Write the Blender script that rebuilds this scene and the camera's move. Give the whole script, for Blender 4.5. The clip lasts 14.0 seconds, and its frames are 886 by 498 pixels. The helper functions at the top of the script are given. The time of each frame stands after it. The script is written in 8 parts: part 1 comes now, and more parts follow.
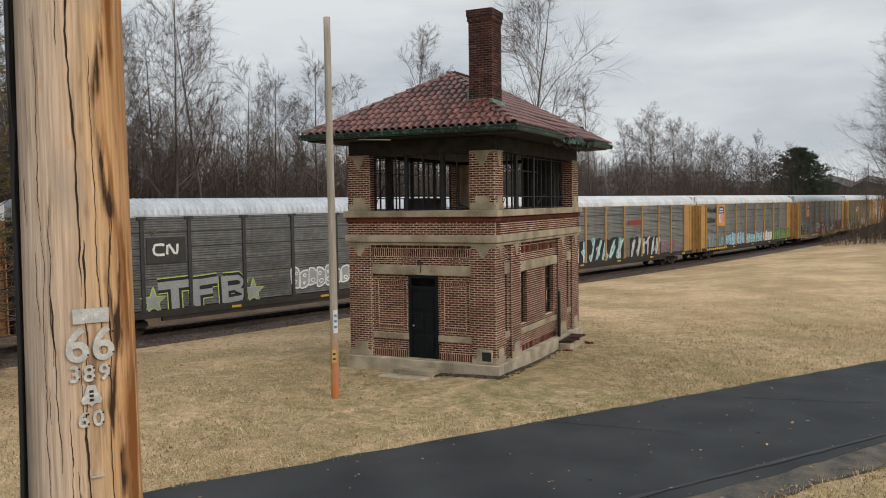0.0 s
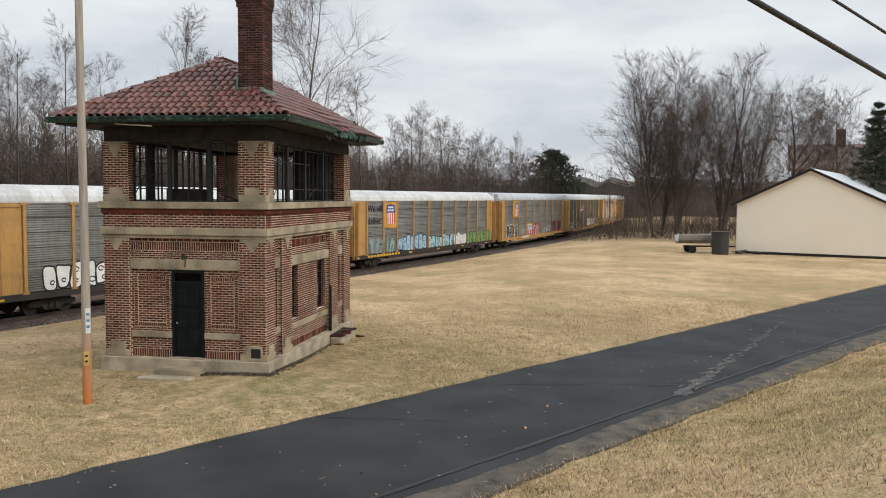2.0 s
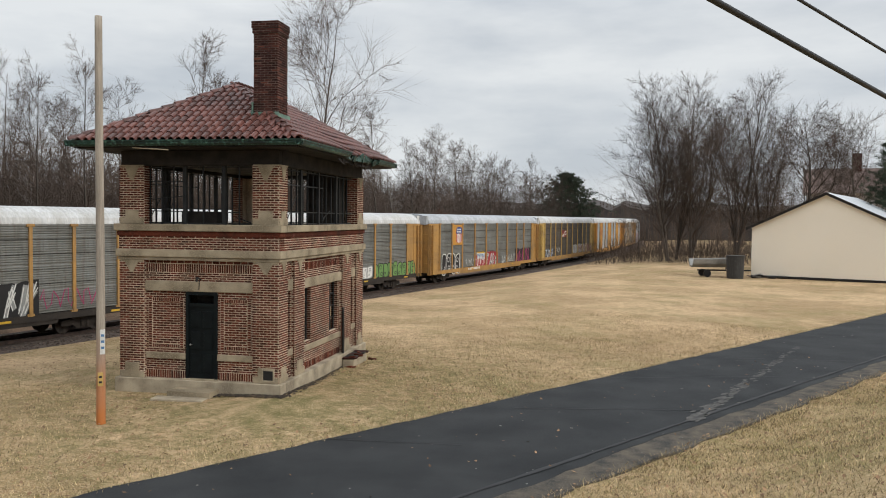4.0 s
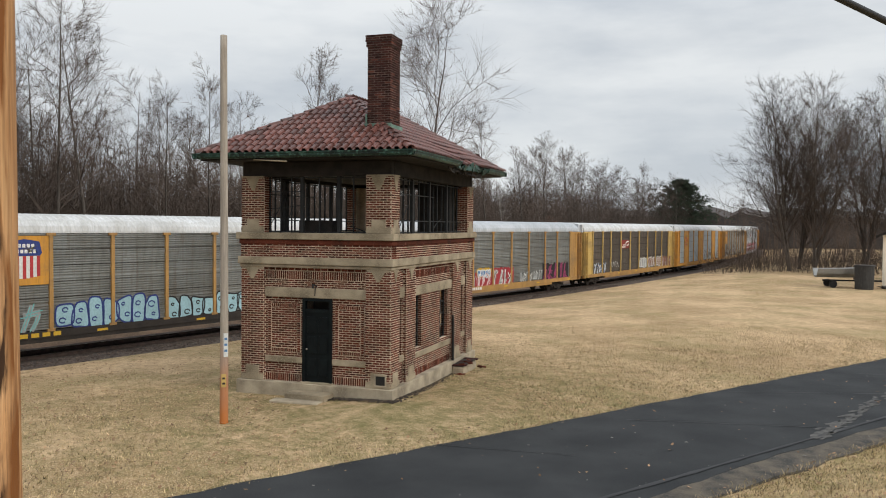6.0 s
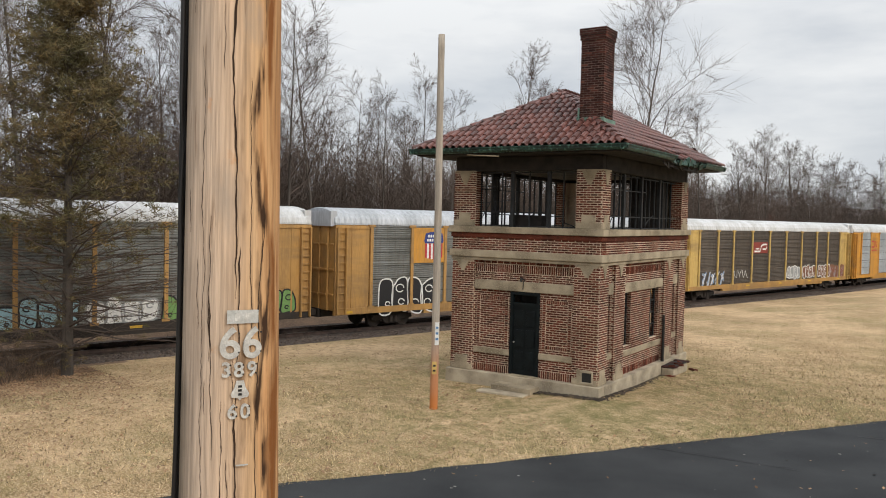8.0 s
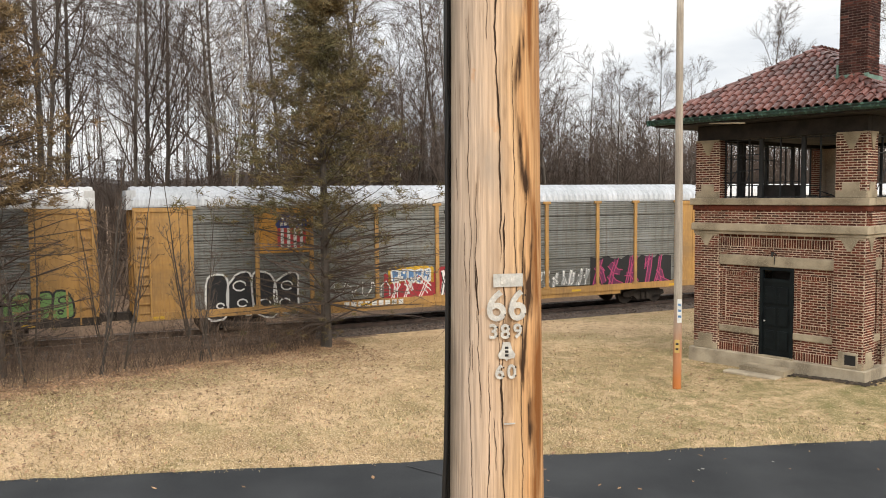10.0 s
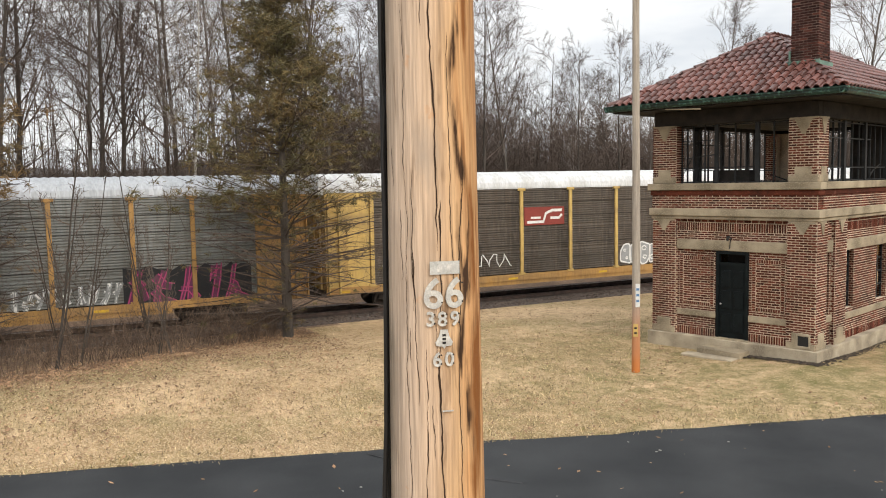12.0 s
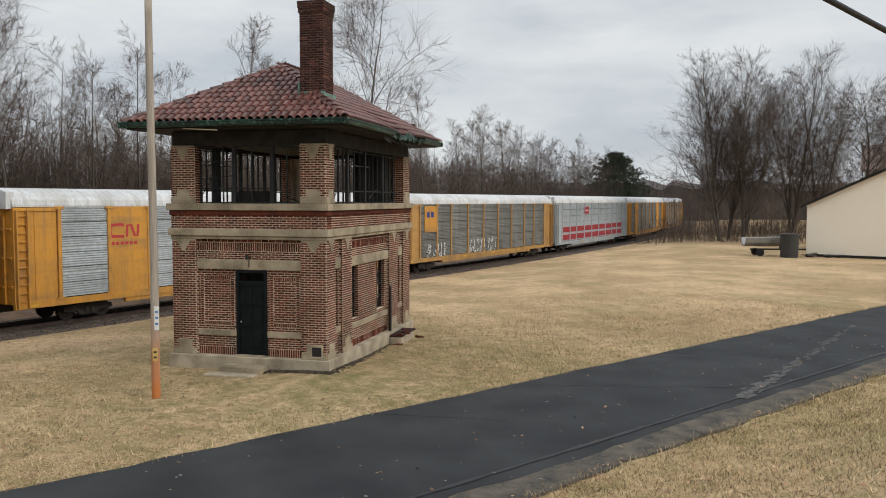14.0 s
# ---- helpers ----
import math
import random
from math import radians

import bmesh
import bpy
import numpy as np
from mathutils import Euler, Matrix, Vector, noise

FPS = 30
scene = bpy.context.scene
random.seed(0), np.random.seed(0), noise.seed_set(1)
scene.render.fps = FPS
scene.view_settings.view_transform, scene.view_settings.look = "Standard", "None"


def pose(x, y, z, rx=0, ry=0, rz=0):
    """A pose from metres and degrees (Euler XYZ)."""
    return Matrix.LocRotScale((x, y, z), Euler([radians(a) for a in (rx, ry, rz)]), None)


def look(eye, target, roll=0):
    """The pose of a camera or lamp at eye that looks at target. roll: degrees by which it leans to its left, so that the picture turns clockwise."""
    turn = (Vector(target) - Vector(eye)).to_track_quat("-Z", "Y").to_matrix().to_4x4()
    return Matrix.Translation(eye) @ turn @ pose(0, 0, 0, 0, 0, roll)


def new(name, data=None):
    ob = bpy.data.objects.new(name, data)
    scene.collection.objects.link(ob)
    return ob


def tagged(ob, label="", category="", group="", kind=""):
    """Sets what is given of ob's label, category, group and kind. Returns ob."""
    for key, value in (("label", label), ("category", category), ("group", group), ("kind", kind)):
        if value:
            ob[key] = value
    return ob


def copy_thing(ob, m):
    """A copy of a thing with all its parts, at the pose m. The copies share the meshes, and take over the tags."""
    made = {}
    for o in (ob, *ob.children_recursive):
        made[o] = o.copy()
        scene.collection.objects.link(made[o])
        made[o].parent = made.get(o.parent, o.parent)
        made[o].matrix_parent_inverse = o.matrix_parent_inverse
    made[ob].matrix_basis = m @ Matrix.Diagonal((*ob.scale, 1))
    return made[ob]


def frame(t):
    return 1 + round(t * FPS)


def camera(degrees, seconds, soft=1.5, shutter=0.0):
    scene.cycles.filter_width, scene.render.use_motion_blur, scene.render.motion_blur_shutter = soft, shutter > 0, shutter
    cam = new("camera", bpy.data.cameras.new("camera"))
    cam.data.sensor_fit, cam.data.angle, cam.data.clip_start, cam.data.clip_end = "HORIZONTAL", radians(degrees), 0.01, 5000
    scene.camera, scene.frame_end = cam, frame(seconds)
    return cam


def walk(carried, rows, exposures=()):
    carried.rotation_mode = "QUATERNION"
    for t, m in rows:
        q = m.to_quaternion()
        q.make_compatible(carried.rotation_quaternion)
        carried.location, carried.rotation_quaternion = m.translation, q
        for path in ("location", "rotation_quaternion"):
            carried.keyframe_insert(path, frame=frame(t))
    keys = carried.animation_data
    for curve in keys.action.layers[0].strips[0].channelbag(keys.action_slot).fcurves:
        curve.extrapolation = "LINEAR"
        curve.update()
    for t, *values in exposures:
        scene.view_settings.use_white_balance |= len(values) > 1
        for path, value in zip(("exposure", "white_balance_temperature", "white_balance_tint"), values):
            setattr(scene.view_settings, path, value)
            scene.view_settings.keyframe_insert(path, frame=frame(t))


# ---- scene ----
cam = camera(56.7, 14.0, 1.0)
PATH = [
    (0, (8.792, -21.391, 5.043), (7.916, -19.597, 4.932), -0.8),
    (0.5, (8.709, -21.375, 5.06), (8.101, -19.474, 4.938), -0.1),
    (1, (8.705, -21.32, 5.053), (8.259, -19.375, 4.922), 0.1),
    (1.5, (8.706, -21.297, 5.05), (8.327, -19.338, 4.912), 0.2),
    (2, (8.739, -21.278, 5.056), (8.388, -19.314, 4.927), 0.4),
    (4.5, (8.833, -21.384, 5.109), (8.413, -19.429, 5.04), 0.7),
    (5, (8.824, -21.379, 5.125), (8.327, -19.443, 5.052), 0.9),
    (5.5, (8.815, -21.418, 5.114), (8.246, -19.502, 5.045), 0.6),
    (6, (8.819, -21.468, 5.103), (8.177, -19.575, 5.045), 0.5),
    (6.5, (8.87, -21.519, 5.068), (8.143, -19.656, 5.011), 0.3),
    (7, (8.848, -21.53, 5.063), (8.006, -19.717, 4.995), 0.4),
    (7.5, (8.804, -21.534, 5.064), (7.832, -19.787, 4.992), 1.1),
    (10, (8.707, -21.617, 5.011), (7.196, -20.314, 4.879), -0.5),
    (10.5, (8.685, -21.637, 5.003), (7.055, -20.489, 4.841), -0.9),
    (11, (8.662, -21.656, 4.995), (6.942, -20.648, 4.828), -1.8),
    (11.5, (8.686, -21.617, 4.994), (7.01, -20.538, 4.822), -1.6),
    (12, (8.76, -21.54, 5.009), (7.309, -20.173, 4.846), -1.0),
    (12.5, (8.831, -21.483, 5.018), (7.718, -19.827, 4.876), -0.1),
    (13, (8.883, -21.462, 5.024), (8.08, -19.634, 4.897), 0.3),
    (13.5, (8.882, -21.413, 4.966), (8.274, -19.512, 4.85), 0.6),
    (14, (8.889, -21.392, 4.952), (8.39, -19.459, 4.833), 0.1),
]
LIGHTING = [(0.0, 0.06, 6700, 8), (0.5, -0.04, 6700, 8), (1.0, 0.18, 6700, 8), (2.0, 0.28, 6700, 8), (4.4, 0.15, 6700, 8), (5.2, 0.17, 6700, 8), (7.0, 0.20, 6750, 8), (7.7, 0.25, 6800, 9), (9.8, 0.68, 7050, 10), (11.0, 0.84, 7150, 10), (11.7, 0.78, 7050, 10), (12.5, 0.39, 6850, 9), (13.2, 0.14, 6700, 8), (14.0, 0.12, 6700, 8)]
walk(cam, [(t, look(e, g, r)) for t, e, g, r in PATH], LIGHTING)

# ---- sky and light: an even overcast, brighter overhead ----
SUN_EL, SUN_AZ = 35.0, 107.0
world = bpy.data.worlds.new("overcast_sky")
scene.world = world
world.use_nodes = True
wn, wl = world.node_tree.nodes, world.node_tree.links
wn.clear()
w_out = wn.new("ShaderNodeOutputWorld")
w_sky = wn.new("ShaderNodeTexSky")
w_sky.sky_type, w_sky.sun_disc = "NISHITA", False
w_sky.sun_elevation, w_sky.sun_rotation = radians(SUN_EL), radians(SUN_AZ)
w_bg1 = wn.new("ShaderNodeBackground")
w_bg1.inputs["Strength"].default_value = 0.06
wl.new(w_sky.outputs[0], w_bg1.inputs[0])
w_co = wn.new("ShaderNodeTexCoord")
w_sep = wn.new("ShaderNodeSeparateXYZ")
wl.new(w_co.outputs["Generated"], w_sep.inputs[0])
# cloud sheets: long soft bands, stretched sideways
w_map = wn.new("ShaderNodeMapping")
w_map.inputs["Scale"].default_value = (1.5, 1.5, 5.5)
wl.new(w_co.outputs["Generated"], w_map.inputs[0])
w_no = wn.new("ShaderNodeTexNoise")
w_no.inputs["Scale"].default_value, w_no.inputs["Detail"].default_value, w_no.inputs["Roughness"].default_value = 1.7, 6.0, 0.55
wl.new(w_map.outputs[0], w_no.inputs["Vector"])
w_ramp = wn.new("ShaderNodeValToRGB")
w_ramp.color_ramp.elements[0].position, w_ramp.color_ramp.elements[0].color = 0.36, (0.505, 0.55, 0.62, 1)
w_ramp.color_ramp.elements[1].position, w_ramp.color_ramp.elements[1].color = 0.62, (0.735, 0.765, 0.81, 1)
wl.new(w_no.outputs["Fac"], w_ramp.inputs[0])
w_el = wn.new("ShaderNodeMapRange")
w_el.inputs["From Min"].default_value, w_el.inputs["From Max"].default_value = 0.22, 0.95
w_el.inputs["To Min"].default_value, w_el.inputs["To Max"].default_value = 1.0, 2.0
wl.new(w_sep.outputs["Z"], w_el.inputs["Value"])
w_bg2 = wn.new("ShaderNodeBackground")
wl.new(w_ramp.outputs[0], w_bg2.inputs[0])
wl.new(w_el.outputs[0], w_bg2.inputs["Strength"])
w_mix = wn.new("ShaderNodeMixShader")
w_mix.inputs[0].default_value = 0.9
wl.new(w_bg1.outputs[0], w_mix.inputs[1])
wl.new(w_bg2.outputs[0], w_mix.inputs[2])
wl.new(w_mix.outputs[0], w_out.inputs[0])
sun = new("sun", bpy.data.lights.new("sun", "SUN"))
sun.data.energy, sun.data.angle, sun.data.color = 1.3, radians(25), (1.0, 0.95, 0.88)
sun.matrix_basis = look((60, -18, 44), (0, 0, 0))

# ---- small builders ----
def thing(name, label="", category="", group="", kind="", m=None):
    ob = tagged(new(name), label, category, group, kind)
    if m is not None:
        ob.matrix_basis = m
    return ob


def mesh_ob(name, verts, faces, material, parent=None, smooth=False):
    me = bpy.data.meshes.new(name)
    me.from_pydata(verts, [], faces)
    me.materials.append(material)
    if smooth:
        me.shade_smooth()
    ob = new(name, me)
    ob.parent = parent
    return ob


def part(name, bm, material, parent=None, label="", smooth=False):
    me = bpy.data.meshes.new(name)
    bmesh.ops.recalc_face_normals(bm, faces=bm.faces)
    bm.to_mesh(me)
    bm.free()
    me.materials.append(material)
    if smooth:
        me.shade_smooth()
    ob = new(name, me)
    ob.parent = parent
    if label:
        ob["label"] = label
    return ob


def box(bm, x0, x1, y0, y1, z0, z1, bevel=0.0, m=None):
    r = bmesh.ops.create_cube(bm, size=1.0)
    vs = r["verts"]
    for v in vs:
        v.co = Vector((x0 + (v.co.x + 0.5) * (x1 - x0), y0 + (v.co.y + 0.5) * (y1 - y0), z0 + (v.co.z + 0.5) * (z1 - z0)))
    if m is not None:
        bmesh.ops.transform(bm, matrix=m, verts=vs)
    if bevel:
        es = list({e for v in vs for e in v.link_edges})
        bmesh.ops.bevel(bm, geom=es, offset=bevel, segments=1, affect="EDGES")
    return vs


def cyl(bm, p0, p1, r0, r1=None, seg=10):
    p0, p1 = Vector(p0), Vector(p1)
    r1 = r0 if r1 is None else r1
    d = p1 - p0
    m = Matrix.Translation((p0 + p1) / 2) @ d.to_track_quat("Z", "Y").to_matrix().to_4x4()
    bmesh.ops.create_cone(bm, cap_ends=True, segments=seg, radius1=r0, radius2=r1, depth=d.length, matrix=m)


def bm_of(fn, *a):
    bm = bmesh.new()
    fn(bm, *a)
    return bm


def boxes(*bs):
    bm = bmesh.new()
    for b in bs:
        box(bm, *b)
    return bm


def prisms(segs, sides=3):
    """Vertices and faces of tapered branches; a branch is p0, p1, r0, r1."""
    n = len(segs)
    p0 = np.array([s[0] for s in segs], float)
    p1 = np.array([s[1] for s in segs], float)
    r0 = np.array([s[2] for s in segs], float)[:, None]
    r1 = np.array([s[3] for s in segs], float)[:, None]
    d = p1 - p0
    d /= np.linalg.norm(d, axis=1)[:, None] + 1e-9
    h = np.where(np.abs(d[:, 2:3]) < 0.9, np.array([[0, 0, 1.0]]), np.array([[1.0, 0, 0]]))
    a = np.cross(d, h)
    a /= np.linalg.norm(a, axis=1)[:, None] + 1e-9
    b = np.cross(d, a)
    vs = []
    for k in range(sides):
        c, s = math.cos(2 * math.pi * k / sides), math.sin(2 * math.pi * k / sides)
        o = a * c + b * s
        vs += [p0 + o * r0, p1 + o * r1]
    v = np.stack(vs, 1).reshape(-1, 3)
    base = (np.arange(n) * 2 * sides)[:, None]
    fs = []
    for k in range(sides):
        j = (k + 1) % sides
        fs.append(base + np.array([[2 * k, 2 * j, 2 * j + 1, 2 * k + 1]]))
    f = np.concatenate(fs, 0)
    return v.tolist(), f.tolist()


def branches(segs):
    """Boughs as three-sided prisms; those that end in a point as slim spikes."""
    v, f = prisms([q for q in segs if q[3] > 0], 3)
    tips = [q for q in segs if q[3] == 0]
    p0, p1 = np.array([q[0] for q in tips]), np.array([q[1] for q in tips])
    r = np.array([q[2] for q in tips])[:, None]
    d = p1 - p0
    h = np.where(np.abs(d[:, 2:3]) < 0.9 * np.linalg.norm(d, axis=1)[:, None], np.array([[0, 0, 1.0]]), np.array([[1.0, 0, 0]]))
    a = np.cross(d, h)
    a /= np.linalg.norm(a, axis=1)[:, None] + 1e-9
    b = np.cross(d, a)
    b /= np.linalg.norm(b, axis=1)[:, None] + 1e-9
    vs = np.stack([p0 + a * r, p0 + (b * 0.87 - a * 0.5) * r, p0 - (b * 0.87 + a * 0.5) * r, p1], 1).reshape(-1, 3)
    base = (len(v) + np.arange(len(tips)) * 4)[:, None]
    fs = np.concatenate([base + np.array([[0, 1, 3]]), base + np.array([[1, 2, 3]]), base + np.array([[2, 0, 3]])], 0)
    return v + vs.tolist(), f + fs.tolist()


def tube(bm, pts, r, seg=8):
    """A smooth hose through points."""
    pts = [Vector(p) for p in pts]
    rings = []
    for i, p in enumerate(pts):
        d = (pts[min(i + 1, len(pts) - 1)] - pts[max(i - 1, 0)]).normalized()
        q = d.to_track_quat("Z", "Y").to_matrix()
        rings.append([bm.verts.new(p + q @ Vector((r * math.cos(2 * math.pi * k / seg), r * math.sin(2 * math.pi * k / seg), 0))) for k in range(seg)])
    for a, b in zip(rings, rings[1:]):
        for k in range(seg):
            bm.faces.new((a[k], a[(k + 1) % seg], b[(k + 1) % seg], b[k]))
    bm.faces.new(rings[0])
    bm.faces.new(rings[-1])


# ---- materials ----
def mat(name, c1, c2=None, rough=0.8, scale=4.0, fine=60.0, bump=0.3, metal=0.0, rnd=0.0, c3=None, stretch=(1, 1, 1), island=False, spec=0.35, dist=0.01):
    """Two-scale colour variation with fine relief; rnd varies the brightness from piece to piece."""
    m = bpy.data.materials.new(name)
    m.use_nodes = True
    n, l = m.node_tree.nodes, m.node_tree.links
    b = n["Principled BSDF"]
    c2 = c2 or tuple(v * 0.75 for v in c1)
    tc = n.new("ShaderNodeTexCoord")
    mp = n.new("ShaderNodeMapping")
    mp.inputs["Scale"].default_value = stretch
    l.new(tc.outputs["Object"], mp.inputs[0])
    n1 = n.new("ShaderNodeTexNoise")
    n1.inputs["Scale"].default_value, n1.inputs["Detail"].default_value = scale, 6
    l.new(mp.outputs[0], n1.inputs["Vector"])
    n2 = n.new("ShaderNodeTexNoise")
    n2.inputs["Scale"].default_value, n2.inputs["Detail"].default_value = fine, 4
    l.new(mp.outputs[0], n2.inputs["Vector"])
    r1 = n.new("ShaderNodeMapRange")
    r1.inputs["From Min"].default_value, r1.inputs["From Max"].default_value = 0.35, 0.65
    l.new(n1.outputs["Fac"], r1.inputs["Value"])
    mx = n.new("ShaderNodeMix")
    mx.data_type = "RGBA"
    mx.inputs["A"].default_value, mx.inputs["B"].default_value = (*c1, 1), (*c2, 1)
    l.new(r1.outputs[0], mx.inputs["Factor"])
    col = mx.outputs["Result"]
    if c3:
        r3 = n.new("ShaderNodeMapRange")
        r3.inputs["From Min"].default_value, r3.inputs["From Max"].default_value = 0.52, 0.7
        l.new(n2.outputs["Fac"], r3.inputs["Value"])
        m3 = n.new("ShaderNodeMix")
        m3.data_type = "RGBA"
        m3.inputs["B"].default_value = (*c3, 1)
        l.new(r3.outputs[0], m3.inputs["Factor"])
        l.new(col, m3.inputs["A"])
        col = m3.outputs["Result"]
    hv = n.new("ShaderNodeHueSaturation")
    l.new(col, hv.inputs["Color"])
    va = n.new("ShaderNodeMapRange")
    va.inputs["From Min"].default_value, va.inputs["From Max"].default_value = 0.3, 0.7
    va.inputs["To Min"].default_value, va.inputs["To Max"].default_value = 0.86, 1.14
    l.new(n2.outputs["Fac"], va.inputs["Value"])
    val = va.outputs[0]
    if rnd:
        src = n.new("ShaderNodeNewGeometry").outputs["Random Per Island"] if island else n.new("ShaderNodeObjectInfo").outputs["Random"]
        rr = n.new("ShaderNodeMapRange")
        rr.inputs["To Min"].default_value, rr.inputs["To Max"].default_value = 1 - rnd, 1 + rnd
        l.new(src, rr.inputs["Value"])
        mu = n.new("ShaderNodeMath")
        mu.operation = "MULTIPLY"
        l.new(val, mu.inputs[0])
        l.new(rr.outputs[0], mu.inputs[1])
        val = mu.outputs[0]
    l.new(val, hv.inputs["Value"])
    l.new(hv.outputs[0], b.inputs["Base Color"])
    b.inputs["Roughness"].default_value, b.inputs["Metallic"].default_value = rough, metal
    b.inputs["Specular IOR Level"].default_value = spec
    if bump:
        bp = n.new("ShaderNodeBump")
        bp.inputs["Strength"].default_value, bp.inputs["Distance"].default_value = bump, dist
        l.new(n2.outputs["Fac"], bp.inputs["Height"])
        l.new(bp.outputs[0], b.inputs["Normal"])
    return m


M = {}
def brick_material(name, island, c1, c2, pale, sooty):
    """Fired brick: piece to piece colour, a few faded or blackened bricks, and stains that run over many courses."""
    m = mat(name, c1, c2, 0.9, 1.2, 45, 0.5, rnd=0.5, island=island, c3=tuple(1.3 * v for v in c1), spec=0.12)
    n, l = m.node_tree.nodes, m.node_tree.links
    b = n["Principled BSDF"]
    col = b.inputs["Base Color"].links[0].from_socket
    src = n.new("ShaderNodeNewGeometry").outputs["Random Per Island"] if island else n.new("ShaderNodeObjectInfo").outputs["Random"]
    tc = n.new("ShaderNodeTexCoord")

    def over(col, fac, c):
        mx = n.new("ShaderNodeMix")
        mx.data_type = "RGBA"
        mx.inputs["B"].default_value = (*c, 1)
        l.new(fac, mx.inputs["Factor"])
        l.new(col, mx.inputs["A"])
        return mx.outputs["Result"]

    def rng(v, a, c, top):
        q = n.new("ShaderNodeMapRange")
        q.inputs["From Min"].default_value, q.inputs["From Max"].default_value, q.inputs["To Max"].default_value = a, c, top
        l.new(v, q.inputs["Value"])
        return q.outputs[0]

    wn = n.new("ShaderNodeTexWhiteNoise")
    wn.noise_dimensions = "1D"
    l.new(src, wn.inputs["W"])
    col = over(col, rng(wn.outputs["Value"], 0.80, 1.0, 0.85), (0.20, 0.075, 0.055))
    col = over(col, rng(wn.outputs["Value"], 0.24, 0.0, 0.85), (0.050, 0.022, 0.017))
    for scale, lo, hi, top, c in ((0.9, 0.54, 0.68, 0.75, sooty), (2.6, 0.60, 0.72, 0.55, pale), (9.0, 0.62, 0.72, 0.45, pale)):
        no = n.new("ShaderNodeTexNoise")
        no.inputs["Scale"].default_value, no.inputs["Detail"].default_value, no.inputs["Roughness"].default_value = scale, 7, 0.65
        l.new(tc.outputs["Object"], no.inputs["Vector"])
        col = over(col, rng(no.outputs["Fac"], lo, hi, top), c)
    l.new(col, b.inputs["Base Color"])
    return m


M["brick"] = brick_material("brick", True, (0.128, 0.036, 0.021), (0.070, 0.024, 0.016), (0.26, 0.115, 0.095), (0.032, 0.018, 0.015))
M["brick_piece"] = brick_material("brick_piece", False, (0.128, 0.036, 0.021), (0.070, 0.024, 0.016), (0.26, 0.115, 0.095), (0.032, 0.018, 0.015))
M["brick_chimney"] = brick_material("brick_chimney", True, (0.058, 0.021, 0.017), (0.030, 0.014, 0.013), (0.15, 0.06, 0.048), (0.022, 0.015, 0.014))
M["mortar"] = mat("mortar", (0.66, 0.54, 0.41), (0.34, 0.27, 0.20), 0.95, 1.1, 30, 0.4, c3=(0.70, 0.60, 0.48))
M["mortar_dark"] = mat("mortar_dark", (0.20, 0.15, 0.125), (0.05, 0.04, 0.036), 0.95, 2.2, 40, 0.4, c3=(0.28, 0.22, 0.19))
M["concrete"] = mat("cast_concrete", (0.42, 0.35, 0.25), (0.20, 0.165, 0.115), 0.9, 1.6, 40, 0.5, c3=(0.33, 0.27, 0.19), spec=0.2)
M["plinth"] = mat("plinth_concrete", (0.47, 0.40, 0.295), (0.24, 0.20, 0.145), 0.9, 1.8, 30, 0.6, c3=(0.30, 0.255, 0.19))
M["tile"] = mat("clay_tile", (0.128, 0.045, 0.034), (0.058, 0.026, 0.023), 0.45, 1.4, 22, 0.3, rnd=0.42, c3=(0.165, 0.068, 0.054), spec=0.5)
M["tile_join"] = mat("clay_tile_joined", (0.128, 0.045, 0.034), (0.058, 0.026, 0.023), 0.45, 1.4, 22, 0.3, rnd=0.42, c3=(0.165, 0.068, 0.054), spec=0.5, island=True)
M["copper"] = mat("green_copper", (0.020, 0.058, 0.044), (0.010, 0.020, 0.017), 0.5, 2.2, 12, 0.3, c3=(0.075, 0.16, 0.125))
M["copper_pale"] = mat("pale_verdigris", (0.16, 0.26, 0.21), (0.07, 0.12, 0.10), 0.7, 3, 14, 0.3)
M["rotten"] = mat("weathered_dark_wood", (0.034, 0.028, 0.024), (0.016, 0.014, 0.013), 0.9, 3, 30, 0.5)
M["dark_wood"] = mat("dark_painted_wood", (0.020, 0.022, 0.023), (0.012, 0.013, 0.014), 0.6, 4, 40, 0.2)
M["door"] = mat("black_green_door", (0.007, 0.011, 0.012), (0.004, 0.006, 0.007), 0.6, 4, 50, 0.15, spec=0.15)
M["iron"] = mat("dark_iron", (0.022, 0.021, 0.02), (0.014, 0.013, 0.013), 0.7, 5, 60, 0.2)
M["plaster"] = mat("grey_plaster", (0.20, 0.19, 0.17), (0.12, 0.115, 0.10), 0.9, 1.5, 20, 0.3)
M["asphalt"] = mat("asphalt", (0.019, 0.021, 0.023), (0.037, 0.039, 0.041), 0.88, 0.55, 70, 0.6, c3=(0.027, 0.029, 0.031), dist=0.004, spec=0.25)
M["asphalt_old"] = mat("worn_asphalt_edge", (0.12, 0.10, 0.076), (0.036, 0.035, 0.034), 0.95, 2.2, 30, 0.6, c3=(0.10, 0.088, 0.072), dist=0.02)
M["seal"] = mat("crack_sealant", (0.016, 0.016, 0.018), (0.02, 0.02, 0.022), 0.6, 2, 30, 0.1)
M["chip"] = mat("pale_chips", (0.26, 0.25, 0.23), (0.16, 0.15, 0.14), 0.9, 8, 60, 0.1)
M["wear"] = mat("worn_aggregate", (0.11, 0.106, 0.10), (0.055, 0.054, 0.053), 0.9, 6, 60, 0.3)
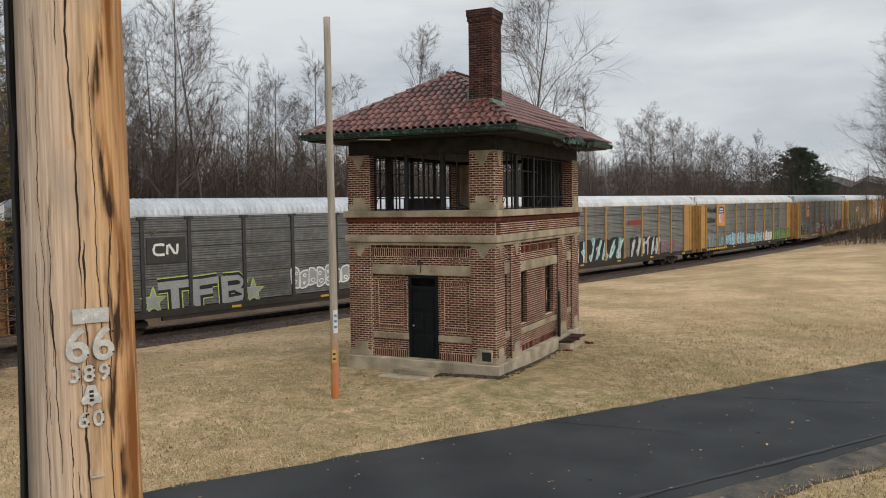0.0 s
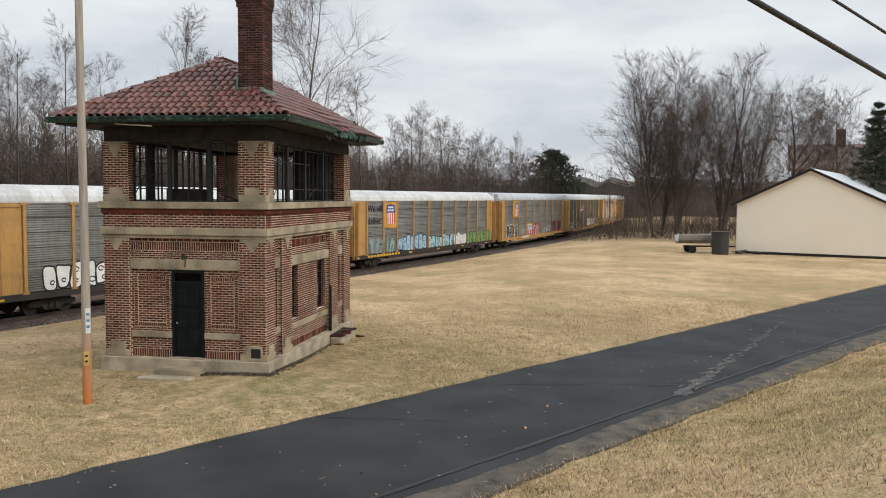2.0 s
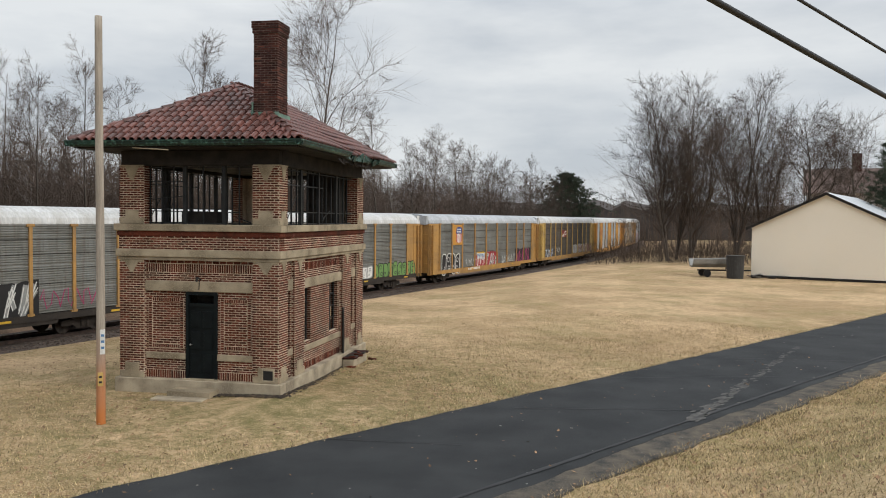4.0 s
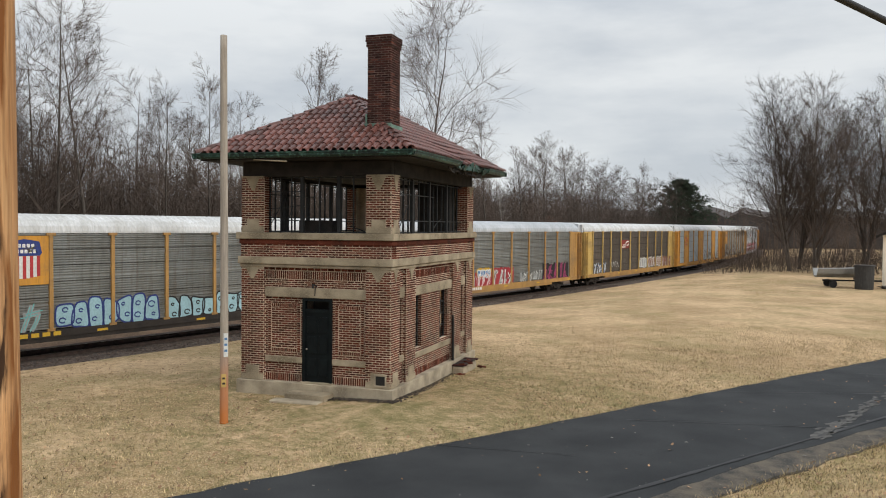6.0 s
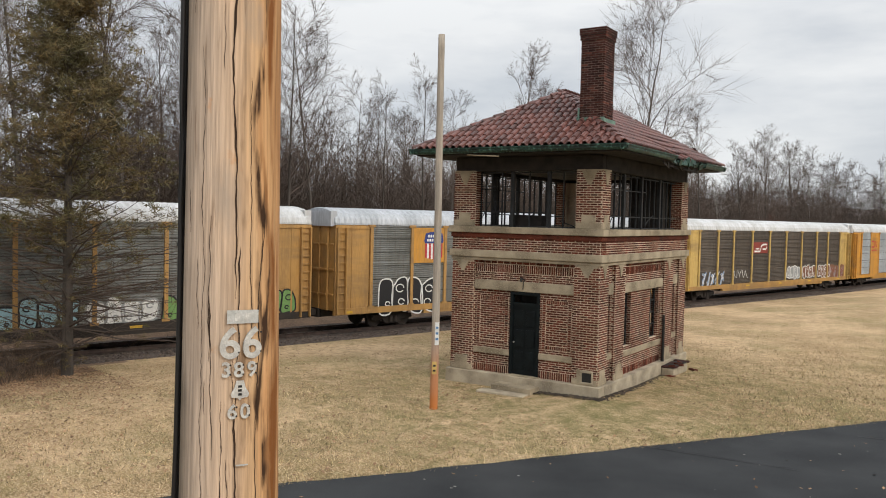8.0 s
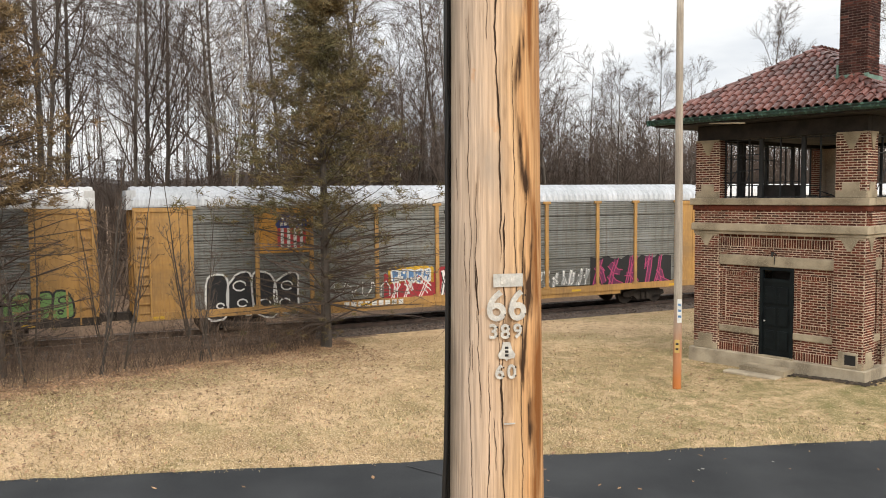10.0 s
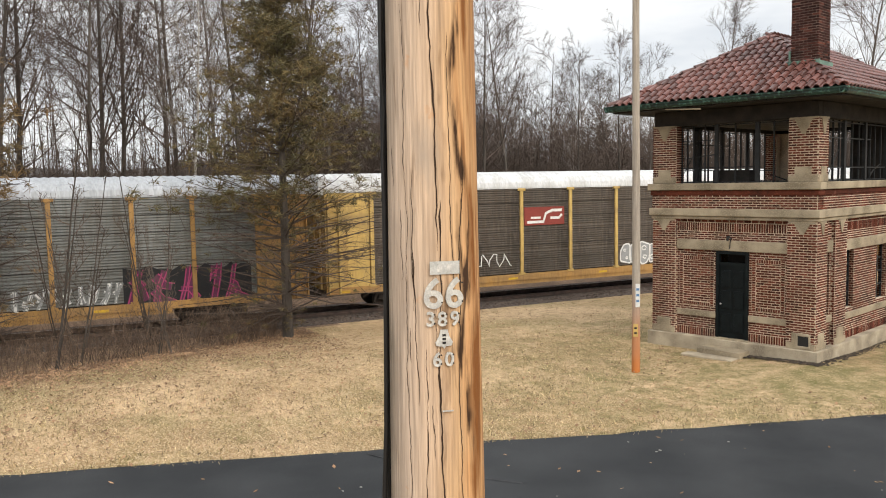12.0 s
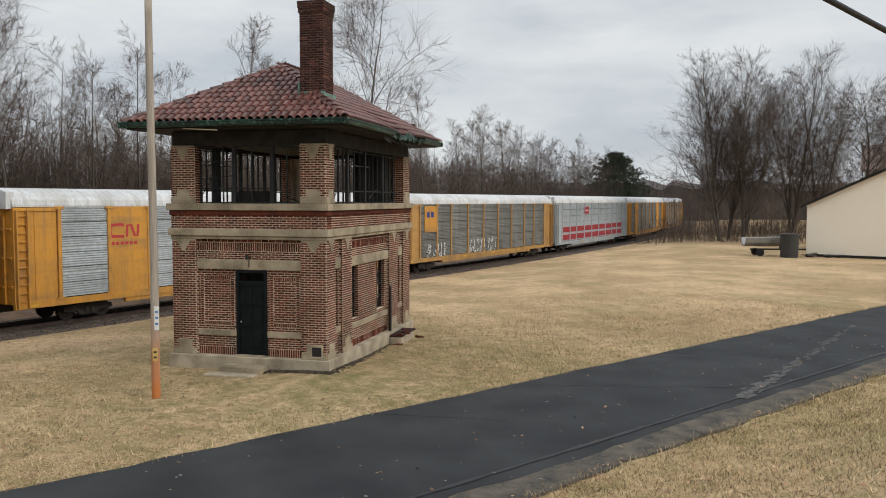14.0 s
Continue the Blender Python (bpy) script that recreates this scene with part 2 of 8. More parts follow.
M["ballast"] = mat("ballast_stone", (0.105, 0.078, 0.062), (0.052, 0.040, 0.034), 0.95, 0.5, 14, 1.0, c3=(0.20, 0.17, 0.15), dist=0.04)
M["stone"] = mat("loose_stone", (0.15, 0.112, 0.09), (0.075, 0.056, 0.046), 0.95, 2, 25, 0.5, rnd=0.5, island=True)
M["rail"] = mat("rail_steel", (0.12, 0.085, 0.07), (0.06, 0.045, 0.04), 0.6, 4, 30, 0.2, metal=0.4)
M["rail_top"] = mat("rail_head", (0.42, 0.41, 0.40), (0.3, 0.3, 0.3), 0.3, 4, 30, 0.05, metal=0.9)
M["tie"] = mat("timber_tie", (0.06, 0.048, 0.040), (0.035, 0.03, 0.026), 0.95, 3, 30, 0.5, stretch=(1, 6, 1))
M["bark"] = mat("grey_bark", (0.105, 0.088, 0.075), (0.062, 0.052, 0.044), 0.95, 1.5, 14, 0.6, rnd=0.35, stretch=(4, 4, 1))
M["twig"] = mat("bare_twig", (0.115, 0.086, 0.069), (0.072, 0.054, 0.044), 0.95, 0.5, 9, 0.0, rnd=0.3)
M["birch"] = mat("pale_bark", (0.42, 0.39, 0.35), (0.24, 0.22, 0.20), 0.9, 2, 12, 0.3, stretch=(1, 1, 4))
M["brush"] = mat("dry_brush", (0.17, 0.118, 0.084), (0.095, 0.066, 0.048), 0.95, 0.4, 9, 0.0, rnd=0.55, island=True)
M["needle"] = mat("pine_needles", (0.095, 0.086, 0.038), (0.16, 0.108, 0.045), 0.85, 0.7, 8, 0.0, rnd=0.45, island=True, c3=(0.07, 0.072, 0.036))
M["needle_brown"] = mat("browning_needles", (0.20, 0.125, 0.058), (0.115, 0.088, 0.045), 0.85, 0.7, 8, 0.0, rnd=0.45, island=True)
M["needle_dark"] = mat("dark_pine_needles", (0.028, 0.044, 0.026), (0.045, 0.058, 0.034), 0.85, 0.5, 5, 0.0, rnd=0.45, island=True)
M["oak_leaf"] = mat("rust_leaves", (0.13, 0.045, 0.028), (0.08, 0.034, 0.024), 0.9, 1, 9, 0.0, rnd=0.4, island=True)
M["leaf"] = mat("fallen_leaves", (0.36, 0.22, 0.125), (0.16, 0.09, 0.05), 0.9, 1, 20, 0.0, rnd=0.5, island=True)
M["far"] = mat("far_woods", (0.085, 0.074, 0.07), (0.055, 0.048, 0.045), 1.0, 0.05, 0.5, 0.0)
# ---- the lie of the land: s runs along the track, u away from it, n across the road ----
TC, TH, TS0, TK = -20.44, 0.2901, 35.8, 0.0016
RAIL_Z = -0.45
RDX, RDY = 0.560, 0.828


def track(s, u=0.0):
    """Place and heading of the track's centre line at s, u metres to its side."""
    d = Vector((math.sin(TH), math.cos(TH)))
    q = Vector((TC, 0.0))
    if s <= TS0:
        p, h = q + d * s, TH
    else:
        a = (min(s, 260.0) - TS0) * TK
        nl = Vector((-d.y, d.x))
        p = q + d * TS0 + d * (math.sin(a) / TK) + nl * ((1 - math.cos(a)) / TK)
        h = TH - a
        if s > 260.0:
            p = p + Vector((math.sin(h), math.cos(h))) * (s - 260.0)
    return Vector((p.x + math.cos(h) * u, p.y - math.sin(h) * u)), h


def across(x, y):
    return x * RDY - y * RDX


def smooth01(t):
    t = min(1.0, max(0.0, t))
    return t * t * (3 - 2 * t)


def ground_z(u, n):
    if u > 2.6:
        z = -0.56 * (1 - smooth01((u - 3.2) / 11.5))
        if u < 3.2:
            z -= (3.2 - u) * 0.5
    elif u > -4.2:
        z = -0.86
    else:
        z = -0.86 + 0.35 * smooth01((-4.2 - u) / 3.0) + 0.02 * max(0.0, -u - 30)
    if n > 10.2:
        z += 3.5 * (1 - math.exp(-((n - 10.2) / 7.0) ** 2))
    if 3.9 < n < 10.4:
        z -= 0.06
    return z


def mound(x, y):
    """The ground banks up a little against the tower's front corner."""
    return 0.13 * math.exp(-((x - 0.1) / 2.6) ** 2 - ((y + 0.3) / 2.4) ** 2)


def zat(x, y):
    """Ground height near the straight part of the track."""
    u = (x - TC) * math.cos(TH) - y * math.sin(TH)
    return ground_z(u, across(x, y)) + mound(x, y)


def lawn_material():
    m = mat("dry_lawn", (0.46, 0.312, 0.172), (0.30, 0.198, 0.105), 0.95, 0.55, 22, 1.0, c3=(0.56, 0.41, 0.25), dist=0.05, spec=0.08)
    n, l = m.node_tree.nodes, m.node_tree.links
    b = n["Principled BSDF"]
    col = b.inputs["Base Color"].links[0].from_socket
    tc = n.new("ShaderNodeTexCoord")

    def layer(scale, detail, rough, lo, hi, top, colour, col):
        no = n.new("ShaderNodeTexNoise")
        no.inputs["Scale"].default_value, no.inputs["Detail"].default_value, no.inputs["Roughness"].default_value = scale, detail, rough
        l.new(tc.outputs["Object"], no.inputs["Vector"])
        r = n.new("ShaderNodeMapRange")
        r.inputs["From Min"].default_value, r.inputs["From Max"].default_value, r.inputs["To Max"].default_value = lo, hi, top
        l.new(no.outputs["Fac"], r.inputs["Value"])
        mx = n.new("ShaderNodeMix")
        mx.data_type = "RGBA"
        mx.inputs["B"].default_value = (*colour, 1)
        l.new(r.outputs[0], mx.inputs["Factor"])
        l.new(col, mx.inputs["A"])
        return mx.outputs["Result"], r

    # brown thatch in hand-sized tufts, then bare dark spots, then greener drifts
    col, r = layer(0.12, 9, 0.68, 0.45, 0.55, 0.8, (0.68, 0.475, 0.29), col)
    col, r = layer(3.2, 8, 0.75, 0.46, 0.66, 0.75, (0.20, 0.128, 0.066), col)
    col, r = layer(9.0, 5, 0.7, 0.56, 0.70, 0.8, (0.115, 0.078, 0.042), col)
    col, r = layer(0.20, 10, 0.72, 0.48, 0.60, 0.60, (0.20, 0.172, 0.068), col)
    col, r = layer(34.0, 3, 0.8, 0.52, 0.66, 0.5, (0.15, 0.10, 0.052), col)
    col, r = layer(21.0, 3, 0.8, 0.50, 0.62, 0.8, (0.68, 0.52, 0.34), col)
    # greener grass grows round the old building, in broken tufts
    col, r = layer(1.4, 9, 0.85, 0.40, 0.60, 1.0, (0.145, 0.140, 0.052), col)
    dist = n.new("ShaderNodeVectorMath")
    dist.operation = "DISTANCE"
    dist.inputs[1].default_value = (1.0, 0.0, 0.0)
    l.new(tc.outputs["Object"], dist.inputs[0])
    rd = n.new("ShaderNodeMapRange")
    rd.inputs["From Min"].default_value, rd.inputs["From Max"].default_value = 14.5, 6.0
    rd.inputs["To Min"].default_value, rd.inputs["To Max"].default_value = 0.10, 0.78
    l.new(dist.outputs["Value"], rd.inputs["Value"])
    l.new(rd.outputs[0], r.inputs["To Max"])
    # and along the verge across the road
    col, r = layer(1.1, 9, 0.8, 0.38, 0.62, 1.0, (0.20, 0.188, 0.07), col)
    dist = n.new("ShaderNodeVectorMath")
    dist.operation = "DISTANCE"
    dist.inputs[1].default_value = (17.0, -2.0, 0.0)
    l.new(tc.outputs["Object"], dist.inputs[0])
    rd = n.new("ShaderNodeMapRange")
    rd.inputs["From Min"].default_value, rd.inputs["From Max"].default_value = 10.0, 5.0
    rd.inputs["To Min"].default_value, rd.inputs["To Max"].default_value = 0.0, 0.75
    l.new(dist.outputs["Value"], rd.inputs["Value"])
    l.new(rd.outputs[0], r.inputs["To Max"])
    l.new(col, b.inputs["Base Color"])
    return m


M["lawn"] = lawn_material()
M["litter"] = mat("leaf_litter", (0.24, 0.152, 0.096), (0.13, 0.086, 0.058), 0.95, 0.6, 12, 0.9, c3=(0.33, 0.22, 0.14), dist=0.04)


def thicket_edge(s):
    """How far from the track the brush reaches."""
    return float(np.interp(s, [-60, -30, -18, -14.7, -9, -6, -3, -1], [16, 13.5, 11.1, 9.1, 6.8, 6.0, 4.4, 2.6]))


def build_ground():
    us = [-900, -500, -300, -200, -140, -100, -75, -55, -40, -30, -22, -16, -12, -9, -7.2, -5.5, -4.2, -3, 0, 2.0, 2.6, 2.9, 3.2, 3.6, 4.2]
    us += [4.2 + 0.75 * i for i in range(1, 60)] + [50, 54, 60, 70, 85, 105, 130, 170, 240, 350, 500, 800]
    ss = [-800, -500, -300, -200, -140, -110, -90, -75, -62] + [-54 + 1.5 * i for i in range(78)] + [66, 72, 80, 90, 100, 115, 130, 150, 175, 200, 240, 300, 400, 600, 900]
    verts, faces, mats = [], [], []
    for s in ss:
        for u in us:
            p, h = track(s, u)
            n = across(p.x, p.y)
            z = ground_z(u, n)
            if 4 < u < 40:
                z += 0.03 * noise.noise((p.x * 0.35, p.y * 0.35, 0)) * min(1, (u - 4) / 3)
            verts.append((p.x, p.y, z + mound(p.x, p.y)))
    w = len(us)
    for i in range(len(ss) - 1):
        for j in range(w - 1):
            faces.append((i * w + j, i * w + j + 1, (i + 1) * w + j + 1, (i + 1) * w + j))
            um, sm = (us[j] + us[j + 1]) / 2, (ss[i] + ss[i + 1]) / 2
            mats.append(1 if um < 2.8 or um < thicket_edge(sm) + 0.5 * noise.noise((sm * 0.7, um, 3)) else 0)
    ob = mesh_ob("ground", verts, faces, M["lawn"], smooth=True)
    ob.data.materials.append(M["litter"])
    for f, k in zip(ob.data.polygons, mats):
        f.material_index = k
    tagged(ob, "mown lawn of straw-coloured dry grass with greener patches", "lawn", kind="structure")


def road_point(a, n, z):
    """a metres along the road, n across it."""
    return (RDX * a + RDY * n, RDY * a - RDX * n, z)


WEAR_A0, WEAR_A1, WEAR_N0, WEAR_N1 = 6.4, 21.0, 9.1, 5.9


def build_road():
    rnd = random.Random(3)

    def strip(name, n0, n1, z, m, label, cat, wob0=0.0, wob1=0.0, a0=-60, a1=150, step=0.6, parent=None, thick=0.05):
        vs, fs = [], []
        k = int((a1 - a0) / step)
        for i in range(k + 1):
            a = a0 + step * i
            e0 = n0 + wob0 * noise.noise((a * 0.9, n0, 1)) + wob0 * 0.6 * noise.noise((a * 3.1, n0, 7))
            e1 = n1 + wob1 * noise.noise((a * 0.9, n1, 2)) + wob1 * 0.6 * noise.noise((a * 3.1, n1, 8))
            for n, dz in ((e0, -thick), (e0 + 0.015, 0), (e0 * 0.67 + e1 * 0.33, 0.012), (e0 * 0.33 + e1 * 0.67, 0.012), (e1 - 0.015, 0), (e1, -thick)):
                vs.append(road_point(a, n, z + dz))
        for i in range(k):
            for j in range(5):
                fs.append((i * 6 + j, i * 6 + j + 1, (i + 1) * 6 + j + 1, (i + 1) * 6 + j))
        ob = mesh_ob(name, vs, fs, m, parent, smooth=False)
        if label:
            tagged(ob, label, cat, kind="structure")
        return ob

    road = strip("road", 4.23, 9.45, 0.02, M["asphalt"], "freshly sealed black asphalt road with a ragged grass edge", "road", 0.10, 0.16)
    strip("road_shoulder", 9.2, 10.22, 0.006, M["asphalt_old"], "worn grey gravel shoulder beside the asphalt", "road shoulder", 0.0, 0.16)
    # crack sealant bands along the edge and across the surface
    bm = bmesh.new()
    for a0, n0, a1, n1, wd in ((-40, 9.02, 120, 9.10, 0.05), (4, 5.2, 7.5, 8.7, 0.03), (9.5, 4.6, 14, 8.2, 0.02), (-12, 4.5, -9.6, 6.6, 0.03), (16, 5.2, 19, 8.8, 0.025), (-1.5, 4.3, 0.4, 6.8, 0.025)):
        k = max(8, int(abs(a1 - a0) / 0.5))
        last = None
        for i in range(k + 1):
            t = i / k
            a, n = a0 + (a1 - a0) * t, n0 + (n1 - n0) * t + 0.14 * noise.noise((t * 9 + a0, n0, 3))
            w2 = wd * (0.6 + 0.8 * rnd.random())
            cur = [bm.verts.new(road_point(a, n - w2, 0.038)), bm.verts.new(road_point(a, n + w2, 0.038))]
            if last:
                bm.faces.new((last[0], last[1], cur[1], cur[0]))
            last = cur
    part("sealed_cracks", bm, M["seal"], road)
    # a worn pale patch where the sealant has rubbed through, and loose chips
    bm = bmesh.new()
    for i in range(230):
        t = rnd.random() ** 1.3
        a, n = WEAR_A0 + (WEAR_A1 - WEAR_A0) * t + rnd.gauss(0, 0.12), WEAR_N0 + (WEAR_N1 - WEAR_N0) * t + rnd.gauss(0, 0.05 + 0.07 * (1 - t))
        r = rnd.uniform(0.03, 0.12) * (1.1 - 0.6 * t)
        vs = [bm.verts.new(road_point(a + r * (1.6 + rnd.random()) * math.cos(k * 1.05), n + r * (0.5 + 0.5 * rnd.random()) * math.sin(k * 1.05), 0.0385 + 0.0004 * (i % 9))) for k in range(6)]
        bm.faces.new(vs)
    part("worn_patch", bm, M["wear"], road)
    bm = bmesh.new()
    for i in range(110):
        a, n = rnd.uniform(-14, 30), 9.9 - abs(rnd.gauss(0, 1.3)) if rnd.random() < 0.75 else rnd.uniform(4.6, 9)
        r = rnd.uniform(0.008, 0.03)
        p = road_point(a, n, 0.036)
        bmesh.ops.create_icosphere(bm, subdivisions=1, radius=r, matrix=Matrix.Translation(p) @ Matrix.Diagonal((1.5, 1, 0.35, 1)))
    tagged(part("loose_chips", bm, M["chip"]), "pale stone chips scattered on the asphalt", "gravel", kind="stuff")


def build_track():
    rnd = random.Random(5)
    prof = [(-4.4, -0.95), (-3.4, -0.80), (-2.2, -0.62), (-1.4, -0.60), (-0.5, -0.635), (0.5, -0.635), (1.4, -0.60), (2.1, -0.59), (2.8, -0.565), (3.3, -0.60), (3.9, -0.74)]
    ss = [-70 + 1.0 * i for i in range(300)]
    vs, fs = [], []
    for s in ss:
        for u, z in prof:
            w = 0.18 * noise.noise((s * 0.5, u, 2)) if abs(u) > 2.5 else 0
            p, h = track(s, u + w)
            vs.append((p.x, p.y, z + 0.03 * noise.noise((s * 1.3, u * 2, 5))))
    k = len(prof)
    for i in range(len(ss) - 1):
        for j in range(k - 1):
            fs.append((i * k + j, i * k + j + 1, (i + 1) * k + j + 1, (i + 1) * k + j))
    tagged(mesh_ob("ballast_bed", vs, fs, M["ballast"], smooth=True), "low bed of brown-grey crushed stone ballast", "ballast", kind="structure")
    # loose stones on the shoulder, joined
    bm_v, bm_f = [], []
    base = [(1, 0, -0.3), (-0.5, 0.87, -0.3), (-0.5, -0.87, -0.3), (-0.9, 0, 0.5), (0.45, -0.8, 0.5), (0.45, 0.8, 0.5)]
    fc = [(3, 4, 5), (0, 4, 5), (1, 5, 3), (2, 3, 4), (0, 5, 1), (1, 3, 2), (2, 4, 0)]
    for i in range(9000):
        s, u = rnd.uniform(-32, 62), rnd.uniform(1.4, 3.7)
        p, h = track(s, u)
        r = rnd.uniform(0.02, 0.055)
        a = rnd.random() * 6.3
        z = np.interp(u, [q[0] for q in prof], [q[1] for q in prof]) + r * 0.3
        o = len(bm_v)
        for x, y, zz in base:
            bm_v.append((p.x + r * (x * math.cos(a) - y * math.sin(a)), p.y + r * (x * math.sin(a) + y * math.cos(a)), z + r * zz))
        bm_f += [tuple(o + q for q in f) for f in fc]
    tagged(mesh_ob("ballast_stones", bm_v, bm_f, M["stone"]), "loose brown and grey ballast stones", "stones", kind="stuff")
    tr = thing("railway_track", "steel rails spiked to dark timber ties", "railway track", kind="structure")
    for side in (-0.76, 0.76):
        vs, fs = [], []
        pr = [(-0.07, -0.17), (-0.07, -0.155), (-0.012, -0.13), (-0.012, -0.04), (-0.036, -0.03), (-0.036, -0.004), (0.036, -0.004), (0.036, -0.03), (0.012, -0.04), (0.012, -0.13), (0.07, -0.155), (0.07, -0.17)]
        for s in ss:
            for u, z in pr:
                p, h = track(s, side + u)
                vs.append((p.x, p.y, RAIL_Z + z))
        k = len(pr)
        for i in range(len(ss) - 1):
            for j in range(k - 1):
                fs.append((i * k + j, i * k + j + 1, (i + 1) * k + j + 1, (i + 1) * k + j))
        rail = mesh_ob("rail", vs, fs, M["rail"], tr)
        vs, fs = [], []
        for s in ss:
            for u in (-0.032, 0.032):
                p, h = track(s, side + u)
                vs.append((p.x, p.y, RAIL_Z))
        for i in range(len(ss) - 1):
            fs.append((i * 2, i * 2 + 1, i * 2 + 3, i * 2 + 2))
        mesh_ob("rail_head", vs, fs, M["rail_top"], rail)
    tie_me = None
    for i in range(300):
        s = -48 + 0.52 * i
        p, h = track(s)
        if tie_me is None:
            bm = bmesh.new()
            box(bm, -1.3, 1.3, -0.11, 0.11, -0.2, 0, 0.012)
            t = part("tie", bm, M["tie"], tr)
            tie_me = t.data
        else:
            t = new("tie", tie_me)
            t.parent = tr
        t.matrix_basis = pose(p.x, p.y, RAIL_Z - 0.172, 0, 0, -math.degrees(h) + rnd.uniform(-1, 1))


build_ground()
build_road()
build_track()

# ---- the interlocking tower ----
TX0, TY1 = -4.87, 8.0
COURSE = 0.0676


class Bricks:
    """Bricks laid on a wall face, gathered into one mesh, with a few kept as pieces."""

    def __init__(self):
        self.v, self.f, self.pieces = [], [], []

    def lay(self, place, a0, a1, z0, z1, o, keep=False, soldier=False, proud=0.006, rnd=random.Random(11)):
        """place(a, o, z) gives the world point; o is how far the face stands out."""
        L, Hh, J = (0.199, 0.0506, 0.0170)
        if soldier:
            L, Hh = 0.0536, z1 - z0 - 0.0138
        rows = max(1, round((z1 - z0) / (Hh + J)))
        ch = (z1 - z0) / rows
        for r in range(rows):
            za, zb = z0 + r * ch + J / 2, z0 + (r + 1) * ch - J / 2
            k0 = round((z0 - 0) / COURSE) + r
            step = L + J
            a = a0 - (0.5 * step if (k0 % 2 and not soldier) else 0.0)
            while a < a1 - 0.01:
                b0, b1 = max(a + J / 2, a0 + 0.001), min(a + step - J / 2, a1 - 0.001)
                full = b1 - b0 > L - 0.004
                if b1 - b0 > 0.03:
                    pr = proud + rnd.uniform(-0.003, 0.004)
                    if keep and full and len(self.pieces) < 300:
                        self.pieces.append(((b0 + b1) / 2, (za + zb) / 2, o + pr))
                    else:
                        i = len(self.v)
                        for oo, s in ((o - 0.02, 0.0), (o + pr, 0.002)):
                            self.v += [place(b0 + s, oo, za + s), place(b1 - s, oo, za + s), place(b1 - s, oo, zb - s), place(b0 + s, oo, zb - s)]
                        self.f += [(i + 4, i + 5, i + 6, i + 7), (i, i + 1, i + 5, i + 4), (i + 1, i + 2, i + 6, i + 5), (i + 2, i + 3, i + 7, i + 6), (i + 3, i, i + 4, i + 7)]
                a += step


def p_front(a, o, z):
    return (a, -o, z)


def p_right(a, o, z):
    return (o, a, z)


def p_back(a, o, z):
    return (a, TY1 + o, z)


def p_left(a, o, z):
    return (TX0 - o, a, z)


def slab(bm, place, a0, a1, o0, o1, z0, z1, bevel=0.012):
    p, q = Vector(place(a0, o0, z0)), Vector(place(a1, o1, z1))
    box(bm, min(p.x, q.x), max(p.x, q.x), min(p.y, q.y), max(p.y, q.y), z0, z1, bevel)


def tri_cap(bm, place, ac, w, z0, z1, o0, o1):
    """A keystone-shaped cap: a band that narrows to a point below."""
    pts = [(ac - w, z1), (ac + w, z1), (ac + w, z1 - 0.05), (ac + w * 0.62, z1 - 0.05), (ac + 0.04, z0), (ac - 0.04, z0), (ac - w * 0.62, z1 - 0.05), (ac - w, z1 - 0.05)]
    va = [bm.verts.new(place(a, o0, z)) for a, z in pts]
    vb = [bm.verts.new(place(a, o1, z)) for a, z in pts]
    bm.faces.new(vb)
    for i in range(8):
        j = (i + 1) % 8
        bm.faces.new((va[i], va[j], vb[j], vb[i]))


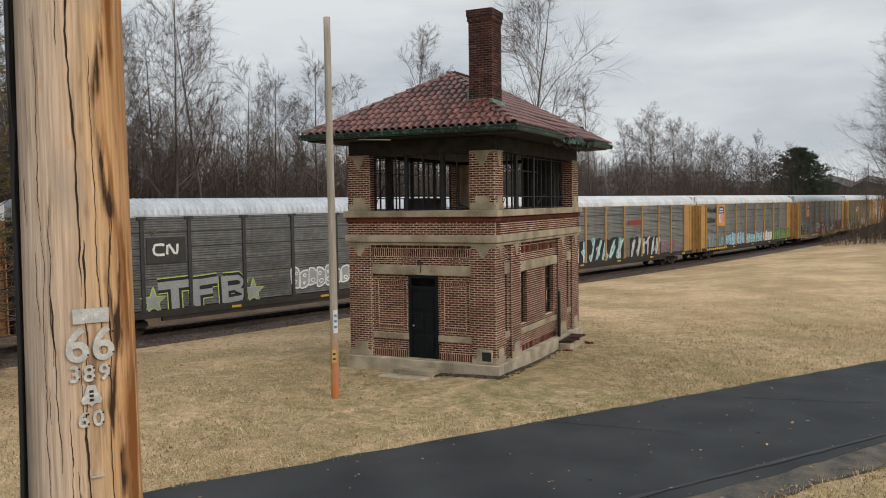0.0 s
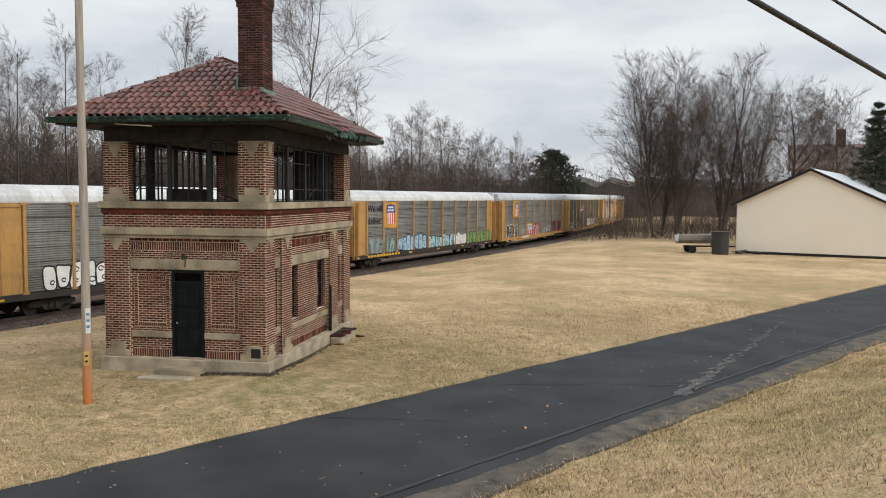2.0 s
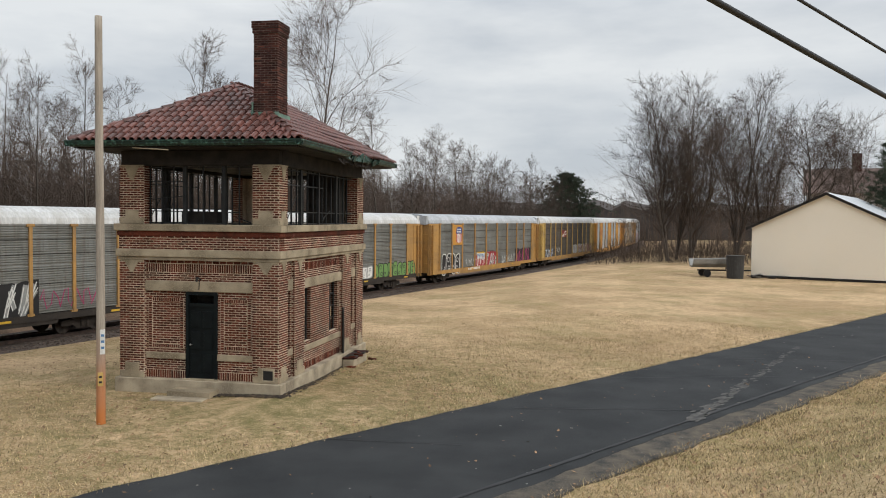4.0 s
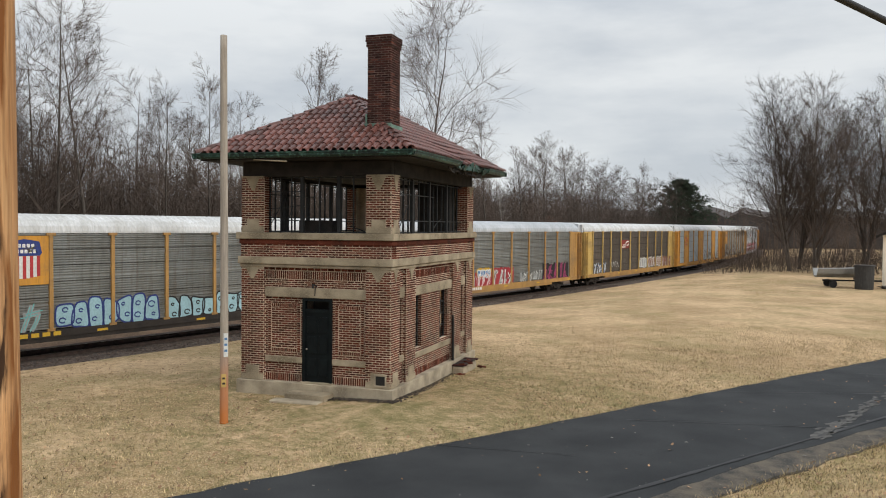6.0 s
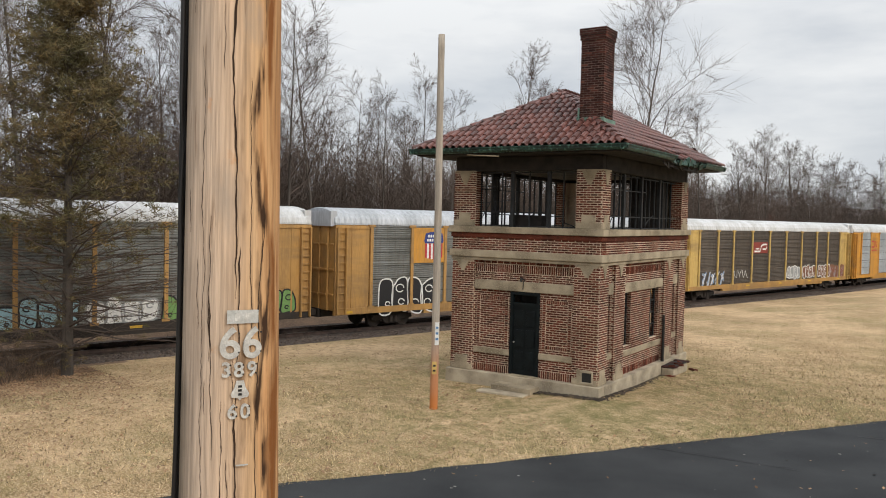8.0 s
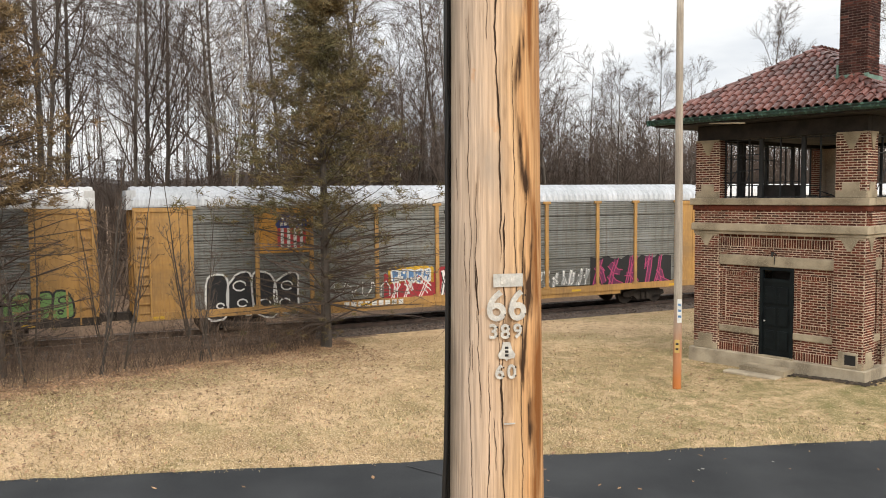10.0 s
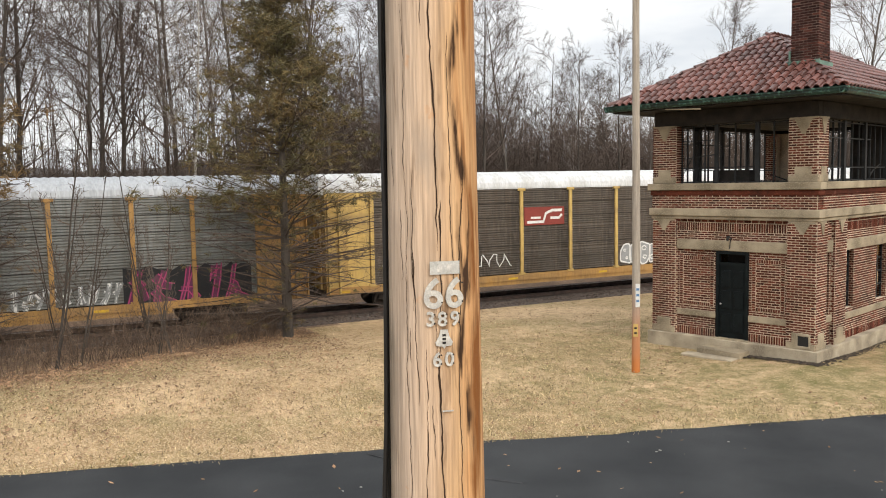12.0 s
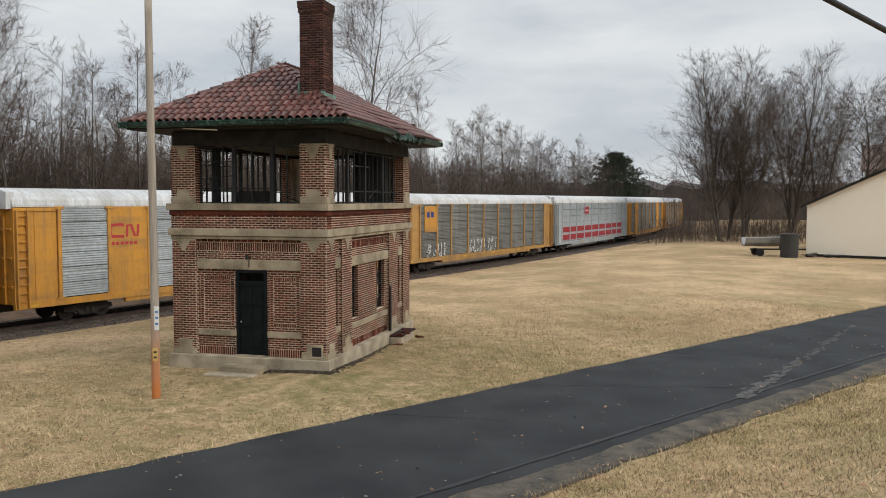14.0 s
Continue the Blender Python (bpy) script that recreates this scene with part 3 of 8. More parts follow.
def build_tower():
    tw = thing("signal_tower", "abandoned two-storey red brick railway signal tower with red tile hip roof", "signal tower")
    R = -0.11  # depth of the recessed bays
    walls = {}

    def storey_face(key, place, a_len, pil_low, bays, pil_up, openings_up, keep=None):
        """One side of the tower: pilasters and recessed bays below, corner piers above."""
        br = Bricks()
        wall = thing("wall")
        wall.parent = tw
        s = 1 if place in (p_front, p_right) else -1

        def trim(*a):
            bm = bmesh.new()
            slab(bm, place, *a)
            tall = a[5] - a[4]
            part("lintel" if a[4] > 2.8 and a[4] < 3.5 else "sill" if 0.9 < a[4] < 1.3 else "foot_block", bm, M["concrete"], wall, "stained cast concrete")

        def cap(*a):
            bm = bmesh.new()
            tri_cap(bm, place, *a)
            part("pier_cap", bm, M["concrete"], wall, "pointed cast concrete cap")

        def rect(a0, a1, z0, z1, o, th=0.24, soldier=False, kp=False):
            bm = bmesh.new()
            c0, c1 = a0, a1
            if place in (p_right, p_left):
                c0, c1 = max(a0, th + 0.005), min(a1, TY1 - th - 0.005)
            slab(bm, place, c0, c1, o - th, o, z0, z1, 0)
            part("wall_section", bm, M["mortar"], wall)
            br.lay(place, a0, a1, z0, z1, o, keep=kp, soldier=soldier)

        for a0, a1 in pil_low:
            rect(a0, a1, 0.42, 3.81, 0.0, 0.3)
            ac = (a0 + a1) / 2
            wd = (a1 - a0)
            trim(ac - wd * 0.30, ac + wd * 0.30, -0.02, 0.022, 0.42, 0.86)
            trim(a0 + 0.005, a1 - 0.005, -0.02, 0.02, 0.42, 0.60)
            cap(ac, wd * (0.46 if wd > 0.7 and place in (p_front, p_back) else 0.30), 3.46, 3.81, -0.02, 0.024)
            # brick headers on the returns of the pilaster
            for e, sg in ((a0, -1), (a1, 1)):
                if e in (pil_low[0][0], pil_low[-1][1]):
                    continue
                for r in range(50):
                    z = 0.42 + r * 3.39 / 50
                    i = len(br.v)
                    q0, q1 = sorted((e - sg * 0.01, e + sg * 0.006))
                    d0 = R + 0.012 + (0.0 if r % 2 else 0.045)
                    for oo in (d0, -0.008):
                        br.v += [place(q0, oo, z + 0.008), place(q1, oo, z + 0.008), place(q1, oo, z + 0.060), place(q0, oo, z + 0.060)]
                    br.f += [(i + 4, i + 5, i + 6, i + 7), (i, i + 3, i + 2, i + 1), (i, i + 1, i + 5, i + 4), (i + 1, i + 2, i + 6, i + 5), (i + 2, i + 3, i + 7, i + 6), (i + 3, i, i + 4, i + 7)]
        for b in bays:
            a0, a1 = b["span"]
            holes = b["holes"]
            wide = a1 - a0 > 1.5
            ops = sorted(holes)
            # bricks on the reveals of the openings
            for h0, h1, hz0, hz1 in ops:
                zb = max(hz0, 0.42)
                nr = round((hz1 - zb) / COURSE)
                for e, sg in ((h0, 1), (h1, -1)):
                    for r in range(nr):
                        z = zb + r * (hz1 - zb) / nr
                        for d0, d1 in (((R - 0.235, R - 0.13), (R - 0.113, R - 0.004)) if r % 2 else ((R - 0.235, R - 0.06), (R - 0.043, R - 0.004))):
                            i = len(br.v)
                            q0, q1 = sorted((e - sg * 0.01, e + sg * 0.006))
                            for oo in (d0, d1):
                                br.v += [place(q0, oo, z + 0.0085), place(q1, oo, z + 0.0085), place(q1, oo, z + 0.059), place(q0, oo, z + 0.059)]
                            br.f += [(i + 4, i + 5, i + 6, i + 7), (i, i + 3, i + 2, i + 1), (i, i + 1, i + 5, i + 4), (i + 1, i + 2, i + 6, i + 5), (i + 2, i + 3, i + 7, i + 6), (i + 3, i, i + 4, i + 7)]
            # below the sill band, between, and above the openings
            def run(z0, z1, kp=False, soldier=False):
                x = a0
                for h0, h1, hz0, hz1 in ops:
                    if hz0 < z1 - 0.01 and hz1 > z0 + 0.01:
                        if h0 - x > 0.03:
                            rect(x, h0, z0, z1, R, kp=kp, soldier=soldier)
                        x = h1
                if a1 - x > 0.03:
                    rect(x, a1, z0, z1, R, kp=kp, soldier=soldier)
            if wide:
                run(0.42, 0.66, soldier=True)
                run(0.66, 0.98)
                x = a0
                for h0, h1, hz0, hz1 in ops:
                    if hz0 < 0.9:
                        trim(x, h0, R - 0.1, R + 0.05, 0.98, 1.16)
                        x = h1
                trim(x, a1, R - 0.1, R + 0.05, 0.98, 1.16)
                run(1.16, 1.28)
                run(1.28, 2.93, kp=bool(b.get("keep")))
                trim(a0, a1, R - 0.1, R + 0.07, 2.93, 3.22)
                rect(a0, a1, 3.22, 3.46, R)
                rect(a0, a1, 3.46, 3.72, R, soldier=True)
                rect(a0, a1, 3.72, 3.81, R)
                if b.get("panels"):
                    for p0, p1 in b["panels"]:
                        for q0, q1, z0, z1 in ((p0, p0 + 0.125, 1.30, 2.74), (p1 - 0.125, p1, 1.30, 2.74), (p0 + 0.125, p1 - 0.125, 2.63, 2.74), (p0 + 0.125, p1 - 0.125, 1.30, 1.41)):
                            # stacked headers set in mortar round the panel
                            bm = bmesh.new()
                            slab(bm, place, q0, q1, R - 0.01, R + 0.0135, z0, z1, 0)
                            part("panel_border", bm, M["mortar"], wall)
                            up = q1 - q0 < 0.2
                            nn = 21 if up else round((q1 - q0) / 0.0676)
                            for r in range(nn):
                                i = len(br.v)
                                if up:
                                    e0, e1, f0, f1 = q0 + 0.013, q1 - 0.013, z0 + (z1 - z0) * r / nn + 0.0075, z0 + (z1 - z0) * (r + 1) / nn - 0.0075
                                else:
                                    e0, e1, f0, f1 = q0 + (q1 - q0) * r / nn + 0.0075, q0 + (q1 - q0) * (r + 1) / nn - 0.0075, z0 + 0.008, z1 - 0.008
                                for oo in (R, R + 0.019):
                                    br.v += [place(e0, oo, f0), place(e1, oo, f0), place(e1, oo, f1), place(e0, oo, f1)]
                                br.f += [(i + 4, i + 5, i + 6, i + 7), (i, i + 1, i + 5, i + 4), (i + 1, i + 2, i + 6, i + 5), (i + 2, i + 3, i + 7, i + 6), (i + 3, i, i + 4, i + 7)]
            else:
                run(0.42, 1.06)
                trim(a0, a1, R - 0.1, R + 0.06, 1.06, 1.24)
                run(1.24, 2.95)
                trim(a0, a1, R - 0.1, R + 0.06, 2.95, 3.27)
                rect(a0, a1, 3.27, 3.81, R)
        # bands
        rect(pil_low[0][0], pil_low[-1][1], 4.12, 4.64, 0.02, 0.3)
        for a0, a1 in pil_up:
            rect(a0, a1, 4.84, 6.50, 0.0, 0.42)
            ac, wd = (a0 + a1) / 2, a1 - a0
            trim(ac - wd * 0.28, ac + wd * 0.28, -0.02, 0.022, 4.84, 5.24)
            trim(a0 + 0.005, a1 - 0.005, -0.02, 0.02, 4.84, 5.02)
            cap(ac, wd * 0.47, 6.08, 6.52, -0.02, 0.024)
            # brick on the inner return of the upper pier
            e, sg = (a1, 1) if ac < (pil_low[0][0] + pil_low[-1][1]) / 2 else (a0, -1)
            for r in range(24):
                z = 4.84 + r * 1.66 / 24
                for d0, d1 in (((-0.41, -0.222), (-0.208, -0.008)) if r % 2 else ((-0.41, -0.318), (-0.304, -0.114), (-0.1, -0.008))):
                    i = len(br.v)
                    q0, q1 = sorted((e - sg * 0.01, e + sg * 0.006))
                    for oo in (d0, d1):
                        br.v += [place(q0, oo, z + 0.008), place(q1, oo, z + 0.008), place(q1, oo, z + 0.061), place(q0, oo, z + 0.061)]
                    br.f += [(i + 4, i + 5, i + 6, i + 7), (i, i + 3, i + 2, i + 1), (i, i + 1, i + 5, i + 4), (i + 1, i + 2, i + 6, i + 5), (i + 2, i + 3, i + 7, i + 6), (i + 3, i, i + 4, i + 7)]
        b = mesh_ob("brickwork", br.v, br.f, M["brick"], wall)
        b["kind"] = "stuff"
        if br.pieces:
            bm = bmesh.new()
            box(bm, -0.0995, 0.0995, -0.024, 0, -0.0250, 0.0250, 0.0015)
            me = None
            for a, z, o in br.pieces:
                if me is None:
                    ob = part("brick", bm, M["brick_piece"], wall)
                    me = ob.data
                else:
                    ob = new("brick", me)
                    ob.parent = wall
                x, y, zz = place(a, o, z)
                # the piece's face points along its own -y
                ob.matrix_basis = pose(x, y, zz, 180, 0, 0)
        return wall

    front_bay = {"span": (-4.10, -0.78), "holes": [(-2.84, -1.88, 0.0, 2.93)], "keep": True, "panels": [(-4.02, -2.92), (-1.80, -0.86)]}
    storey_face("front", p_front, 1, [(TX0, -4.10), (-0.78, 0.0)], [front_bay], [(TX0 + 0.02, -4.09), (-0.79, 0.0)], None)
    side_low = [(0.0, 0.66), (1.19, 1.98), (5.64, 6.55), (7.24, TY1)]
    side_bays = [{"span": (0.66, 1.19), "holes": [(0.76, 1.10, 1.24, 2.95)]},
                 {"span": (1.98, 5.64), "holes": [(2.12, 2.80, 1.28, 2.93), (4.55, 5.40, 1.28, 2.93)]},
                 {"span": (6.55, 7.24), "holes": [(6.72, 7.10, 1.24, 2.95)]}]
    storey_face("right", p_right, 1, side_low, side_bays, [(0.0, 0.60), (7.28, TY1)], None)
    storey_face("left", p_left, 1, side_low, side_bays, [(0.0, 0.60), (7.28, TY1)], None)
    back_bay = {"span": (-4.10, -0.78), "holes": [(-3.9, -3.2, 1.28, 2.93), (-1.7, -1.0, 1.28, 2.93)]}
    storey_face("back", p_back, 1, [(TX0, -4.10), (-0.78, 0.0)], [back_bay], [(TX0 + 0.02, -4.09), (-0.79, 0.0)], None)

    def ring(name, out, z0, z1, m, label="", inner=0.3, bevel=0.015):
        bm = bmesh.new()
        x0, x1, y0, y1 = TX0 - out, out, -out, TY1 + out
        box(bm, x0, x1, y0, inner, z0, z1, bevel)
        box(bm, x0, x1, TY1 - inner, y1, z0, z1, bevel)
        box(bm, x0, TX0 + inner, inner, TY1 - inner, z0, z1, bevel)
        box(bm, -inner, x1, inner, TY1 - inner, z0, z1, bevel)
        return part(name, bm, m, tw, label)

    ring("plinth", 0.11, -0.6, 0.42, M["plinth"], "pale concrete plinth, chipped and streaked")
    ring("lower_belt", 0.035, 3.81, 3.90, M["concrete"], "thin concrete band")
    ring("belt_course", 0.085, 3.905, 4.12, M["concrete"], "moulded concrete belt course")
    ring("corbel", 0.055, 4.50, 4.64, M["brick"], "corbelled brick course")
    ring("sill_course", 0.12, 4.645, 4.84, M["concrete"], "stained concrete sill course")
    ring("head_beam", -0.03, 6.505, 6.93, M["rotten"], "rotting dark timber head beam", 0.28)
    # upper floor and lower floor
    part("upper_floor", boxes((TX0 + 0.3, -0.3, 0.3, TY1 - 0.3, 4.45, 4.62)), M["rotten"], tw)
    part("ground_floor", boxes((TX0 + 0.3, -0.3, 0.3, TY1 - 0.3, 0.2, 0.4)), M["rotten"], tw)
    part("upper_ceiling", boxes((TX0 + 0.28, -0.28, 0.28, TY1 - 0.28, 6.62, 6.70)), M["plaster"], tw, "sagging grey plaster ceiling")
    # interior partition near the back of the control room
    part("partition", boxes((-1.5, -0.32, 6.1, 6.22, 4.62, 6.62)), M["rotten"], tw)
    part("partition", boxes((-0.72, -0.5, 6.22, 7.28, 4.84, 6.5)), M["rotten"], tw)

    # door with its frame, transom and panels
    dr = part("door_frame", boxes((-2.84, -2.76, 0.05, 0.20, 0.45, 2.92), (-1.96, -1.88, 0.05, 0.20, 0.45, 2.92), (-2.76, -1.96, 0.05, 0.20, 2.84, 2.92), (-2.76, -1.96, 0.07, 0.20, 2.50, 2.60)), M["door"], tw, "black-green door frame")
    leaf = part("door", boxes((-2.76, -1.96, 0.10, 0.145, 0.46, 2.50)), M["door"], tw, "closed panelled door, black-green paint")
    for cx in (-2.55, -2.17):
        for z0, z1 in ((0.62, 1.16), (1.28, 1.80), (1.90, 2.38)):
            bm = bmesh.new()
            box(bm, cx - 0.15, cx + 0.15, 0.082, 0.102, z0, z1, 0.008)
            box(bm, cx - 0.115, cx + 0.115, 0.074, 0.086, z0 + 0.035, z1 - 0.035, 0.006)
            part("panel", bm, M["door"], leaf)
    bm = bmesh.new()
    bmesh.ops.create_uvsphere(bm, u_segments=10, v_segments=8, radius=0.03, matrix=Matrix.Translation((-2.69, 0.05, 1.42)))
    cyl(bm, (-2.69, 0.11, 1.42), (-2.69, 0.05, 1.42), 0.012)
    part("door_knob", bm, M["rail_top"], leaf, "worn metal knob")
    # dark sheet set deep behind the open transom, standing for the shade inside
    part("transom_board", boxes((-2.76, -1.96, 0.60, 0.63, 2.50, 2.90)), M["rotten"], tw)
    part("threshold", boxes((-2.88, -1.84, -0.06, 0.16, 0.41, 0.455)), M["concrete"], tw)
    part("step", boxes((-3.02, -1.74, -0.66, -0.11, -0.2, 0.22)), M["concrete"], tw, "worn concrete step")
    bm = bmesh.new()
    box(bm, -3.30, -1.78, -1.06, -0.66, -0.2, 0.09, 0.02)
    part("step", bm, M["plinth"], tw, "cracked lower concrete step")
    # lamp bracket over the door
    bm = bmesh.new()
    cyl(bm, (-2.40, 0.11, 3.28), (-2.40, -0.10, 3.34), 0.022)
    cyl(bm, (-2.40, -0.10, 3.36), (-2.40, -0.14, 3.24), 0.05, 0.03)
    cyl(bm, (-2.40, 0.03, 3.27), (-2.42, 0.03, 3.0), 0.012)
    part("lamp_bracket", bm, M["iron"], tw, "rusted lamp bracket over the door")
    # broken vent in the corner pier
    bm = bmesh.new()
    box(bm, -0.50, -0.12, -0.03, 0.02, 0.46, 0.52, 0.01)
    box(bm, -0.50, -0.45, -0.03, 0.02, 0.52, 0.78, 0.01)
    box(bm, -0.17, -0.12, -0.03, 0.02, 0.52, 0.78, 0.01)
    box(bm, -0.50, -0.12, -0.03, 0.02, 0.78, 0.83, 0.01)
    part("vent_surround", bm, M["plinth"], tw)
    # thin dark plate in place of an opening, for the shade within the vent
    part("vent_hole", boxes((-0.45, -0.17, -0.0235, -0.02, 0.52, 0.78)), M["iron"], tw)

    # windows: frames and bars
    def bars(place, a0, a1, z0, z1, o, verts, horis, w=0.04, extra=(), name="window_frame"):
        bm = bmesh.new()
        for a in verts:
            slab(bm, place, a - w / 2, a + w / 2, o - 0.05, o, z0, z1, 0)
        for z, b0, b1 in horis:
            slab(bm, place, b0, b1, o - 0.045, o - 0.004, z - w / 2, z + w / 2, 0)
        for (aa, za, ab, zb) in extra:
            cyl(bm, place(aa, o - 0.03, za), place(ab, o - 0.03, zb), 0.014, seg=6)
        return part(name, bm, M["dark_wood"], tw, "dark broken sash bars without glass")

    lo, hi = 4.84, 6.50
    rnd = random.Random(4)
    for place, o in ((p_front, -0.24), (p_back, -0.24)):
        vs = [-4.05, -3.68, -3.32, -2.96, -2.40, -1.78, -1.30, -0.82] if place is p_front else [-4.05, -3.60, -3.15, -2.70, -2.25, -1.80, -1.35, -0.82]
        hs = [(lo + 0.03, -4.09, -0.79), (5.28, -4.09, -1.8), (6.06, -4.05, -3.0), (hi - 0.03, -4.09, -0.79)]
        bars(place, -4.09, -0.79, lo, hi, o, vs, hs, 0.028, ((-4.0, 5.55, -2.9, 5.66), (-3.5, 5.0, -3.3, 5.6), (-1.4, 5.05, -0.95, 4.9)))
        for a in (-2.95, -1.75):
            bm = bmesh.new()
            slab(bm, place, a - 0.055, a + 0.055, o - 0.06, o + 0.04, lo, hi, 0.006)
            part("mullion", bm, M["dark_wood"], tw)
    for place, o in ((p_right, -0.22), (p_left, -0.22)):
        vs = [0.64 + i * 0.44 + rnd.uniform(-0.06, 0.06) for i in range(15)]
        hs = [(lo + 0.03, 0.6, 7.28), (5.22, 0.6, 7.28), (6.02, 0.6, 4.2), (hi - 0.05, 0.6, 7.28)]
        bars(place, 0.6, 7.28, lo, hi, o, vs, hs, 0.030, ((4.2, 5.0, 5.0, 5.3), (1.2, 5.0, 1.9, 5.7), (4.6, 5.2, 4.2, 4.9)))
        for a in (2.2, 3.75, 5.5):
            bm = bmesh.new()
            slab(bm, place, a - 0.06, a + 0.06, o - 0.06, o + 0.04, lo, hi, 0.006)
            part("mullion", bm, M["dark_wood"], tw)
    # low box left inside on the sill
    part("control_cabinet", boxes((-3.2, -2.1, 0.5, 0.95, 4.62, 5.2)), M["rotten"], tw, "dark abandoned control cabinet")
    for place in (p_right, p_left):
        for h0, h1 in ((0.76, 1.10), (2.12, 2.80), (4.55, 5.40), (6.72, 7.10)):
            vs = [h0 + 0.03, (h0 + h1) / 2, h1 - 0.03] if h1 - h0 > 0.5 else [h0 + 0.025, h1 - 0.025]
            bars(place, h0, h1, 1.26, 2.93, R - 0.12, vs, [(1.29, h0, h1), (2.1, h0, h1), (1.7, h0, h1), (2.5, h0, h1), (2.9, h0, h1)], 0.045)
    # added wall blocks daylight on the ground floor, so windows show a dim room
    part("cross_wall", boxes((TX0 + 0.3, -0.3, 4.0, 4.15, 0.4, 4.45)), M["plaster"], tw)
    # drain pipe beside the second window
    bm = bmesh.new()
    cyl(bm, (0.06, 5.52, 0.3), (0.06, 5.52, 2.0), 0.045)
    part("standpipe", bm, M["iron"], tw, "rusty standpipe beside the window")
    # bulkhead at the foot of the side wall
    bm = bmesh.new()
    box(bm, 0.12, 0.55, 5.25, 6.75, -0.25, 0.24, 0.03)
    part("cellar_hatch", bm, M["plinth"], tw, "low concrete cellar hatch with a dark lid")
    hr = random.Random(29)
    for i in range(7):
        bm = bmesh.new()
        box(bm, -0.27, 0.27, -0.10, 0.10, 0.0, 0.035, 0.006, pose(0.34 + hr.uniform(-0.08, 0.10), 5.36 + 0.22 * i, 0.262 + hr.uniform(0, 0.05), hr.uniform(-9, 9), hr.uniform(-7, 7), hr.uniform(-16, 16)))
        part("hatch_board", bm, M["rotten"] if i % 3 else M["brick_chimney"], tw, "broken weathered board")
    for i in range(9):
        bm = bmesh.new()
        box(bm, -0.10, 0.10, -0.05, 0.05, -0.03, 0.03, 0.008, pose(0.40 + hr.uniform(-0.2, 0.45), 5.1 + hr.uniform(0, 1.8), 0.33 if i < 4 else 0.03, hr.uniform(-20, 20), hr.uniform(-20, 20), hr.uniform(0, 180)))
        part("fallen_brick", bm, M["brick_piece"], tw)

    # ---- roof ----
    EX0, EX1, EY0, EY1, EZ = -5.80, 0.93, -0.95, 8.97, 7.13
    half = (EX1 - EX0) / 2
    rise = 1.96
    cx, ry0, ry1, rz = (EX0 + EX1) / 2, EY0 + half, EY1 - half, EZ + rise
    bm = bmesh.new()
    c = [bm.verts.new(v) for v in ((EX0 + .08, EY0 + .08, EZ - .04), (EX1 - .08, EY0 + .08, EZ - .04), (EX1 - .08, EY1 - .08, EZ - .04), (EX0 + .08, EY1 - .08, EZ - .04), (cx, ry0, rz - .05), (cx, ry1, rz - .05))]
    for f in ((0, 1, 4), (1, 2, 5, 4), (2, 3, 5), (3, 0, 4, 5), (3, 2, 1, 0)):
        bm.faces.new([c[i] for i in f])
    roof = part("roof", bm, M["rotten"], tw, "hipped roof of red barrel tiles, sagging at one eave")
    # one barrel tile: a rolled cover beside a flat pan, thicker at its lower edge
    TW, TL, TE = 0.232, 0.44, 0.365
    bm = bmesh.new()
    rows = []
    for yy, lift in ((0.0, 0.036), (TL, 0.0)):
        pr = []
        for k in range(7):
            a = math.pi * k / 6
            pr.append((-0.035 - 0.078 * math.cos(a), 0.082 * math.sin(a) + lift))
        pr += [(0.075, -0.012 + lift), (0.116, 0.004 + lift)]
        top = [bm.verts.new((x, yy, z)) for x, z in pr]
        rows.append(top)
    low = [bm.verts.new((v.co.x * 0.9, 0.0, v.co.z - 0.022)) for v in rows[0]]
    for i in range(len(rows[0]) - 1):
        bm.faces.new((rows[0][i], rows[0][i + 1], rows[1][i + 1], rows[1][i]))
        bm.faces.new((rows[0][i + 1], rows[0][i], low[i], low[i + 1]))
    bmesh.ops.recalc_face_normals(bm, faces=bm.faces)
    me = bpy.data.meshes.new("tile")
    bm.to_mesh(me)
    bm.free()
    me.materials.append(M["tile"])
    tv, tf = [v.co.copy() for v in me.vertices], [tuple(p.vertices) for p in me.polygons]
    jv, jf = [], []
    count = 0
    sl = math.hypot(half, rise)
    rnd = random.Random(8)
    # each slope: a point at the eave's middle, the way along the eave, the way up
    up = lambda dx, dy: Vector((dx * half / sl, dy * half / sl, rise / sl))
    slopes = [(Vector((cx, EY0, EZ)), Vector((1, 0, 0)), up(0, 1), half, 0.0),
              (Vector((EX1, (EY0 + EY1) / 2, EZ)), Vector((0, 1, 0)), up(-1, 0), (EY1 - EY0) / 2, (ry1 - ry0) / 2),
              (Vector((cx, EY1, EZ)), Vector((-1, 0, 0)), up(0, -1), half, 0.0),
              (Vector((EX0, (EY0 + EY1) / 2, EZ)), Vector((0, -1, 0)), up(1, 0), (EY1 - EY0) / 2, (ry1 - ry0) / 2)]
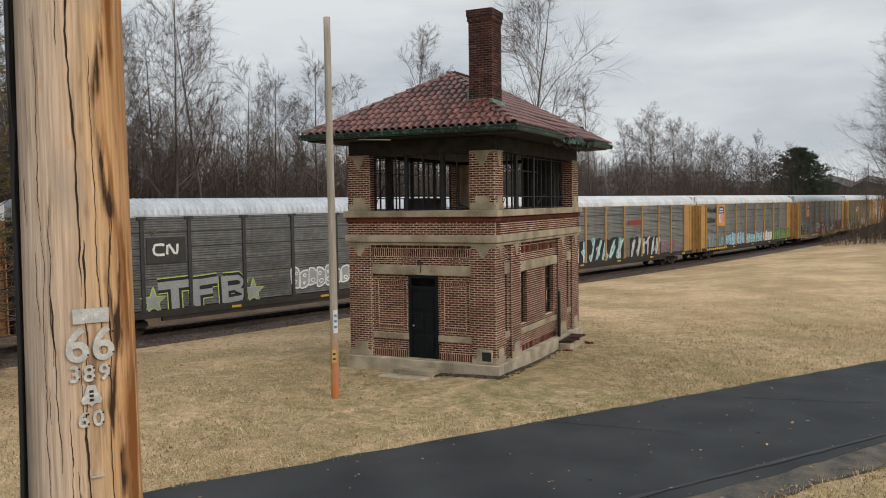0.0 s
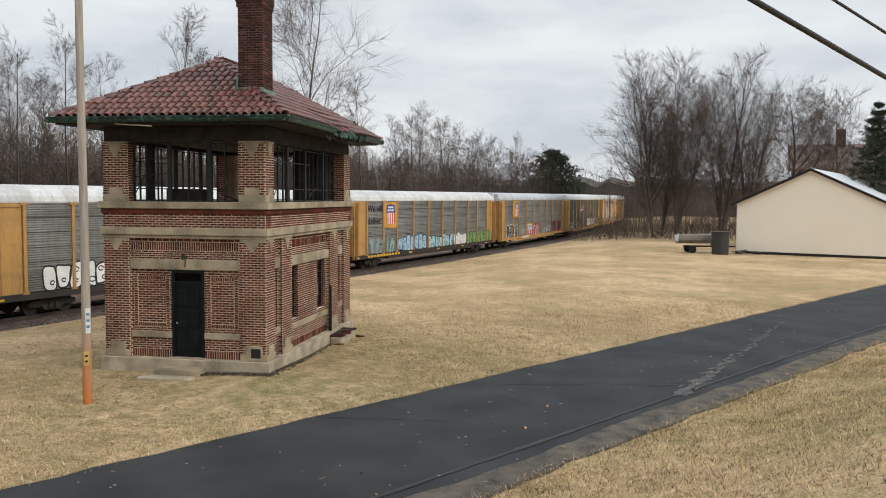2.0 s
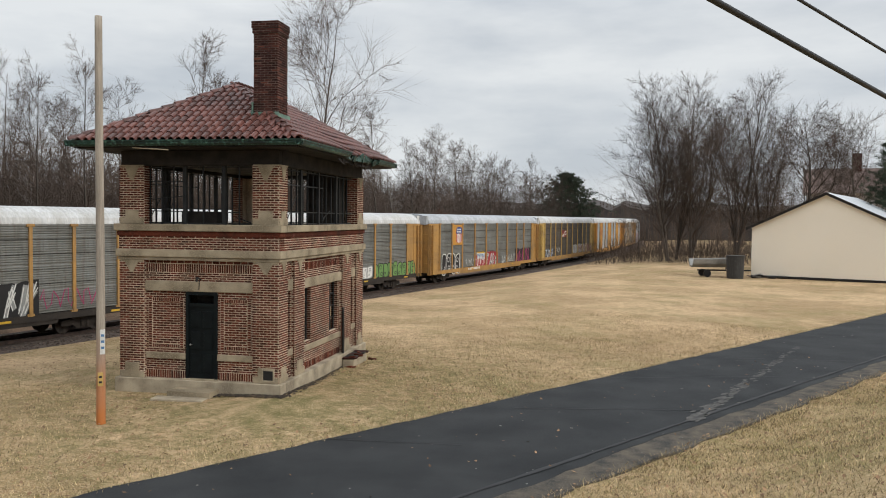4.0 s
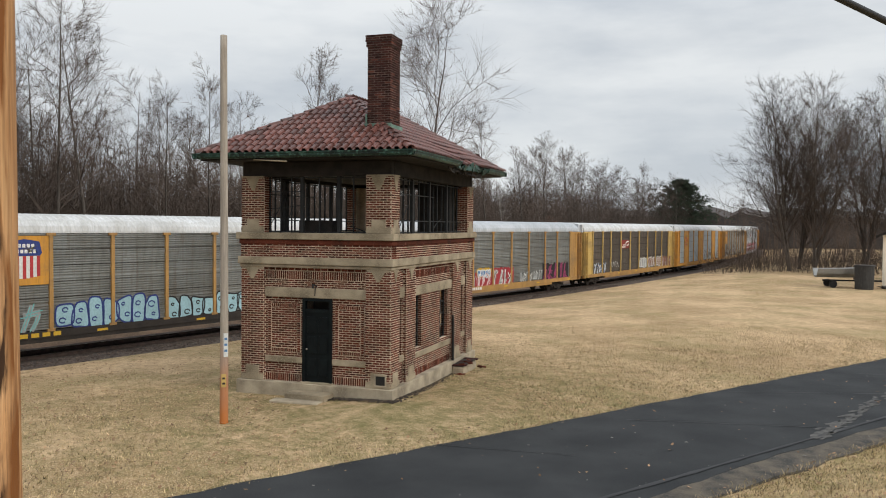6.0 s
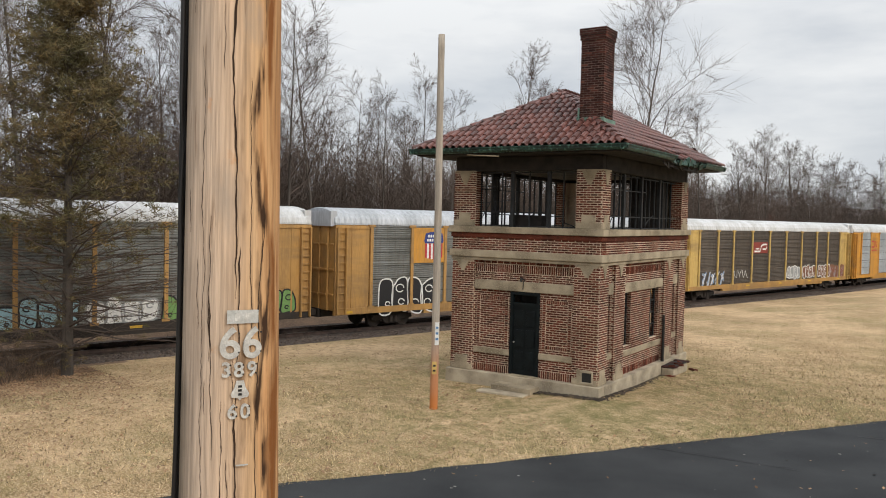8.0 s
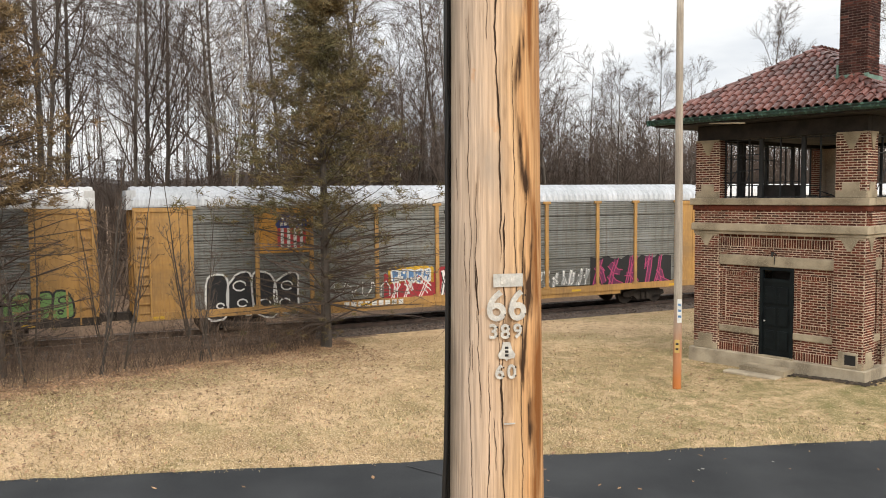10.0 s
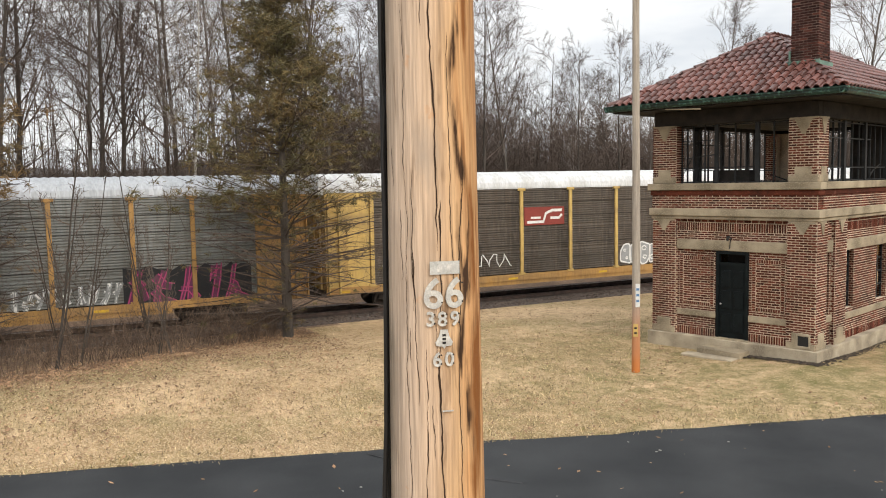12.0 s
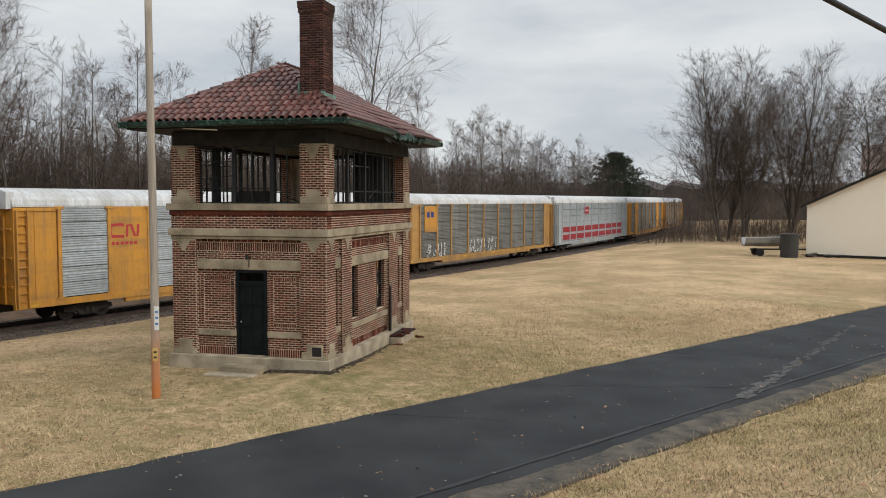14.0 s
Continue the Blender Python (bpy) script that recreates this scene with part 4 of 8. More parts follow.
    for si, (o, ax, ay, h0, h1) in enumerate(slopes):
        az = ax.cross(ay)
        for r in range(int(sl / TE) + 1):
            v = r * TE - 0.03
            hw = h0 + (h1 - h0) * (v + 0.2) / sl
            k = int(hw / TW)
            for i in range(-k, k + 1):
                x = i * TW
                if abs(x) > hw - 0.03:
                    continue
                sag = -0.10 * math.exp(-((x - 0.2) / 1.3) ** 2) * max(0, 1 - v / 1.2) if si == 1 else 0.0
                if si == 1 and r == 0 and -0.9 < x < 1.4 and rnd.random() < 0.6:
                    continue
                p = o + ax * x + ay * v + az * (sag + rnd.uniform(-0.004, 0.004))
                tilt = rnd.uniform(-0.012, 0.012)
                m = Matrix((ax, ay, az)).transposed().to_4x4()
                m.translation = p
                m = m @ pose(0, 0, 0, 0, 0, math.degrees(tilt))
                if si < 2 and count < 300 and (si == 0 or x < 1.5):
                    t = new("tile", me)
                    t.parent = roof
                    t.matrix_basis = m
                    count += 1
                else:
                    b = len(jv)
                    jv += [tuple(m @ q) for q in tv]
                    jf += [tuple(b + q for q in f) for f in tf]
    t = mesh_ob("tiling", jv, jf, M["tile_join"], roof)
    t["kind"] = "stuff"
    # hip and ridge caps
    def caps(p0, p1, k):
        p0, p1 = Vector(p0), Vector(p1)
        d = (p1 - p0) / k
        for i in range(k):
            a, b = p0 + d * i, p0 + d * (i + 1.12)
            bm = bmesh.new()
            q = d.to_track_quat("Y", "Z").to_matrix().to_4x4()
            ln = d.length * 1.12
            ring = []
            for yy, rr, lift in ((0, 0.125, 0.03), (ln, 0.105, 0.0)):
                ring.append([bm.verts.new((rr * math.cos(math.pi * j / 8), yy, rr * 0.85 * math.sin(math.pi * j / 8) + lift)) for j in range(9)])
            lowr = [bm.verts.new((v.co.x * 0.82, 0, v.co.z - 0.02)) for v in ring[0]]
            for j in range(8):
                bm.faces.new((ring[0][j], ring[0][j + 1], ring[1][j + 1], ring[1][j]))
                bm.faces.new((ring[0][j + 1], ring[0][j], lowr[j], lowr[j + 1]))
            ob = part("ridge_cap", bm, M["tile"], roof)
            ob.matrix_basis = Matrix.Translation(a) @ q
    caps((EX1, EY0, EZ - 0.01), (cx, ry0, rz + 0.0), 13)
    caps((EX0, EY0, EZ - 0.01), (cx, ry0, rz + 0.0), 13)
    caps((EX1, EY1, EZ - 0.01), (cx, ry1, rz + 0.0), 13)
    caps((EX0, EY1, EZ - 0.01), (cx, ry1, rz + 0.0), 13)
    caps((cx, ry0, rz + 0.0), (cx, ry1, rz + 0.0), 8)
    # soffit and gutters
    bm = bmesh.new()
    box(bm, EX0 + 0.12, EX1 - 0.12, EY0 + 0.12, EY1 - 0.12, 6.94, 6.985)
    part("soffit", bm, M["rotten"], tw, "dark rotting timber soffit")
    def gutter(p0, p1, out, label=""):
        p0, p1, out = Vector(p0), Vector(p1), Vector(out)
        prof = [(0.0, 0.0), (0.0, -0.13), (0.03, -0.16), (0.09, -0.155), (0.125, -0.10), (0.13, -0.05), (0.155, -0.04), (0.16, 0.0), (0.145, 0.0), (0.14, -0.03), (0.11, -0.045), (0.10, -0.10), (0.08, -0.13), (0.035, -0.135), (0.015, -0.12), (0.015, 0.0)]
        bm = bmesh.new()
        rings = [[bm.verts.new(p + out * a + Vector((0, 0, b))) for a, b in prof] for p in (p0, p1)]
        k = len(prof)
        for i in range(k):
            j = (i + 1) % k
            bm.faces.new((rings[0][i], rings[0][j], rings[1][j], rings[1][i]))
        bm.faces.new(rings[0])
        bm.faces.new(rings[1])
        part("gutter", bm, M["copper"], tw, label or "green verdigris copper gutter")
    g = EZ - 0.0
    gutter((EX0 - 0.10, EY0 + 0.06, g), (EX1 + 0.10, EY0 + 0.06, g), (0, -1, 0))
    gutter((EX1 - 0.06, EY0 - 0.10, g), (EX1 - 0.06, 3.2, g), (1, 0, 0))
    gutter((EX1 - 0.06, 6.6, g - 0.02), (EX1 - 0.06, EY1 + 0.1, g), (1, 0, 0), "bent green copper gutter")
    gutter((EX0 + 0.06, EY0 - 0.10, g), (EX0 + 0.06, EY1 + 0.1, g), (-1, 0, 0))
    gutter((EX0 - 0.10, EY1 - 0.06, g), (EX1 + 0.10, EY1 - 0.06, g), (0, 1, 0))
    # fascia boards under the gutters
    part("fascia", boxes((EX0 + 0.10, EX1 - 0.10, EY0 + 0.07, EY0 + 0.12, 6.93, 7.09), (EX0 + 0.10, EX1 - 0.10, EY1 - 0.12, EY1 - 0.07, 6.93, 7.09), (EX1 - 0.12, EX1 - 0.07, EY0 + 0.12, 3.3, 6.93, 7.09), (EX1 - 0.12, EX1 - 0.07, 6.5, EY1 - 0.12, 6.93, 7.09), (EX0 + 0.07, EX0 + 0.12, EY0 + 0.12, EY1 - 0.12, 6.93, 7.09)), M["rotten"], tw)
    # torn eave: crumpled gutter sheet and hanging boards
    bm = bmesh.new()
    for i in range(14):
        y = 3.2 + i * 0.25
        box(bm, -0.02, 0.02, -0.13, 0.13, -0.09, 0.09, 0.004, pose(EX1 - 0.05 + rnd.uniform(-0.06, 0.06), y, 7.0 + rnd.uniform(-0.06, 0.08), rnd.uniform(-25, 25), rnd.uniform(-30, 40), rnd.uniform(-18, 18)))
    part("torn_gutter", bm, M["copper"], tw, "crumpled torn green gutter")
    bm = bmesh.new()
    for i in range(10):
        y = 3.0 + i * 0.38
        box(bm, -0.015, 0.015, -0.32, 0.32, -0.05, 0.05, 0.0, pose(EX1 - 0.18 + rnd.uniform(-0.14, 0.05), y, 6.88 + rnd.uniform(-0.08, 0.08), rnd.uniform(-14, 14), rnd.uniform(-20, 20), rnd.uniform(-8, 8)))
    part("torn_boards", bm, M["rotten"], tw, "broken hanging eave boards")
    bm = bmesh.new()
    cyl(bm, (-3.9, -0.9, 6.93), (-2.8, -0.95, 6.86), 0.018, seg=6)
    part("loose_strip", bm, M["concrete"], tw)

    # chimney
    CX0, CX1, CY0, CY1 = -0.95, -0.24, 0.42, 1.16
    ch = part("chimney", boxes((CX0 + 0.008, CX1 - 0.008, CY0 + 0.008, CY1 - 0.008, 7.2, 10.3)), M["mortar_dark"], tw, "tall dark brick chimney")
    br = Bricks()
    for z0, z1, o in ((7.4, 10.22, 0.0), (10.22, 10.36, 0.03), (10.36, 10.56, 0.05)):
        if o:
            pm = boxes((CX0 - o + 0.006, CX1 + o - 0.006, CY0 - o + 0.006, CY1 + o - 0.006, z0, z1 - 0.004))
            part("chimney_cap", pm, M["mortar_dark"], ch)
        br.lay(lambda a, oo, z: (a, CY0 - oo, z), CX0 - o, CX1 + o, z0, z1, o, proud=0.004)
        br.lay(lambda a, oo, z: (CX1 + oo, a, z), CY0 - o, CY1 + o, z0, z1, o, proud=0.004)
        br.lay(lambda a, oo, z: (a, CY1 + oo, z), CX0 - o, CX1 + o, z0, z1, o, proud=0.004)
        br.lay(lambda a, oo, z: (CX0 - oo, a, z), CY0 - o, CY1 + o, z0, z1, o, proud=0.004)
    b = mesh_ob("brickwork", br.v, br.f, M["brick_chimney"], ch)
    b["kind"] = "stuff"
    bm = bmesh.new()
    box(bm, CX0 - 0.10, CX1 + 0.06, CY0 - 0.05, CY0 - 0.012, 7.93, 8.02, 0.004)
    box(bm, CX1 + 0.02, CX1 + 0.07, CY0 - 0.07, CY1 + 0.06, 7.78, 7.98, 0.004)
    box(bm, CX0 - 0.04, CX0 - 0.01, CY0 - 0.06, CY1 + 0.06, 7.95, 8.30, 0.004)
    part("flashing", bm, M["copper_pale"], ch, "green copper flashing")
    return tw


build_tower()

# ---- the train of enclosed car carriers ----
CAR_LEN, CAR_SPEED, CAR_PHASE = 28.4, 9.583, 56.54
CARS, WHEELSETS = [], []
HL = 13.72
POSTS = [-11.65, -9.15, -6.95, -4.15, -1.38, 1.38, 4.15, 6.95, 9.15, 11.65]
SLACK = {-1: -0.2, 0: 0.2, 1: -0.35, 3: -0.2, 4: -0.35}


def paint(name, c, dirt=0.5, rough=0.6):
    d = tuple(v * dirt + 0.02 for v in c)
    return mat(name, c, d, rough, 0.5, 6, 0.1, c3=tuple(0.75 * v + 0.02 for v in c), stretch=(1, 2.2, 0.5), dist=0.01)


M["tr_yellow"] = paint("faded_yellow_paint", (0.49, 0.27, 0.080), 0.62)
M["tr_pale"] = paint("pale_yellow_paint", (0.60, 0.41, 0.13), 0.7)
M["tr_orange"] = paint("orange_yellow_paint", (0.62, 0.29, 0.04), 0.75)
M["tr_rust"] = paint("rusty_brown_yellow_paint", (0.34, 0.16, 0.05), 0.5)
M["tr_black"] = paint("sooty_black_paint", (0.035, 0.033, 0.032), 0.6)
M["tr_panel"] = mat("galvanised_panel", (0.27, 0.285, 0.28), (0.15, 0.148, 0.132), 0.5, 0.45, 5, 0.1, metal=0.25, c3=(0.19, 0.188, 0.175), stretch=(1, 1, 0.4), rnd=0.12)
M["tr_panel_dirty"] = mat("grimy_galvanised_panel", (0.14, 0.118, 0.098), (0.08, 0.066, 0.055), 0.6, 0.5, 5, 0.1, metal=0.2, c3=(0.14, 0.115, 0.095), stretch=(1, 1.6, 0.3), rnd=0.15)
M["tr_panel_tan"] = mat("yellowed_galvanised_panel", (0.22, 0.20, 0.16), (0.14, 0.125, 0.095), 0.55, 0.45, 5, 0.1, metal=0.2, c3=(0.22, 0.20, 0.16), stretch=(1, 1.2, 0.4), rnd=0.12)
M["tr_panel_grey"] = mat("dark_galvanised_panel", (0.19, 0.193, 0.193), (0.105, 0.105, 0.105), 0.45, 0.4, 5, 0.1, metal=0.35, c3=(0.20, 0.20, 0.20), stretch=(1, 0.6, 0.8), rnd=0.1)
M["tr_panel_silver"] = mat("clean_silver_panel", (0.46, 0.50, 0.53), (0.36, 0.39, 0.41), 0.45, 0.5, 5, 0.1, metal=0.25, rnd=0.06)
M["roof_white"] = mat("white_car_roof", (0.60, 0.61, 0.62), (0.47, 0.47, 0.46), 0.55, 0.5, 5, 0.1, stretch=(2, 3, 0.5))
M["roof_grey"] = mat("galvanised_car_roof", (0.46, 0.48, 0.51), (0.35, 0.37, 0.39), 0.5, 0.5, 5, 0.1, metal=0.15, stretch=(2, 3, 0.5))
M["under"] = mat("sooty_underframe", (0.028, 0.024, 0.021), (0.045, 0.036, 0.03), 0.85, 1.2, 10, 0.3)
M["wheel"] = mat("wheel_steel", (0.07, 0.055, 0.046), (0.04, 0.034, 0.03), 0.6, 3, 20, 0.2, metal=0.3)


def grime(m, rust, soot):
    """Rusty runs down the sheet and soot in level bands."""
    n, l = m.node_tree.nodes, m.node_tree.links
    b = n["Principled BSDF"]
    col = b.inputs["Base Color"].links[0].from_socket
    tc = n.new("ShaderNodeTexCoord")
    oi = n.new("ShaderNodeObjectInfo")
    sh = n.new("ShaderNodeVectorMath")
    sh.operation = "MULTIPLY_ADD"
    l.new(oi.outputs["Random"], sh.inputs[0])
    sh.inputs[1].default_value = (0, 37.0, 11.0)
    l.new(tc.outputs["Object"], sh.inputs[2])
    for stretch, scale, lo, hi, top, c in (((1, 5.0, 0.25), 1.0, 0.50, 0.72, 0.55, rust), ((1, 0.25, 1.3), 1.0, 0.50, 0.70, 0.55, soot), ((1, 9.0, 0.9), 1.0, 0.60, 0.74, 0.5, soot)):
        mp = n.new("ShaderNodeMapping")
        mp.inputs["Scale"].default_value = stretch
        l.new(sh.outputs[0], mp.inputs[0])
        no = n.new("ShaderNodeTexNoise")
        no.inputs["Scale"].default_value, no.inputs["Detail"].default_value, no.inputs["Roughness"].default_value = scale, 6, 0.65
        l.new(mp.outputs[0], no.inputs["Vector"])
        r = n.new("ShaderNodeMapRange")
        r.inputs["From Min"].default_value, r.inputs["From Max"].default_value, r.inputs["To Max"].default_value = lo, hi, top
        l.new(no.outputs["Fac"], r.inputs["Value"])
        mx = n.new("ShaderNodeMix")
        mx.data_type = "RGBA"
        mx.inputs["B"].default_value = (*c, 1)
        l.new(r.outputs[0], mx.inputs["Factor"])
        l.new(col, mx.inputs["A"])
        col = mx.outputs["Result"]
    l.new(col, b.inputs["Base Color"])


for key in ("tr_panel", "tr_panel_tan", "tr_panel_grey", "tr_panel_dirty"):
    grime(M[key], (0.125, 0.088, 0.062), (0.085, 0.078, 0.066))
for key in ("tr_yellow", "tr_pale", "tr_orange", "roof_white"):
    grime(M[key], (0.30, 0.17, 0.075) if key != "roof_white" else (0.40, 0.39, 0.37), (0.20, 0.135, 0.075) if key != "roof_white" else (0.36, 0.36, 0.35))


def flat(name, c, rough=0.6):
    return mat(name, c, tuple(v * 0.85 for v in c), rough, 1.5, 12, 0.05)


INK = {"black": (0.02, 0.02, 0.022), "white": (0.72, 0.72, 0.70), "teal": (0.16, 0.42, 0.42), "blue": (0.10, 0.22, 0.42), "red": (0.45, 0.045, 0.05),
       "green": (0.16, 0.30, 0.10), "lime": (0.42, 0.52, 0.12), "pink": (0.42, 0.06, 0.16), "purple": (0.14, 0.03, 0.08), "navy": (0.03, 0.05, 0.20), "maroon": (0.24, 0.045, 0.035),
       "grey": (0.30, 0.31, 0.31), "orange": (0.62, 0.25, 0.05), "sky": (0.33, 0.52, 0.58), "brown": (0.20, 0.09, 0.05), "gold": (0.62, 0.38, 0.04), "crimson": (0.33, 0.03, 0.04)}
for key, c in INK.items():
    M["ink_" + key] = flat("paint_" + key, c)


def panel_mesh(w):
    """One corrugated side panel, w wide, ridges running level."""
    prof = []
    z = 1.14
    i = 0
    while z < 5.02:
        if i % 11 == 10:
            prof += [(z, 0.0), (z + 0.05, 0.0)]
            z += 0.06
        else:
            prof += [(z, 0.0), (z + 0.010, 0.046), (z + 0.052, 0.046), (z + 0.088, 0.0)]
            z += 0.105
        i += 1
    prof.append((5.10, 0.0))
    vs, fs = [], []
    for y in (-w / 2, w / 2):
        vs += [(o, y, zz) for zz, o in prof]
    k = len(prof)
    for j in range(k - 1):
        fs.append((j, k + j, k + j + 1, j + 1))
    return vs, fs


PANELS = {}


def panel(width, m):
    key = (round(width, 2), m)
    if key not in PANELS:
        me = bpy.data.meshes.new("side_panel")
        me.from_pydata(*[panel_mesh(width)[0], [], panel_mesh(width)[1]])
        me.materials.append(M[m])
        PANELS[key] = me
    return PANELS[key]


SHARED = {}


def shared(name, m, make):
    key = (name, m)
    if key not in SHARED:
        bm = make()
        bmesh.ops.recalc_face_normals(bm, faces=bm.faces)
        me = bpy.data.meshes.new(name)
        bm.to_mesh(me)
        bm.free()
        me.materials.append(M[m])
        SHARED[key] = me
    return SHARED[key]


def put(name, m, make, parent, at=None, label=""):
    ob = new(name, shared(name + ("" if at is None else ""), m, make))
    ob.parent = parent
    if at is not None:
        ob.matrix_basis = at
    if label:
        ob["label"] = label
    return ob


def roof_bm():
    bm = bmesh.new()
    sec = [(1.56, 5.08), (1.56, 5.16), (1.50, 5.36), (1.30, 5.60), (0.90, 5.77), (0.45, 5.84), (0.0, 5.86)]
    sec = sec + [(-x, z) for x, z in reversed(sec[:-1])]
    rings = []
    n = 180
    for i in range(n + 1):
        y = -HL + 2 * HL * i / n
        o = 0.034 if i % 2 else 0.0
        rings.append([bm.verts.new((x * (1 + o * 0.6), y, z + o * (1 if z > 5.3 else 0))) for x, z in sec])
    for a, b in zip(rings, rings[1:]):
        for j in range(len(sec) - 1):
            bm.faces.new((a[j], a[j + 1], b[j + 1], b[j]))
    bm.faces.new(rings[0])
    bm.faces.new(rings[-1])
    return bm


def post_bm():
    bm = bmesh.new()
    box(bm, 1.50, 1.63, -0.085, 0.085, 1.10, 5.08, 0.01)
    box(bm, 1.50, 1.645, -0.20, 0.20, 4.98, 5.10, 0.01)
    r = bmesh.ops.create_cone(bm, cap_ends=True, segments=4, radius1=0.27, radius2=0.12, depth=0.5, matrix=pose(1.575, 0, 1.30, 0, 0, 45) @ Matrix.Diagonal((0.28, 0.28, 1, 1)))
    box(bm, 1.50, 1.62, -0.17, 0.17, 1.05, 1.16, 0.01)
    return bm


def ladder_bm():
    bm = bmesh.new()
    for y in (-0.24, 0.24):
        box(bm, 1.56, 1.74, y - 0.03, y + 0.03, 0.85, 4.95, 0.008)
    for i in range(11):
        box(bm, 1.63, 1.67, -0.24, 0.24, 1.1 + i * 0.36, 1.14 + i * 0.36)
    return bm


def end_bm():
    """Closed end with folded radial doors, standing a little proud."""
    bm = bmesh.new()
    for x0, x1, o in ((-1.5, -1.0, 0.05), (-0.99, -0.34, 0.12), (-0.33, 0.33, 0.16), (0.34, 0.99, 0.12), (1.0, 1.5, 0.05)):
        box(bm, x0, x1, -0.3, o, 1.0, 5.0, 0.02)
        for z in (1.7, 2.9, 4.1):
            box(bm, x0 + 0.05, x1 - 0.05, o, o + 0.04, z, z + 0.1, 0.01)
    return bm


def truck(parent, y):
    tk = put("truck", "under", lambda: boxes((-1.2, 1.2, -0.18, 0.18, 0.36, 0.66), (-0.3, 0.3, -0.3, 0.3, 0.6, 0.85)), parent, pose(0, y, 0))
    for sx in (-1, 1):
        def frame_bm(sx=sx):
            bm = bmesh.new()
            pts = [(-1.25, 0.42), (-1.2, 0.62), (-0.75, 0.66), (-0.45, 0.80), (0.45, 0.80), (0.75, 0.66), (1.2, 0.62), (1.25, 0.42), (0.95, 0.36), (0.6, 0.40), (0.40, 0.20), (-0.40, 0.20), (-0.6, 0.40), (-0.95, 0.36)]
            a = [bm.verts.new((1.02 * sx, yy, z)) for yy, z in pts]
            b = [bm.verts.new((1.16 * sx, yy, z)) for yy, z in pts]
            bm.faces.new(a)
            bm.faces.new(b)
            for i in range(len(pts)):
                j = (i + 1) % len(pts)
                bm.faces.new((a[i], a[j], b[j], b[i]))
            for yy in (-0.14, 0.14):
                cyl(bm, (1.20 * sx, yy, 0.28), (1.20 * sx, yy, 0.55), 0.09, seg=8)
            return bm
        key = "side_frame" + ("a" if sx > 0 else "b")
        ob = new("side_frame", shared(key, "under", frame_bm))
        ob.parent = tk
    for yy in (-0.9, 0.9):
        def wheels_bm():
            bm = bmesh.new()
            cyl(bm, (-1.0, 0, 0), (1.0, 0, 0), 0.075, seg=8)
            for sx in (-1, 1):
                cyl(bm, (0.70 * sx, 0, 0), (0.84 * sx, 0, 0), 0.42, seg=20)
                cyl(bm, (0.66 * sx, 0, 0), (0.70 * sx, 0, 0), 0.445, seg=20)
                cyl(bm, (0.84 * sx, 0, 0), (0.90 * sx, 0, 0), 0.14, seg=10)
                for q in range(5):
                    a = q * 1.2566
                    box(bm, 0.838 * sx - 0.008, 0.838 * sx + 0.008, -0.03, 0.03, 0.17, 0.33, 0, Matrix.Rotation(a, 4, "X"))
            return bm
        w = new("wheelset", shared("wheelset", "wheel", wheels_bm))
        w.parent = tk
        w.matrix_basis = pose(0, yy, 0.42)
        WHEELSETS.append((w, yy))
    return tk


def ribbon(bm, pts, w, x, closed=False):
    """A painted stroke through points (y, z) on the car's side."""
    n = len(pts)
    L = []
    for i in range(n):
        a, b = pts[max(0, i - 1)], pts[min(n - 1, i + 1)]
        dy, dz = b[0] - a[0], b[1] - a[1]
        q = math.hypot(dy, dz) + 1e-6
        L.append((-dz / q * w / 2, dy / q * w / 2))
    va = [bm.verts.new((x, p[0] + o[0], p[1] + o[1])) for p, o in zip(pts, L)]
    vb = [bm.verts.new((x, p[0] - o[0], p[1] - o[1])) for p, o in zip(pts, L)]
    for i in range(n - 1):
        bm.faces.new((va[i], va[i + 1], vb[i + 1], vb[i]))


